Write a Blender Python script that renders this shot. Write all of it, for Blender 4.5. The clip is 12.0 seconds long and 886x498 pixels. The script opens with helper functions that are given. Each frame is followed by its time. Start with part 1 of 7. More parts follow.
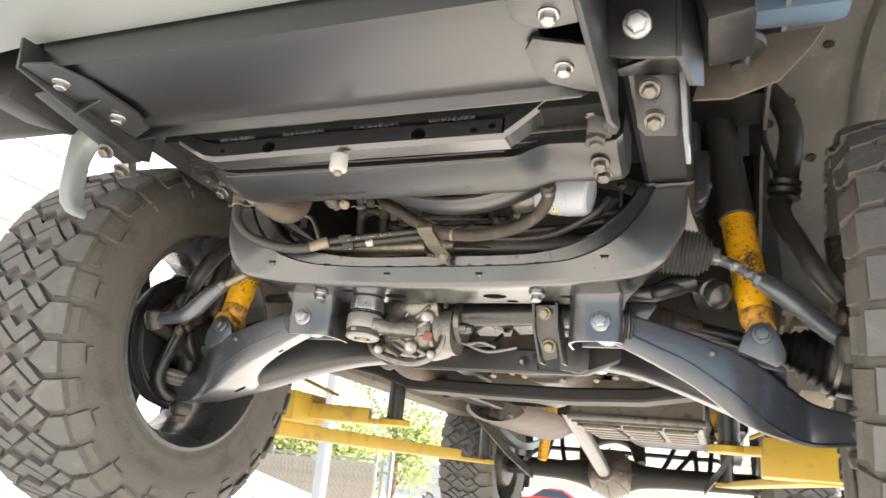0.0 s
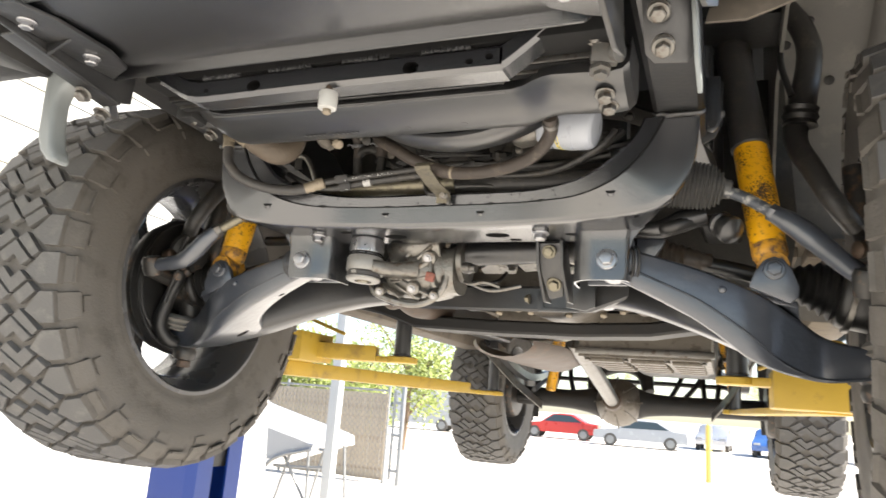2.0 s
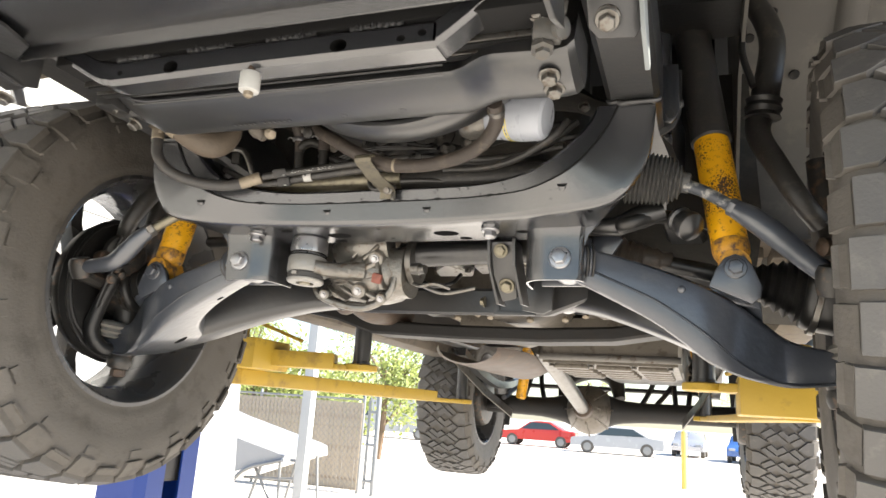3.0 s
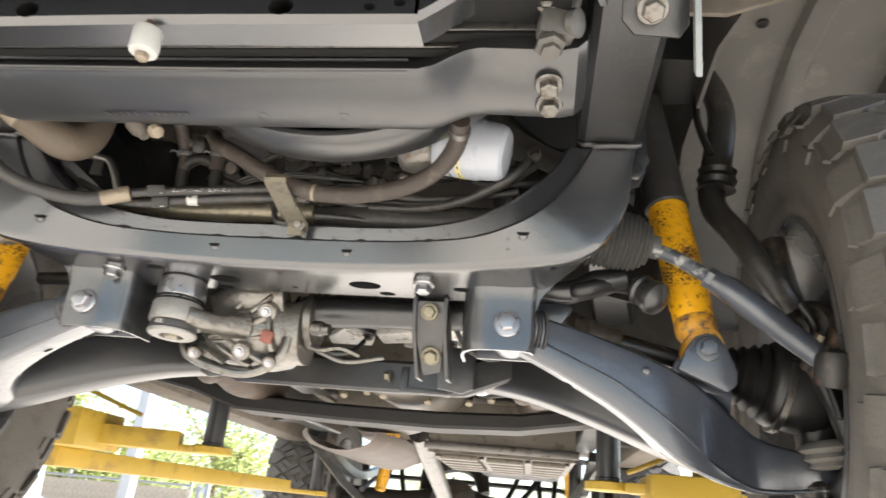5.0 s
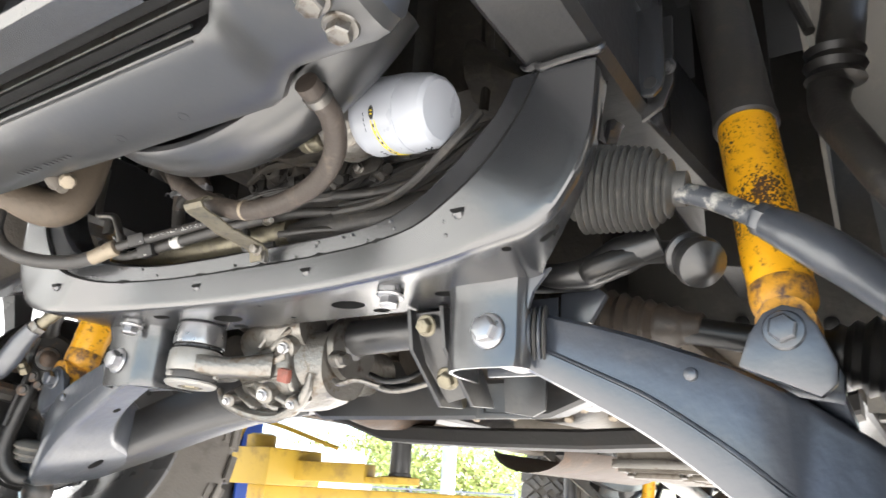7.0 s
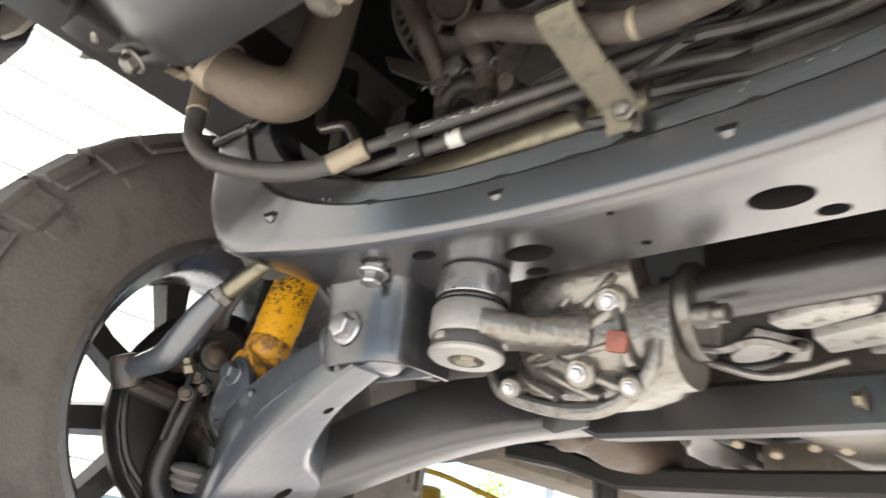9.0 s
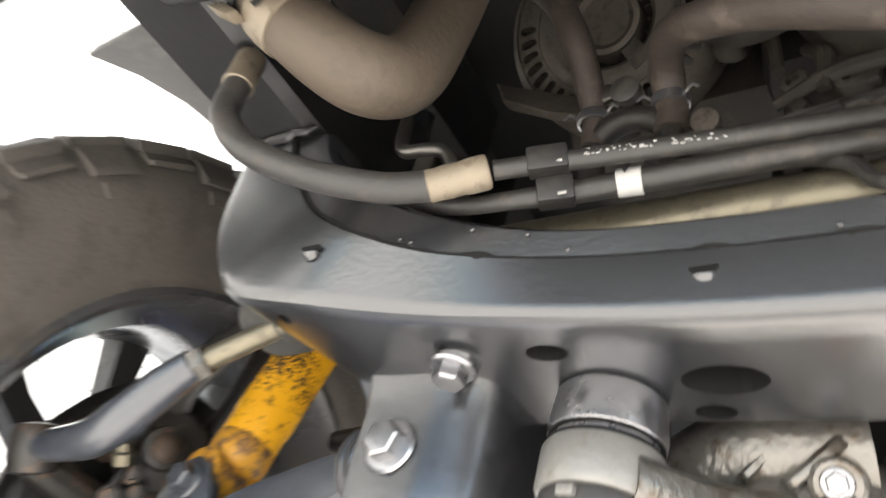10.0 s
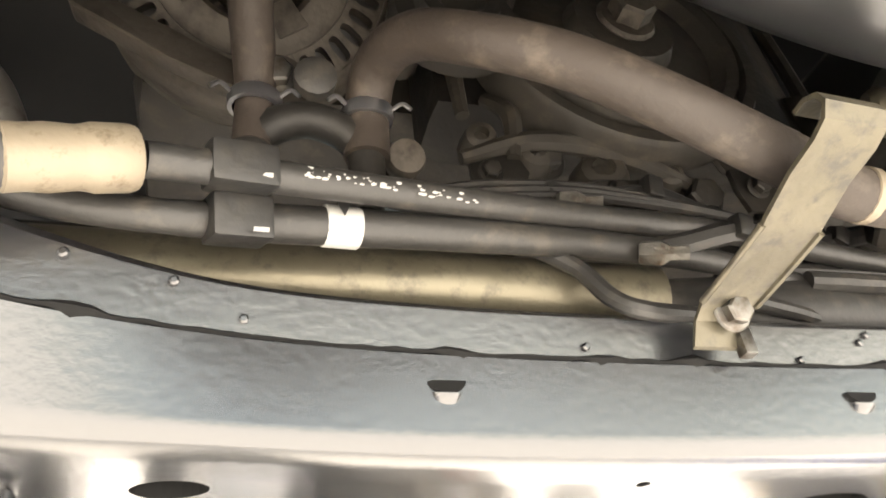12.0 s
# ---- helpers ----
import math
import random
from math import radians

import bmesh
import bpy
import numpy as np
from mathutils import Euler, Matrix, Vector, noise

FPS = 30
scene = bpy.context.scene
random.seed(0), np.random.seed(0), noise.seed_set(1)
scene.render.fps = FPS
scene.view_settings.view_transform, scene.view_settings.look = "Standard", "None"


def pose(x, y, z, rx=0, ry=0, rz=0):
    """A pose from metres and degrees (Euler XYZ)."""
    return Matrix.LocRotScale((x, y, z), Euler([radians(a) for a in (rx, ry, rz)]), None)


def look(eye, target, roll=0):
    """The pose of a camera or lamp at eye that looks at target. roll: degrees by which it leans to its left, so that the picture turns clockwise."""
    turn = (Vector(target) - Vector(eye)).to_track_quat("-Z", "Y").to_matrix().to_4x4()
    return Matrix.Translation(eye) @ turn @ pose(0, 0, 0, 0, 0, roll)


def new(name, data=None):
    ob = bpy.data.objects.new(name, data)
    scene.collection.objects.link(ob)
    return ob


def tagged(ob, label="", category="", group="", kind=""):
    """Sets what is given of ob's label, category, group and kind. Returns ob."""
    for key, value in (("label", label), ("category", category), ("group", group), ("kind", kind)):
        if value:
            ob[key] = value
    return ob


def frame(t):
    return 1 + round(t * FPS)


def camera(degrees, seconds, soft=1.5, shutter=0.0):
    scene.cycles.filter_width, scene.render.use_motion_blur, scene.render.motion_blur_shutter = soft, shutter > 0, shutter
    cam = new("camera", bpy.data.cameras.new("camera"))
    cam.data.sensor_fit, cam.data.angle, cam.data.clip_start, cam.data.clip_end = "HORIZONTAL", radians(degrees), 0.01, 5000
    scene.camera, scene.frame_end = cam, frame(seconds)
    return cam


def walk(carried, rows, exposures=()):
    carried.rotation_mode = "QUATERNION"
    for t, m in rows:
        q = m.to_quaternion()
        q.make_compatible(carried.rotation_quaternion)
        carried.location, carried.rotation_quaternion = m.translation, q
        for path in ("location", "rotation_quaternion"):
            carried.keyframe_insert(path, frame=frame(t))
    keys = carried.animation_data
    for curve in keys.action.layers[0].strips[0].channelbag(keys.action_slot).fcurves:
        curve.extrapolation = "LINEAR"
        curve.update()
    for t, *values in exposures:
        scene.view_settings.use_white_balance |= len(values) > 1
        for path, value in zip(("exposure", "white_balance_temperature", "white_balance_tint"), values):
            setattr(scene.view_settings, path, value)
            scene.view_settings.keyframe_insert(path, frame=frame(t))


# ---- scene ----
cam = camera(64.2, 12.0, 1.5, 0.5)
SHOTS = ((0.0, 2.1, 6550, 10), (1.5, 1.9, 6500, 10), (2.5, 1.82, 6500, 10), (5.0, 2.08, 6350, 10), (6.0, 2.24, 6250, 10), (7.0, 2.6, 6050, 10), (9.0, 2.15, 6250, 10), (9.8, 2.28, 6200, 10), (10.5, 2.85, 6200, 10), (11.0, 3.12, 6700, 10), (12.0, 3.1, 6850, 10))
PATH = [
    (0, (0.471, -1.193, 1.577), (-0.238, 0.576, 2.183), 5.7),
    (0.5, (0.488, -1.141, 1.593), (-0.329, 0.585, 2.188), 4.9),
    (1, (0.511, -1.062, 1.621), (-0.377, 0.651, 2.15), 2.6),
    (1.5, (0.501, -1.086, 1.609), (-0.364, 0.66, 2.057), 3.6),
    (2, (0.469, -1.153, 1.602), (-0.265, 0.66, 2.022), 4.4),
    (2.5, (0.476, -1.153, 1.598), (-0.202, 0.684, 2.005), 3.8),
    (2.7, (0.492, -1.121, 1.603), (-0.185, 0.713, 2.027), 3.8),
    (4.3, (0.452, -0.905, 1.613), (-0.155, 0.914, 2.182), 5.9),
    (4.5, (0.405, -0.891, 1.609), (-0.118, 0.931, 2.245), 6.0),
    (5, (0.332, -0.875, 1.615), (0.057, 0.977, 2.319), 5.3),
    (5.5, (0.323, -0.833, 1.61), (0.174, 1.03, 2.323), 4.0),
    (6, (0.413, -0.737, 1.608), (0.01, 1.09, 2.315), 3.5),
    (6.5, (0.586, -0.589, 1.662), (-0.256, 1.088, 2.355), 4.8),
    (7, (0.619, -0.574, 1.703), (-0.429, 1.001, 2.353), 3.4),
    (7.2, (0.606, -0.568, 1.697), (-0.47, 0.972, 2.381), 3.6),
    (8.8, (0.234, -0.476, 1.642), (-0.896, 0.957, 2.461), 4.9),
    (9, (0.193, -0.437, 1.643), (-0.988, 0.94, 2.483), 6.0),
    (9.5, (0.093, -0.359, 1.66), (-1.217, 0.821, 2.604), 12.4),
    (10, (-0.023, -0.323, 1.704), (-1.081, 0.922, 2.858), 16.7),
    (10.5, (-0.131, -0.302, 1.77), (-0.651, 1.132, 3.063), 11.3),
    (11, (-0.181, -0.3, 1.795), (-0.272, 1.193, 3.122), 5.0),
    (11.5, (-0.145, -0.272, 1.807), (0.109, 1.232, 3.102), -1.6),
    (12, (-0.17, -0.259, 1.821), (0.346, 1.287, 2.98), -6.9),
]
walk(cam, [(t, look(eye, target, roll)) for t, eye, target, roll in PATH], SHOTS)

# ---- world and sun ----
world = bpy.data.worlds.new("sky")
scene.world = world
world.use_nodes = True
wn = world.node_tree
sky = wn.nodes.new("ShaderNodeTexSky")
sky.sky_type = "NISHITA"
sky.sun_disc = False
SUN_EL, SUN_AZ = radians(42), radians(78)      # high, from beside the vehicle
sky.sun_elevation, sky.sun_rotation = SUN_EL, SUN_AZ
wn.links.new(sky.outputs[0], wn.nodes["Background"].inputs[0])
wn.nodes["Background"].inputs[1].default_value = 0.10
sun = new("sun", bpy.data.lights.new("sun", "SUN"))
sun.data.energy, sun.data.angle, sun.data.color = 5.0, radians(0.5), (1.0, 0.93, 0.83)
sun_way = Vector((math.sin(SUN_AZ) * math.cos(SUN_EL), math.cos(SUN_AZ) * math.cos(SUN_EL), math.sin(SUN_EL)))
sun.matrix_world = look(sun_way * 30, (0, 0, 0))

# ---- materials ----
def material(name, base, rough=0.5, metal=0.0, vary=0.25, scale=12.0, bump=0.15, fine=160.0, dirt=None, dirt_amount=0.45, coat=0.0, spec=0.5, rough_vary=0.12, bump_scale=None):
    """A surface with broad stains and fine grain, both in real size."""
    m = bpy.data.materials.new(name)
    m.use_nodes = True
    n, l = m.node_tree.nodes, m.node_tree.links
    b = n["Principled BSDF"]
    tc = n.new("ShaderNodeTexCoord")
    big, small = n.new("ShaderNodeTexNoise"), n.new("ShaderNodeTexNoise")
    for tex, s, d in ((big, scale, 5), (small, fine, 3)):
        tex.inputs["Scale"].default_value, tex.inputs["Detail"].default_value = s, d
        l.new(tc.outputs["Object"], tex.inputs["Vector"])
    mix = n.new("ShaderNodeMix"); mix.data_type = "RGBA"
    lo, hi = [c * (1 - vary) for c in base], [min(1, c * (1 + vary)) for c in base]
    mix.inputs[6].default_value, mix.inputs[7].default_value = (*lo, 1), (*hi, 1)
    l.new(big.outputs["Fac"], mix.inputs[0])
    colour = mix.outputs[2]
    if dirt:
        ramp = n.new("ShaderNodeMapRange")
        ramp.inputs["From Min"].default_value, ramp.inputs["From Max"].default_value = 0.62 - 0.3 * dirt_amount, 0.72 - 0.18 * dirt_amount
        patch = n.new("ShaderNodeTexNoise")
        patch.inputs["Scale"].default_value, patch.inputs["Detail"].default_value, patch.inputs["Roughness"].default_value = scale * 2.3, 8, 0.65
        l.new(tc.outputs["Object"], patch.inputs["Vector"])
        l.new(patch.outputs["Fac"], ramp.inputs["Value"])
        mix2 = n.new("ShaderNodeMix"); mix2.data_type = "RGBA"
        l.new(ramp.outputs[0], mix2.inputs[0]); l.new(colour, mix2.inputs[6])
        mix2.inputs[7].default_value = (*dirt, 1)
        colour = mix2.outputs[2]
    l.new(colour, b.inputs["Base Color"])
    rr = n.new("ShaderNodeMapRange")
    rr.inputs["To Min"].default_value, rr.inputs["To Max"].default_value = max(0.03, rough - rough_vary), min(1, rough + rough_vary)
    l.new(big.outputs["Fac"], rr.inputs["Value"]); l.new(rr.outputs[0], b.inputs["Roughness"])
    b.inputs["Metallic"].default_value = metal
    b.inputs["Specular IOR Level"].default_value = spec
    if coat:
        b.inputs["Coat Weight"].default_value, b.inputs["Coat Roughness"].default_value = coat, 0.27
    if bump:
        bp = n.new("ShaderNodeBump")
        bp.inputs["Strength"].default_value, bp.inputs["Distance"].default_value = bump, 0.002
        l.new(small.outputs["Fac"], bp.inputs["Height"]); l.new(bp.outputs[0], b.inputs["Normal"])
    return m

BLACK_PAINT = material("satin black chassis paint", (0.014, 0.0143, 0.015), 0.36, 0, 0.3, 6, 0.2, 120, (0.026, 0.024, 0.021), 0.2, 0.3, 0.7)
ARM_PAINT = material("slate grey arm paint", (0.042, 0.047, 0.058), 0.30, 0, 0.12, 7, 0.40, 75, (0.065, 0.066, 0.07), 0.10, 1.0, 0.6, 0.05)
CROSS_PAINT = material("satin grey black crossmember paint", (0.017, 0.018, 0.0203), 0.25, 0, 0.10, 6, 0.10, 260, (0.026, 0.0265, 0.028), 0.10, 1.0, 1.0, 0.03)
BELLOWS = material("dusty grey bellows rubber", (0.060, 0.059, 0.056), 0.5, 0, 0.2, 30, 0.1, 200, (0.09, 0.085, 0.078), 0.3)
POWDER = material("textured black powder coat", (0.008, 0.0083, 0.009), 0.25, 0, 0.2, 5, 0.25, 700, (0.018, 0.017, 0.015), 0.12, 0.5, 1.0, 0.05)
PLASTIC = material("black plastic", (0.013, 0.0128, 0.0126), 0.40, 0, 0.3, 14, 0.15, 220, (0.022, 0.020, 0.017), 0.3)
DARK = material("grimy engine metal and slot shade", (0.016, 0.0148, 0.013), 0.55, 0.2, 0.5, 18, 0.4, 120, (0.028, 0.024, 0.019), 0.35)
BUMPER_GREY = material("grey bumper paint", (0.19, 0.205, 0.205), 0.4, 0, 0.1, 6, 0.05, 300)
RUBBER = material("tyre rubber", (0.088, 0.080, 0.070), 0.68, 0, 0.25, 7, 0.45, 200, (0.060, 0.054, 0.046), 0.35)
TREAD = material("dusty tread rubber", (0.094, 0.091, 0.087), 0.66, 0, 0.2, 14, 0.35, 260, (0.13, 0.124, 0.114), 0.3)
PIPE_DUST = material("dusty black pipe coating", (0.026, 0.025, 0.0235), 0.45, 0, 0.3, 25, 0.2, 220, (0.055, 0.049, 0.041), 0.3)
HOSE = material("dusty black hose rubber", (0.036, 0.0345, 0.033), 0.5, 0, 0.3, 25, 0.25, 260, (0.05, 0.044, 0.038), 0.35)
BROWN_HOSE = material("dusty brown hose rubber", (0.036, 0.0278, 0.022), 0.62, 0, 0.25, 20, 0.3, 240, (0.075, 0.060, 0.046), 0.3)
TAN_HOSE = material("dusty tan radiator hose", (0.085, 0.066, 0.047), 0.7, 0, 0.25, 12, 0.3, 200, (0.065, 0.052, 0.038), 0.35)
YELLOW = material("worn yellow damper paint", (0.72, 0.36, 0.006), 0.35, 0, 0.10, 45, 0.15, 150, (0.09, 0.05, 0.02), 0.22)
def flaked(m, low, high):
    """Breaks a paint through to dark rust in fine specks that gather in patches."""
    n, l = m.node_tree.nodes, m.node_tree.links
    b = n["Principled BSDF"]
    tc = n.new("ShaderNodeTexCoord")
    broad, specks = n.new("ShaderNodeTexNoise"), n.new("ShaderNodeTexNoise")
    broad.inputs["Scale"].default_value, broad.inputs["Detail"].default_value = 13, 2
    specks.inputs["Scale"].default_value, specks.inputs["Detail"].default_value = 330, 4
    add = n.new("ShaderNodeMath"); add.operation = "MULTIPLY"
    ramp = n.new("ShaderNodeMapRange")
    ramp.inputs["From Min"].default_value, ramp.inputs["From Max"].default_value = low, high
    for tex in (broad, specks):
        l.new(tc.outputs["Object"], tex.inputs["Vector"])
    l.new(broad.outputs["Fac"], add.inputs[0]); l.new(specks.outputs["Fac"], add.inputs[1])
    l.new(add.outputs[0], ramp.inputs["Value"])
    mix = n.new("ShaderNodeMix"); mix.data_type = "RGBA"
    l.new(ramp.outputs[0], mix.inputs[0])
    l.new(b.inputs["Base Color"].links[0].from_socket, mix.inputs[6])
    mix.inputs[7].default_value = (0.055, 0.032, 0.02, 1)
    l.new(mix.outputs[2], b.inputs["Base Color"])
flaked(YELLOW, 0.285, 0.315)
YELLOW_RUST = material("rusty yellow damper foot", (0.55, 0.27, 0.02), 0.5, 0, 0.3, 30, 0.4, 150, (0.10, 0.055, 0.035), 0.55)
LIFT_YELLOW = material("worn yellow lift paint", (0.43, 0.285, 0.030), 0.5, 0, 0.2, 6, 0.2, 90, (0.27, 0.175, 0.03), 0.25)
LIFT_BLUE = material("blue lift paint", (0.007, 0.040, 0.24), 0.4, 0, 0.15, 4, 0.08, 80)
ALU = material("cast aluminium", (0.20, 0.19, 0.172), 0.32, 0.7, 0.30, 25, 0.6, 170, (0.12, 0.092, 0.064), 0.30)
SCUFF = material("scuffed slate paint", (0.055, 0.060, 0.070), 0.4, 0.2, 0.2, 30, 0.3, 150, (0.36, 0.35, 0.32), 0.42)
STEEL = material("dull steel", (0.17, 0.163, 0.15), 0.38, 0.9, 0.2, 20, 0.2, 120, (0.085, 0.065, 0.048), 0.25)
ZINC = material("bright zinc plating", (0.36, 0.36, 0.37), 0.3, 0.95, 0.15, 60, 0.15, 200)
BRASS_ZINC = material("yellow zinc plating", (0.19, 0.172, 0.125), 0.40, 0.7, 0.25, 40, 0.2, 150, (0.13, 0.118, 0.09), 0.38)
TAN_SLEEVE = material("tan crimped sleeve", (0.225, 0.19, 0.14), 0.5, 0.3, 0.15, 60, 0.2, 200, (0.14, 0.11, 0.075), 0.25)
RUST = material("rusted exhaust steel", (0.066, 0.048, 0.036), 0.55, 0.4, 0.3, 12, 0.4, 110, (0.095, 0.058, 0.036), 0.3)
TAN_FLOOR = material("dusty underbody coating", (0.125, 0.104, 0.079), 0.7, 0, 0.25, 8, 0.3, 120, (0.075, 0.062, 0.05), 0.4)
WHITE = material("white filter paint", (0.36, 0.38, 0.42), 0.3, 0, 0.05, 20, 0.04, 90)
WHITE_MARK = material("white marking paint", (0.40, 0.40, 0.385), 0.5, 0, 0.1, 80, 0.1, 200)
YELLOW_MARK = material("yellow print", (0.75, 0.60, 0.03), 0.4, 0, 0.05, 40, 0)
BLACK_MARK_AND_SHADE = material("black print and opening shade", (0.02, 0.02, 0.02), 0.5, 0, 0.1, 40, 0)
DISC = material("dark brake steel", (0.05, 0.048, 0.045), 0.45, 0.6, 0.3, 20, 0.2, 120, (0.14, 0.09, 0.06), 0.3)
RIM_BLACK = material("gloss dark grey alloy wheel", (0.055, 0.055, 0.056), 0.28, 0, 0.2, 10, 0.05, 100, (0.07, 0.06, 0.05), 0.25)
GUARD = material("dusty wheel arch liner", (0.15, 0.143, 0.130), 0.65, 0, 0.25, 6, 0.3, 130, (0.20, 0.19, 0.165), 0.35)
BODY_DARK = material("dark body underside", (0.022, 0.023, 0.024), 0.6, 0, 0.2, 5, 0.1, 60)
BODY_BLUE = material("blue grey body paint", (0.10, 0.15, 0.21), 0.3, 0, 0.08, 5, 0.03, 100)
CONCRETE = material("sunlit concrete", (0.62, 0.58, 0.52), 0.85, 0, 0.12, 0.7, 0.3, 30, (0.38, 0.35, 0.31), 0.2)
WALL_WHITE = material("white lap siding", (0.33, 0.327, 0.31), 0.6, 0, 0.05, 1.5, 0.1, 30, (0.36, 0.33, 0.25), 0.2)
WHITE_CAR = material("white car paint", (0.38, 0.38, 0.38), 0.25, 0, 0.04, 3, 0, 30, None, 0, 0.6)
RED_CAR = material("red car paint", (0.52, 0.03, 0.02), 0.3, 0, 0.05, 3, 0, 30, None, 0, 0.6)
GREY_CAR = material("silver car paint", (0.42, 0.43, 0.45), 0.3, 0.5, 0.05, 3, 0, 30, None, 0, 0.6)
BLUE_CAR = material("blue car paint", (0.03, 0.10, 0.30), 0.3, 0, 0.05, 3, 0, 30, None, 0, 0.6)
GLASS = material("dark tinted glass", (0.05, 0.065, 0.07), 0.08, 0, 0.05, 3, 0, 30)
SLAT = material("tan fence slat", (0.42, 0.35, 0.26), 0.6, 0, 0.2, 3, 0.1, 60, (0.24, 0.18, 0.12), 0.3)
GALV = material("galvanised pipe", (0.26, 0.265, 0.265), 0.45, 0.6, 0.12, 8, 0.1, 90)
POLE_WHITE = material("white painted pole", (0.42, 0.43, 0.43), 0.5, 0, 0.08, 4, 0.05, 60)
LEAF = material("hedge leaf", (0.26, 0.31, 0.08), 0.5, 0, 0.35, 3, 0.1, 60)
GEAR = material("dirty gearbox casting", (0.13, 0.115, 0.095), 0.45, 0.4, 0.3, 14, 0.4, 120, (0.075, 0.062, 0.048), 0.35)
SHROUD = material("smooth grey plastic", (0.019, 0.0195, 0.0205), 0.30, 0, 0.15, 9, 0.05, 140, (0.028, 0.0275, 0.0265), 0.15, 0, 1.0, 0.03)
SEAM_AND_SHADE = material("black sealer and hole shade", (0.010, 0.010, 0.010), 0.8, 0, 0.2, 30, 0.2, 150, None, 0, 0, 0.2)
APRON = material("dusty brown apron", (0.078, 0.066, 0.052), 0.6, 0, 0.25, 9, 0.3, 130, (0.11, 0.092, 0.072), 0.3)
UNDERCOAT = material("matte black undercoat", (0.016, 0.0155, 0.0148), 0.55, 0, 0.3, 8, 0.3, 120, (0.02, 0.017, 0.014), 0.25, 0, 0.35)
BARK = material("hedge bark", (0.16, 0.11, 0.07), 0.8, 0, 0.3, 6, 0.4, 40)
BOLLARD = material("yellow bollard paint", (0.66, 0.50, 0.12), 0.55, 0, 0.15, 4, 0.1, 60)

# ---- mesh helpers ----
WORLD_AT = {}

def V(*a):
    return Vector(a)

def empty(name, at, label, category, group="", kind=""):
    ob = new(name)
    ob.location = at
    ob.empty_display_size = 0.1
    WORLD_AT[ob] = Vector(at)
    return tagged(ob, label, category, group, kind)

def mesh_of(name, bm, mat, sharp=35):
    bmesh.ops.recalc_face_normals(bm, faces=bm.faces)
    lim = radians(sharp)
    for f in bm.faces:
        f.smooth = True
    for e in bm.edges:
        e.smooth = len(e.link_faces) == 2 and e.calc_face_angle(3.2) < lim
    me = bpy.data.meshes.new(name)
    bm.to_mesh(me)
    bm.free()
    me.materials.append(mat)
    return me

def part(name, bm, mat, parent=None, label="", sharp=35):
    """One mesh object from a bmesh in world metres, with its origin in its middle, under a thing or a part."""
    lo = Vector([min(v.co[i] for v in bm.verts) for i in range(3)])
    hi = Vector([max(v.co[i] for v in bm.verts) for i in range(3)])
    c = (lo + hi) / 2
    bmesh.ops.translate(bm, verts=bm.verts, vec=-c)
    ob = new(name, mesh_of(name, bm, mat, sharp))
    WORLD_AT[ob] = c
    ob.location = c - (WORLD_AT[parent] if parent else Vector())
    ob.parent = parent
    return tagged(ob, label)

def loft(rings, bm=None, closed=True, caps=True):
    bm = bm or bmesh.new()
    vs = [[bm.verts.new(p) for p in r] for r in rings]
    n = len(vs[0])
    for a, b in zip(vs, vs[1:]):
        for i in range(n if closed else n - 1):
            j = (i + 1) % n
            bm.faces.new((a[i], a[j], b[j], b[i]))
    if caps and closed:
        bm.faces.new(vs[0][::-1]); bm.faces.new(vs[-1])
    return bm

def curve(pts, n=8):
    """A smooth run of points through the given ones."""
    p = [Vector(q) for q in pts]
    if len(p) < 3:
        return [p[0].lerp(p[1], i / n) for i in range(n + 1)]
    p = [2 * p[0] - p[1]] + p + [2 * p[-1] - p[-2]]
    out = []
    for a, b, c, d in zip(p, p[1:], p[2:], p[3:]):
        for i in range(n):
            t = i / n
            out.append(0.5 * (2 * b + (c - a) * t + (2 * a - 5 * b + 4 * c - d) * t * t + (3 * b - a - 3 * c + d) * t ** 3))
    return out + [p[-2]]

def tube(pts, r, bm=None, seg=12, n=8, smooth=True):
    """A round tube along points; r is one radius or one for each given point."""
    path = curve(pts, n) if smooth else [Vector(q) for q in pts]
    if not isinstance(r, (int, float)):
        m = len(path)
        r = [float(np.interp(i / (m - 1) * (len(r) - 1), range(len(r)), r)) for i in range(m)]
    else:
        r = [r] * len(path)
    rings, side = [], None
    for i, p in enumerate(path):
        d = (path[min(i + 1, len(path) - 1)] - path[max(i - 1, 0)]).normalized()
        if side is None:
            side = d.orthogonal().normalized()
        side = (side - d * side.dot(d)).normalized()
        up = d.cross(side)
        rings.append([p + r[i] * (math.cos(a) * side + math.sin(a) * up) for a in (2 * math.pi * k / seg for k in range(seg))])
    return loft(rings, bm)

def lathe(profile, at, axis, bm=None, seg=24, caps=True, start=0.0):
    """A turned body: (radius, height) pairs about an axis."""
    axis = Vector(axis).normalized()
    s = axis.orthogonal().normalized(); u = axis.cross(s)
    rings = [[Vector(at) + axis * h + r * (math.cos(a) * s + math.sin(a) * u) for a in (start + 2 * math.pi * k / seg for k in range(seg))] for r, h in profile]
    return loft(rings, bm, True, caps)

def box(c, size, bm=None, turn=None, bevel=0.0):
    bm2 = bmesh.new()
    bmesh.ops.create_cube(bm2, size=1)
    bmesh.ops.scale(bm2, verts=bm2.verts, vec=size)
    if bevel:
        bmesh.ops.bevel(bm2, geom=bm2.edges[:], offset=bevel, segments=2, affect="EDGES", profile=0.6)
    m = Matrix.Translation(c) @ (turn.to_4x4() if turn else Matrix())
    bmesh.ops.transform(bm2, matrix=m, verts=bm2.verts)
    return join(bm, bm2)

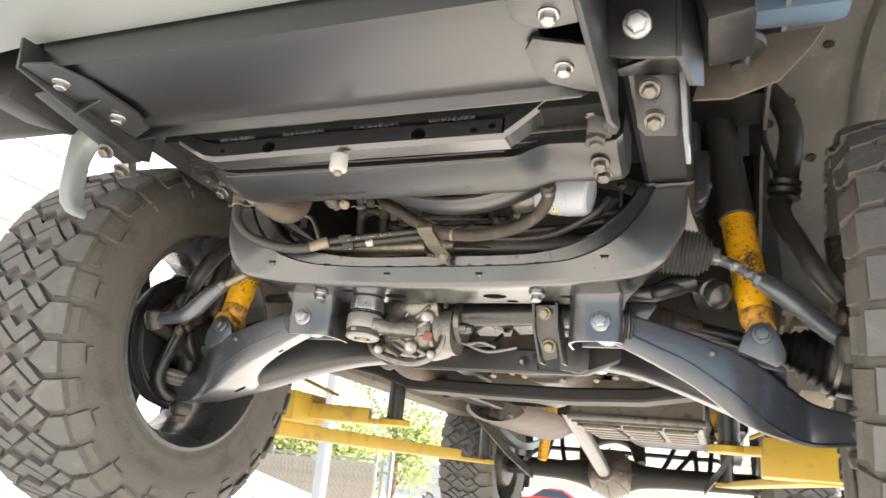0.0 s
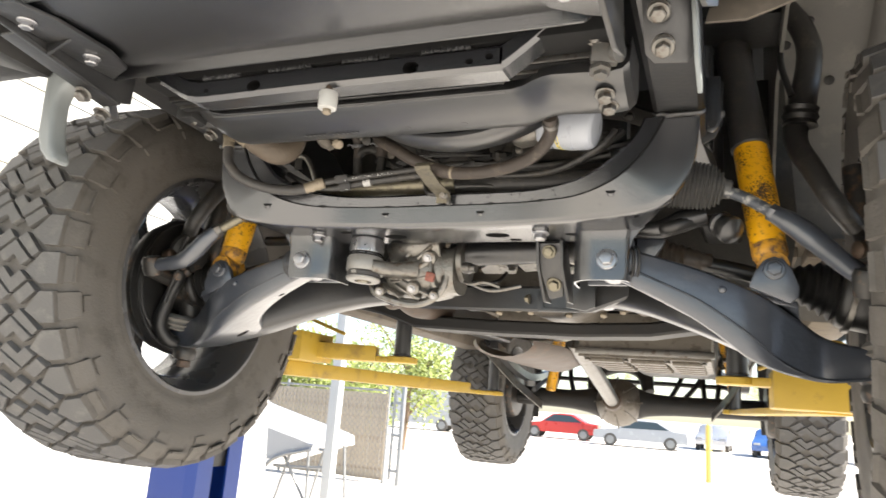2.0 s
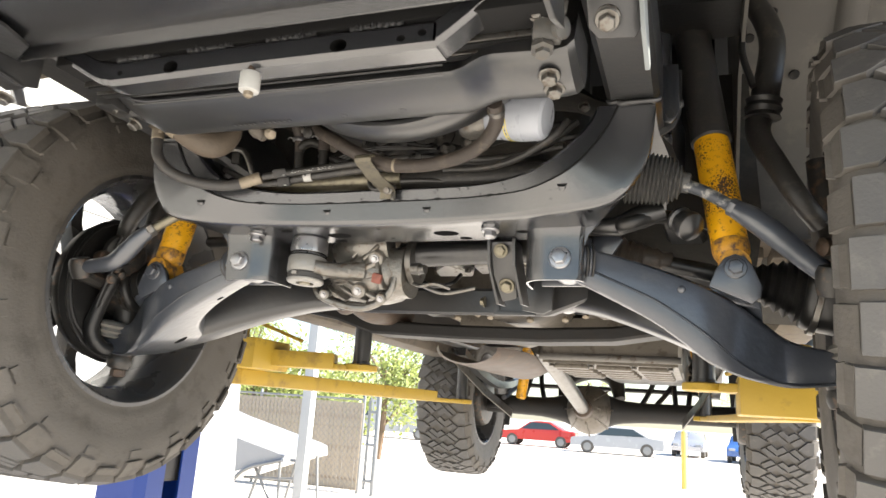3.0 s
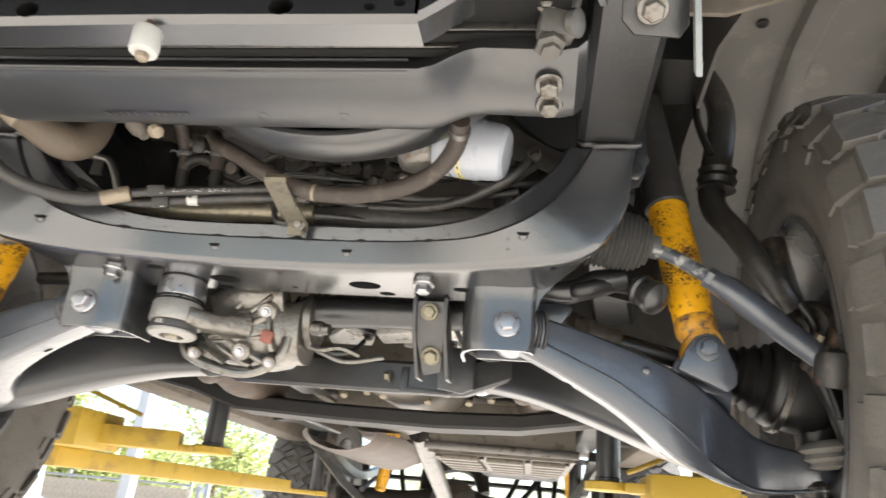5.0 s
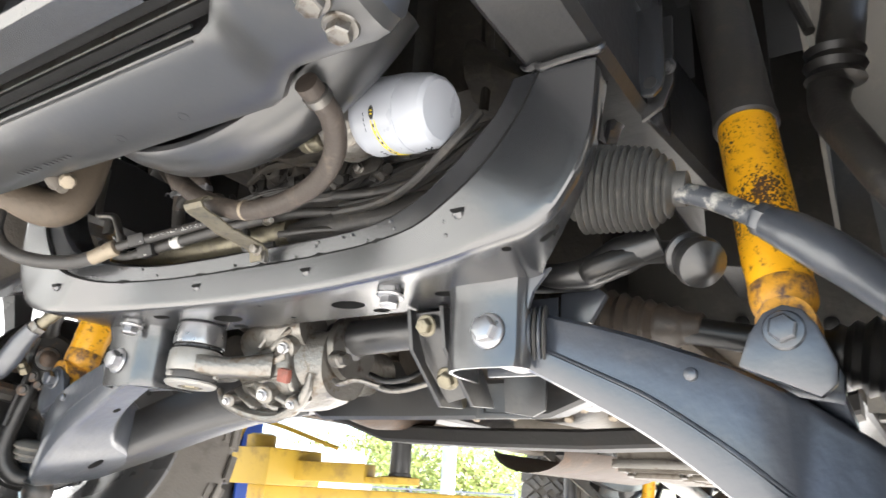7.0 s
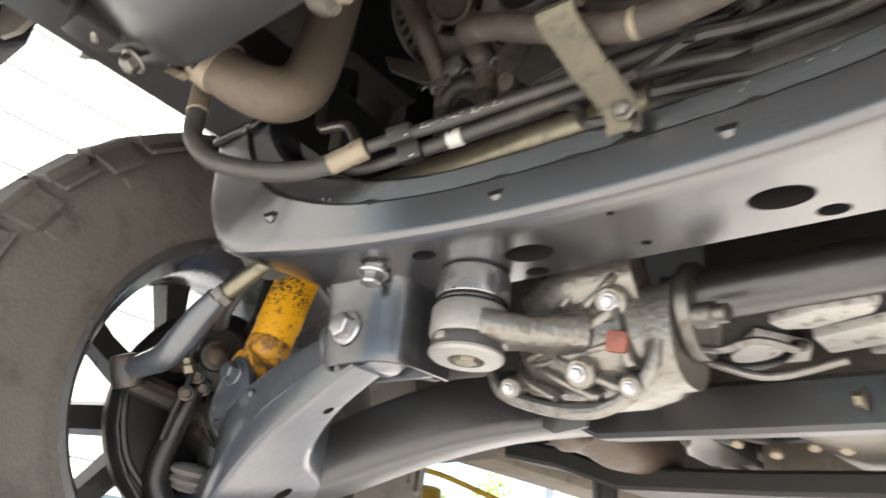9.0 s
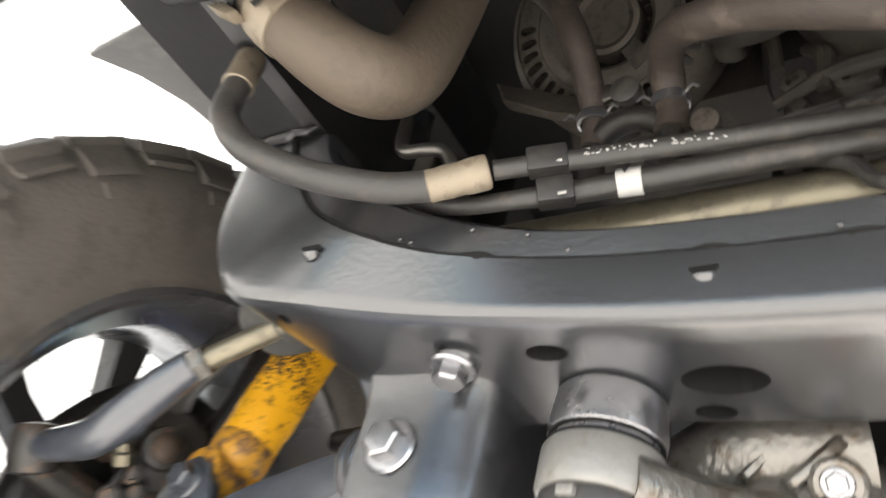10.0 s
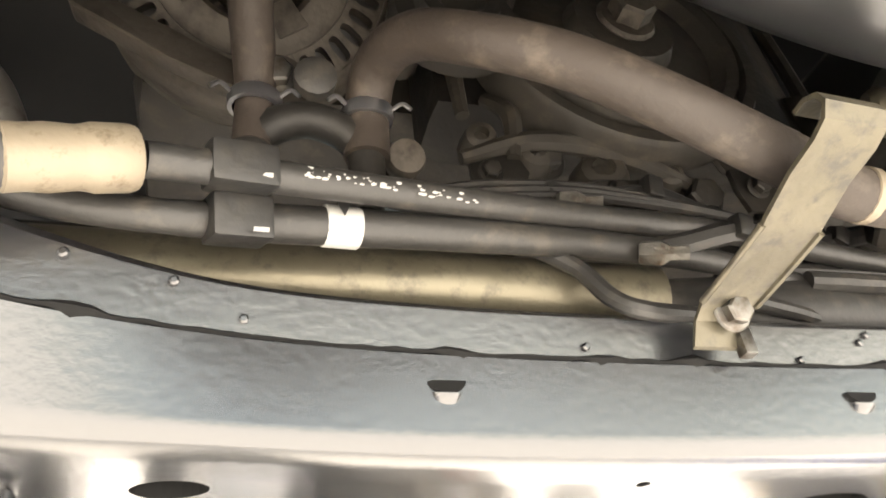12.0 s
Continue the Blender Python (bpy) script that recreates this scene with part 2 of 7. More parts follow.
def join(bm, other):
    if bm is None:
        return other
    me = bpy.data.meshes.new("joined")
    other.to_mesh(me); other.free()
    bm.from_mesh(me)
    bpy.data.meshes.remove(me)
    return bm

def plate(outline, depth, bm=None, bevel=0.0):
    """A flat outline of 3D points given thickness along a vector."""
    bm2 = bmesh.new()
    d = Vector(depth)
    a = [bm2.verts.new(Vector(p)) for p in outline]
    b = [bm2.verts.new(Vector(p) + d) for p in outline]
    bm2.faces.new(a[::-1]); bm2.faces.new(b)
    for i in range(len(a)):
        j = (i + 1) % len(a)
        bm2.faces.new((a[i], a[j], b[j], b[i]))
    if bevel:
        bmesh.ops.recalc_face_normals(bm2, faces=bm2.faces)
        bmesh.ops.bevel(bm2, geom=bm2.edges[:], offset=bevel, segments=2, affect="EDGES", profile=0.6)
    return join(bm, bm2)

def strip(path, width, thick):
    """A bent flat bar: path of (point, width direction, face normal)."""
    rings = []
    for p, w, nrm in path:
        p, w, nrm = Vector(p), Vector(w).normalized() * width / 2, Vector(nrm).normalized() * thick / 2
        rings.append([p - w - nrm, p + w - nrm, p + w + nrm, p - w + nrm])
    return loft(rings)

def bolt(at, axis, r, parent, mat=None, label="", washer=True, name="bolt"):
    """A flanged hex head that faces along axis."""
    axis = Vector(axis).normalized()
    bm = bmesh.new()
    h = 0
    if washer:
        lathe([(r * 1.35, 0), (r * 1.42, r * 0.12), (r * 1.3, r * 0.28), (r * 0.9, r * 0.34)], at, axis, bm, 20)
        h = r * 0.3
    lathe([(r * 0.98, h), (r, h + r * 0.1), (r, h + r * 0.75), (r * 0.85, h + r * 0.9), (r * 0.55, h + r * 0.94)], at, axis, bm, 6, True, random.random())
    return part(name, bm, mat or ZINC, parent, label, 25)

def drill(ob, cutters):
    """Cuts round openings (centre, axis, radius along x, radius along y, depth) into a mesh and colours their walls
    black for inner shade.
    """
    bm = bmesh.new()
    for c, axis, rx, ry, d in cutters:
        m = Matrix.Translation(Vector(c) - WORLD_AT[ob]) @ Vector(axis).to_track_quat("Z", "Y").to_matrix().to_4x4() @ Matrix.Diagonal((rx, ry, d, 1))
        bmesh.ops.create_cone(bm, cap_ends=True, segments=24, radius1=1, radius2=1, depth=2, matrix=m)
    me = bpy.data.meshes.new("cutter")
    bm.to_mesh(me); bm.free()
    cut = new("cutter", me)
    cut.matrix_world = ob.matrix_world
    cut.location, cut.parent = ob.location, ob.parent
    mod = ob.modifiers.new("holes", "BOOLEAN")
    mod.operation, mod.object, mod.solver = "DIFFERENCE", cut, "EXACT"
    deps = bpy.context.evaluated_depsgraph_get()
    deps.update()
    old = ob.data
    made = bpy.data.meshes.new_from_object(ob.evaluated_get(deps))
    ob.modifiers.clear()
    ob.data = made
    made.name = ob.name
    # hole walls are coloured black to stand for the dark hollow inside
    made.materials.append(SEAM_AND_SHADE)
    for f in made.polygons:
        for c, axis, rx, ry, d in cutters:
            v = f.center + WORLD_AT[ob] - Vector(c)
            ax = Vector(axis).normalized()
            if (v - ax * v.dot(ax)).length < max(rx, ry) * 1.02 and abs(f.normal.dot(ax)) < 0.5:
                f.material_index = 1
    bpy.data.objects.remove(cut)
    bpy.data.meshes.remove(me)
    return ob

# ---- ground, wall and yard ----
bm = bmesh.new()
bmesh.ops.create_grid(bm, x_segments=60, y_segments=60, size=400)
tagged(part("ground", bm, CONCRETE), "pale sunlit concrete yard", "ground", "", "structure")

def siding_wall():
    bm = bmesh.new()
    x0, y0, y1, top, lap = -5.0, -9.0, 4.6, 7.6, 0.36
    prof = []
    z = 0.0
    while z < top - 0.01:
        prof += [(x0 + 0.030, z), (x0 + 0.020, z + lap - 0.012), (x0 + 0.016, z + lap - 0.010), (x0 + 0.016, z + lap)]
        z += lap
    prof += [(x0 - 0.15, z), (x0 - 0.15, 0)]
    loft([[V(x, y, zz) for x, zz in prof] for y in (y0, y1)], bm)
    return tagged(part("wall_west", bm, WALL_WHITE, None, "", 10), "white lap-sided building wall with faint yellow stains", "wall", "", "structure")
siding_wall()

# ---- the vehicle ----
car = empty("off_road_vehicle", (0, 1.4, 1.3), "lifted four-wheel-drive vehicle with black underbody on lift arms", "vehicle")

# wheels
def tyre_mesh():
    R, W = 0.400, 0.135
    bm = bmesh.new()
    prof = [(0.237, -0.105), (0.233, -0.112), (0.242, -0.121), (0.254, -0.122), (0.262, -0.126), (0.269, -0.125), (0.302, -0.134), (0.330, -0.137), (0.352, -0.134), (0.366, -0.128), (0.378, -0.120), (0.386, -0.108), (0.3885, -0.07), (0.389, 0)]
    prof = prof + [(r, -h) for r, h in prof[::-1][1:]]
    lathe(prof, (0, 0, 0), (1, 0, 0), bm, 72, False)
    casing, bm = bm, bmesh.new()
    def block(poly, a0, h=0.0120, taper=0.0010):
        """A tread block from an outline of (arc metres, across metres) round the angle a0."""
        n = len(poly)
        cu, cv = sum(p[0] for p in poly) / n, sum(p[1] for p in poly) / n
        rings = []
        for rr, t in ((0.0, 0.0), (h - 0.002, 0.25), (h, 1.0)):
            ring = []
            for u, v in poly:
                du, dv = u - cu, v - cv
                dist = math.hypot(du, dv) or 1
                f = 1 - taper * t / dist
                u2, v2 = cu + du * f, cv + dv * f
                ang = a0 + u2 / R
                base = 0.3875 - max(0, abs(v2) - 0.085) ** 2 * 6.0
                r = base + rr
                ring.append(V(v2, r * math.cos(ang), r * math.sin(ang)))
            rings.append(ring)
        loft(rings, bm)
    N = 36
    pitch = 2 * math.pi / N
    p = R * pitch
    g = 0.0029                                   # half a groove
    e1, e2 = (0.60 * p, 0.045), (0.40 * p, -0.045)
    def inset(poly, d=g):
        """Draws each side of a convex outline in by d."""
        n = len(poly)
        area = sum(poly[i][0] * poly[(i + 1) % n][1] - poly[(i + 1) % n][0] * poly[i][1] for i in range(n))
        if area < 0:
            poly = poly[::-1]
        lines = []
        for i in range(n):
            (x0, y0), (x1, y1) = poly[i], poly[(i + 1) % n]
            L = math.hypot(x1 - x0, y1 - y0)
            nx, ny = -(y1 - y0) / L, (x1 - x0) / L
            lines.append((x0 + nx * d, y0 + ny * d, (x1 - x0) / L, (y1 - y0) / L))
        out = []
        for i in range(n):
            ax, ay, adx, ady = lines[i - 1]
            bx, by, bdx, bdy = lines[i]
            den = adx * bdy - ady * bdx
            t = ((bx - ax) * bdy - (by - ay) * bdx) / den
            out.append((ax + adx * t, ay + ady * t))
        return out
    def diamond(cu, cv, split):
        c = [(cu - e1[0] / 2 - e2[0] / 2, cv - e1[1] / 2 - e2[1] / 2), (cu + e1[0] / 2 - e2[0] / 2, cv + e1[1] / 2 - e2[1] / 2), (cu + e1[0] / 2 + e2[0] / 2, cv + e1[1] / 2 + e2[1] / 2), (cu - e1[0] / 2 + e2[0] / 2, cv - e1[1] / 2 + e2[1] / 2)]
        if split == 0:
            m0, m1 = [(c[0][i] + c[1][i]) / 2 for i in (0, 1)], [(c[3][i] + c[2][i]) / 2 for i in (0, 1)]
            return [[c[0], m0, m1, c[3]], [m0, c[1], c[2], m1]]
        m0, m1 = [(c[0][i] * 0.45 + c[3][i] * 0.55) for i in (0, 1)], [(c[1][i] * 0.55 + c[2][i] * 0.45) for i in (0, 1)]
        return [[c[0], c[1], m1, m0], [m0, m1, c[2], c[3]]]
    for k in range(N):
        a = k * pitch
        for q in diamond(0, 0, k % 2):
            block(inset(q), a)
        for s in (-1, 1):
            du = (e1[0] - e2[0]) / 2 * s
            for q in diamond(du, s * 0.045, (k + 1) % 2):
                block(inset(q), a)
            # shoulder lug that points in between the diamonds, long and short in turn
            cu = du + (0.5 * p if s > 0 else -0.5 * p)
            lo, hi = cu - 0.5 * p, cu + 0.5 * p
            tip = cu + (e1[0] - e2[0]) / 2 * s
            out = 0.132 if k % 2 == 0 else 0.125
            block(inset([(lo, s * 0.090), (tip, s * 0.047), (hi, s * 0.090), (hi, s * out), (lo, s * out)], 0.0062), a)
            a2 = a + cu / R
            w = 0.385 * p / R
            r0 = 0.352 if k % 2 else 0.362
            def lug(rows, w, rise, a2=a2):
                """A raised block on the sidewall between the given radii."""
                pts = [[V(s * (rows[0][1] - 0.001), rows[0][0] * math.cos(a2 + aa), rows[0][0] * math.sin(a2 + aa)) for aa in (-w, -w * 0.9, w * 0.9, w)]]
                for rr, h in rows:
                    pts.append([V(s * (h + dx), rr * math.cos(a2 + aa), rr * math.sin(a2 + aa)) for aa, dx in ((-w, -0.001), (-w * 0.93, rise), (w * 0.93, rise), (w, -0.001))])
                join(bm, loft(pts, bmesh.new(), False, False))
            lug(((r0, 0.1335), (r0 + 0.004, 0.1332), (0.366, 0.1265), (0.384, 0.1120)), w, 0.0075)
            if k % 2:
                lug(((0.330, 0.1366), (0.333, 0.1366), (0.342, 0.1354), (0.345, 0.1350)), w * 0.66, 0.0035)
    return casing, bm

def rim_mesh():
    bm = bmesh.new()
    prof = [(0.239, -0.115), (0.243, -0.122), (0.235, -0.124), (0.228, -0.116), (0.225, -0.095), (0.210, -0.075), (0.202, 0.03), (0.215, 0.06), (0.222, 0.105), (0.239, 0.122), (0.243, 0.118), (0.239, 0.110), (0.226, 0.095), (0.218, 0.055), (0.208, 0.03), (0.215, -0.075), (0.230, -0.098), (0.235, -0.112)]
    lathe(prof + [prof[0]], (0, 0, 0), (1, 0, 0), bm, 64, False)
    return bm

def spoke_mesh(k, count=8):
    a = 2 * math.pi * k / count
    rings = []
    for r, w, x0, x1 in ((0.050, 0.030, 0.045, 0.085), (0.09, 0.024, 0.060, 0.098), (0.15, 0.022, 0.075, 0.108), (0.215, 0.030, 0.075, 0.112)):
        ring = []
        for dx, dw in ((x0, -0.7), (x0, 0.7), (x1 - 0.008, 1.0), (x1, 0.75), (x1, -0.75), (x1 - 0.008, -1.0)):
            t = dw * w
            ring.append(V(dx, r * math.cos(a) - t * math.sin(a), r * math.sin(a) + t * math.cos(a)))
        rings.append(ring)
    return loft(rings)

WHEEL = {}
def wheel(name, centre, flip, label, turn=0.0):
    """One road wheel: tyre, rim barrel, spokes and hub share their meshes between the four wheels."""
    if not WHEEL:
        casing, tread = tyre_mesh()
        WHEEL["tyre"] = mesh_of("tyre", casing, RUBBER, 40)
        WHEEL["tread"] = mesh_of("tread", tread, RUBBER, 40)
        WHEEL["tread"].materials.append(TREAD)
        for f in WHEEL["tread"].polygons:
            c = f.center
            if math.hypot(c.y, c.z) > 0.3895:
                f.material_index = 1
        WHEEL["rim"] = mesh_of("rim", rim_mesh(), RIM_BLACK)
        for k in range(8):
            WHEEL["spoke", k] = mesh_of("spoke", spoke_mesh(k), RIM_BLACK)
        WHEEL["hub"] = mesh_of("hub", lathe([(0.062, 0.03), (0.07, 0.05), (0.07, 0.085), (0.045, 0.1), (0.02, 0.102)], (0, 0, 0), (1, 0, 0)), RIM_BLACK)
    rim = new(name, WHEEL["rim"])
    rim.parent = car
    rim.location = Vector(centre) - WORLD_AT[car]
    rim.rotation_euler = (random.random() * 6, 0, (math.pi if flip else 0) + turn)
    rim.scale = (1.03, 1.03, 1.03)
    WORLD_AT[rim] = Vector(centre)
    tagged(rim, label)
    ty = new("tyre", WHEEL["tyre"]); ty.parent = rim
    tagged(ty, "dusty all-terrain tyre with blocky tread")
    tr = new("tread", WHEEL["tread"]); tr.parent = rim
    tagged(tr, "worn diamond tread blocks", "", "", "stuff")
    for k in range(8):
        sp = new("spoke", WHEEL["spoke", k]); sp.parent = rim
    hb = new("hub", WHEEL["hub"]); hb.parent = rim
    return rim

RZ, WX = 1.695, 0.772
wheel("front_wheel", (0.818, 0.172, 1.822), False, "black alloy wheel with all-terrain tyre", -0.105)
wheel("front_wheel", (-0.772, 0.158, 1.822), True, "black alloy wheel with all-terrain tyre")
wheel("rear_wheel", (WX + 0.06, 2.80, RZ), False, "black alloy wheel with all-terrain tyre")
wheel("rear_wheel", (-WX + 0.03, 2.80, RZ), True, "black alloy wheel with all-terrain tyre")

# front crossmember, lofted from the middle to both ends
def sect(x, seam, fl, rl, ru):
    """One section: top lip, strip above the seam, step, front face, lower fillet, underside, rear."""
    S, F, Rr, U = V(*seam), V(*fl), V(*rl), V(*ru)
    U = U + V(0, -0.0025, 0)
    T = U + V(0, 0.0375, 0.003)
    front = [S.lerp(F, t) + V(0, -0.004, 0) for t in (0.03, 0.08, 0.5, 0.86, 0.92)]
    return [T, U + V(0, 0.004, 0.0015), U.lerp(S, 0.12), S + V(0, 0.0, 0.0012)] + front + [F + V(0, -0.0036, 0.0002), F + V(0, -0.0018, -0.0030), F + V(0, 0.0022, -0.0050), F + V(0, 0.0075, -0.0054), F.lerp(Rr, 0.14) + V(0, 0, -0.0050), F.lerp(Rr, 0.2) + V(0, 0, -0.0046), F.lerp(Rr, 0.35) + V(0, 0, -0.0034), F.lerp(Rr, 0.5) + V(0, 0, -0.0026), F.lerp(Rr, 0.65) + V(0, 0, -0.0018), F.lerp(Rr, 0.8) + V(0, 0, -0.001), Rr.lerp(F, 0.06), Rr + V(0, 0.003, 0.012), T.lerp(Rr, 0.4)]

HALF = [
    (0.00, (0, -0.031, 1.940), (0, -0.0265, 1.9065), (0, 0.073, 1.8965), (0, -0.0328, 1.962)),
    (0.10, (0.10, -0.035, 1.939), (0.10, -0.0305, 1.9065), (0.10, 0.073, 1.8965), (0.10, -0.0368, 1.960)),
    (0.18, (0.18, -0.046, 1.938), (0.18, -0.042, 1.906), (0.18, 0.073, 1.8965), (0.18, -0.0478, 1.959)),
    (0.25, (0.248, -0.067, 1.938), (0.255, -0.058, 1.905), (0.25, 0.073, 1.8965), (0.245, -0.0680, 1.965)),
    (0.30, (0.296, -0.086, 1.948), (0.326, -0.080, 1.906), (0.315, 0.05, 1.898), (0.287, -0.083, 1.978)),
    (0.34, (0.328, -0.092, 1.966), (0.384, -0.086, 1.917), (0.362, -0.010, 1.910), (0.314, -0.087, 1.996)),
    (0.37, (0.353, -0.092, 1.992), (0.412, -0.088, 1.943), (0.398, -0.040, 1.940), (0.334, -0.087, 2.016)),
    (0.39, (0.373, -0.092, 2.020), (0.432, -0.089, 1.985), (0.420, -0.045, 1.984), (0.348, -0.087, 2.034)),
    (0.41, (0.390, -0.092, 2.053), (0.440, -0.090, 2.050), (0.432, -0.045, 2.050), (0.358, -0.087, 2.055)),
]
def crossmember():
    halves = []
    for s in (-1, 1):
        rows = [sect(*r) for r in HALF]
        rows = [[V(s * p.x, p.y, p.z) for p in r] for r in rows]
        halves.append(rows)
    raw = halves[0][::-1] + halves[1][1:]
    # ease the path between the given sections
    cols = list(zip(*raw))
    fine = [curve(c, 10) for c in cols]
    return loft([list(r) for r in zip(*fine)])
cross = part("crossmember", crossmember(), CROSS_PAINT, car, "satin grey-black pressed steel crossmember", 28)
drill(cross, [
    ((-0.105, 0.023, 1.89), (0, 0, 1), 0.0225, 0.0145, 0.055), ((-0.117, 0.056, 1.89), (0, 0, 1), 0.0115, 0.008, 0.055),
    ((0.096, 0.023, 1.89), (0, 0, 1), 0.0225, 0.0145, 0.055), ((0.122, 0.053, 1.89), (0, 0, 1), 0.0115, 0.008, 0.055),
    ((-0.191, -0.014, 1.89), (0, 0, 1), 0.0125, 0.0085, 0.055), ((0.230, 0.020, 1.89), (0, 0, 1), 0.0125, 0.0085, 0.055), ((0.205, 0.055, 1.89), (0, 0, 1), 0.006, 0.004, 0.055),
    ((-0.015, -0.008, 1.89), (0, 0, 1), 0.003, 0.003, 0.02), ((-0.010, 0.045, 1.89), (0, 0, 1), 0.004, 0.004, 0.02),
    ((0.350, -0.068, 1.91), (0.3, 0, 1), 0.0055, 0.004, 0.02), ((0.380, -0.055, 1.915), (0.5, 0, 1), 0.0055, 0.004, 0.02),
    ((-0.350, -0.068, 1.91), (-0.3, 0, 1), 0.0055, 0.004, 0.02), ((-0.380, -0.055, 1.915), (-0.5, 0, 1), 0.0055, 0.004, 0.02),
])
# weld seam where the two pressings meet, with lumps
def seam_bead():
    pts = []
    for s in (-1, 1):
        pts.append([V(s * r[1][0], r[1][1] - 0.0022, r[1][2] + 0.0008) for r in HALF])
    line = curve(pts[0][::-1] + pts[1][1:], 14)
    rng = random.Random(8)
    path = [p + V(0, 0, rng.uniform(-0.0006, 0.0006)) for p in line]
    lumps = (-0.22, -0.096, -0.034, 0.007, 0.10, 0.19)
    size = [0.0009 + 0.0005 * rng.random() + 0.0022 * max(math.exp(-((p.x - u) / 0.0045) ** 2) for u in lumps) for p in path]
    return tube(path, size, None, 6, 1, False)
part("weld_seam", seam_bead(), SEAM_AND_SHADE, cross, "uneven weld seam")
# small pressed lips on the front face: a raised lip under a half-round black plate, the slot's shade put in as colour
for x, y, z in ((-0.101, -0.0371, 1.928), (0.081, -0.0361, 1.927), (-0.321, -0.0925, 1.937), (0.310, -0.0905, 1.938)):
    rows = []
    for k in range(9):
        u = -1 + k / 4
        w = math.sqrt(max(0.0, 1 - u * u))
        rows.append([V(x + u * 0.0058, y + 0.003, z - 0.0030), V(x + u * 0.0058, y - 0.0002 - 0.0022 * w, z - 0.0036 - 0.001 * w), V(x + u * 0.0055, y - 0.0002 - 0.0018 * w, z - 0.0048 - 0.0016 * w), V(x + u * 0.0050, y + 0.0022, z - 0.0058 - 0.0030 * w)])
    lip = part("pressed_lip", loft(rows), CROSS_PAINT, cross, "", 70)
    half = [V(x + 0.0074 * math.cos(a), y + 0.0016 - 0.0006 * math.sin(a), z + 0.0006 - 0.0048 * math.sin(a)) for a in (math.pi * k / 10 for k in range(11))]
    part("slot", plate(half, (0, -0.0026, 0)), SEAM_AND_SHADE, lip)
rng = random.Random(41)
for k in range(26):
    u = rng.uniform(-0.3, 0.3)
    zz = rng.choice((rng.uniform(1.942, 1.957), rng.uniform(1.913, 1.934)))
    yy = float(np.interp(abs(u), (0, 0.1, 0.18, 0.25, 0.3), (-0.031, -0.035, -0.046, -0.067, -0.087))) + (0.0 if zz > 1.94 else (1.94 - zz) * 0.28 - 0.002) - (zz - 1.94 if zz > 1.94 else 0) * 0.3
    part("weld_spatter", lathe([(0.0018, -0.001), (0.0017, 0.0003), (0.001, 0.0009)], (u, yy, zz), (0, -1, -0.2), None, 8), CROSS_PAINT, cross)

# control arm brackets under the crossmember
for s in (-1, 1):
    rows = []
    corner = [(0.330, 0.020), (0.328, 0.009), (0.322, 0.003), (0.312, 0.002), (0.274, 0.002), (0.256, 0.004), (0.243, 0.011), (0.235, 0.024), (0.232, 0.044), (0.231, 0.085)]
    inner = [(x + (0.285 - x) * 0.07, y + 0.0035) for x, y in corner[::-1]]
    for z, k in ((1.903, 1.10), (1.893, 1.04), (1.880, 1.0), (1.840, 1.0), (1.826, 0.985), (1.819, 0.95), (1.8155, 0.88)):
        ring = []
        for x, y in corner + inner:
            front = max(0.0, (0.03 - y) / 0.03)
            xx = 0.285 + (x - 0.285) * (1 + (k - 1) * front)
            ring.append(V(s * xx, y - (k - 1) * 0.05 * front if k > 1 else y, z))
        rows.append(ring)
    br = part("arm_bracket", loft(rows), CROSS_PAINT, car, "folded steel control arm bracket")
    bolt((s * 0.293, 0.002, 1.850), (0, -1, 0.05), 0.0125, br, ZINC, "zinc-plated pivot bolt")
    part("rear_flange", plate([V(s * 0.24, 0.08, 1.9), V(s * 0.33, 0.08, 1.9), V(s * 0.325, 0.08, 1.82), V(s * 0.25, 0.08, 1.82)], (0, 0.005, 0), None, 0.001), ARM_PAINT, br)
    part("bushing", lathe([(0.012, 0), (0.024, 0.001), (0.026, 0.004), (0.026, 0.056), (0.02, 0.06)], (s * 0.296, 0.014, 1.85), (0, 1, 0)), HOSE, br, "rubber pivot bushing")
    # fillet web from crossmember to bracket
    part("web", plate([V(s * 0.33, 0.01, 1.905), V(s * 0.352, 0.012, 1.91), V(s * 0.334, 0.012, 1.888), V(s * 0.326, 0.012, 1.862), V(s * 0.322, 0.012, 1.90)], (0, 0.006, 0), None, 0.001), ARM_PAINT, br)
bolt((0.183, -0.012, 1.893), (0, -0.1, -1), 0.0105, cross, ZINC, "flanged mounting bolt")
bolt((-0.250, -0.016, 1.893), (0, -0.1, -1), 0.0105, cross, ZINC, "flanged mounting bolt")
for x in (0.183, -0.250):
    part("bolt_boss", lathe([(0.015, 0), (0.014, 0.006), (0.0105, 0.012)], (x, -0.012, 1.902), (0, -0.1, -1)), CROSS_PAINT, cross)

# lower control arms
ARM = [  # x, front y, back y, top z, bottom z, seam height from the top as a share
    (0.300, 0.030, 0.078, 1.882, 1.825, 0.55), (0.330, 0.030, 0.080, 1.874, 1.811, 0.58), (0.380, 0.031, 0.088, 1.860, 1.785, 0.61),
    (0.430, 0.033, 0.110, 1.844, 1.757, 0.62), (0.470, 0.036, 0.140, 1.829, 1.729, 0.64), (0.505, 0.042, 0.200, 1.815, 1.702, 0.67), (0.545, 0.056, 0.215, 1.794, 1.685, 0.80),
    (0.585, 0.082, 0.215, 1.768, 1.677, 0.90), (0.630, 0.105, 0.205, 1.742, 1.674, 0.95), (0.720, 0.120, 0.180, 1.728, 1.686, 0.95)]
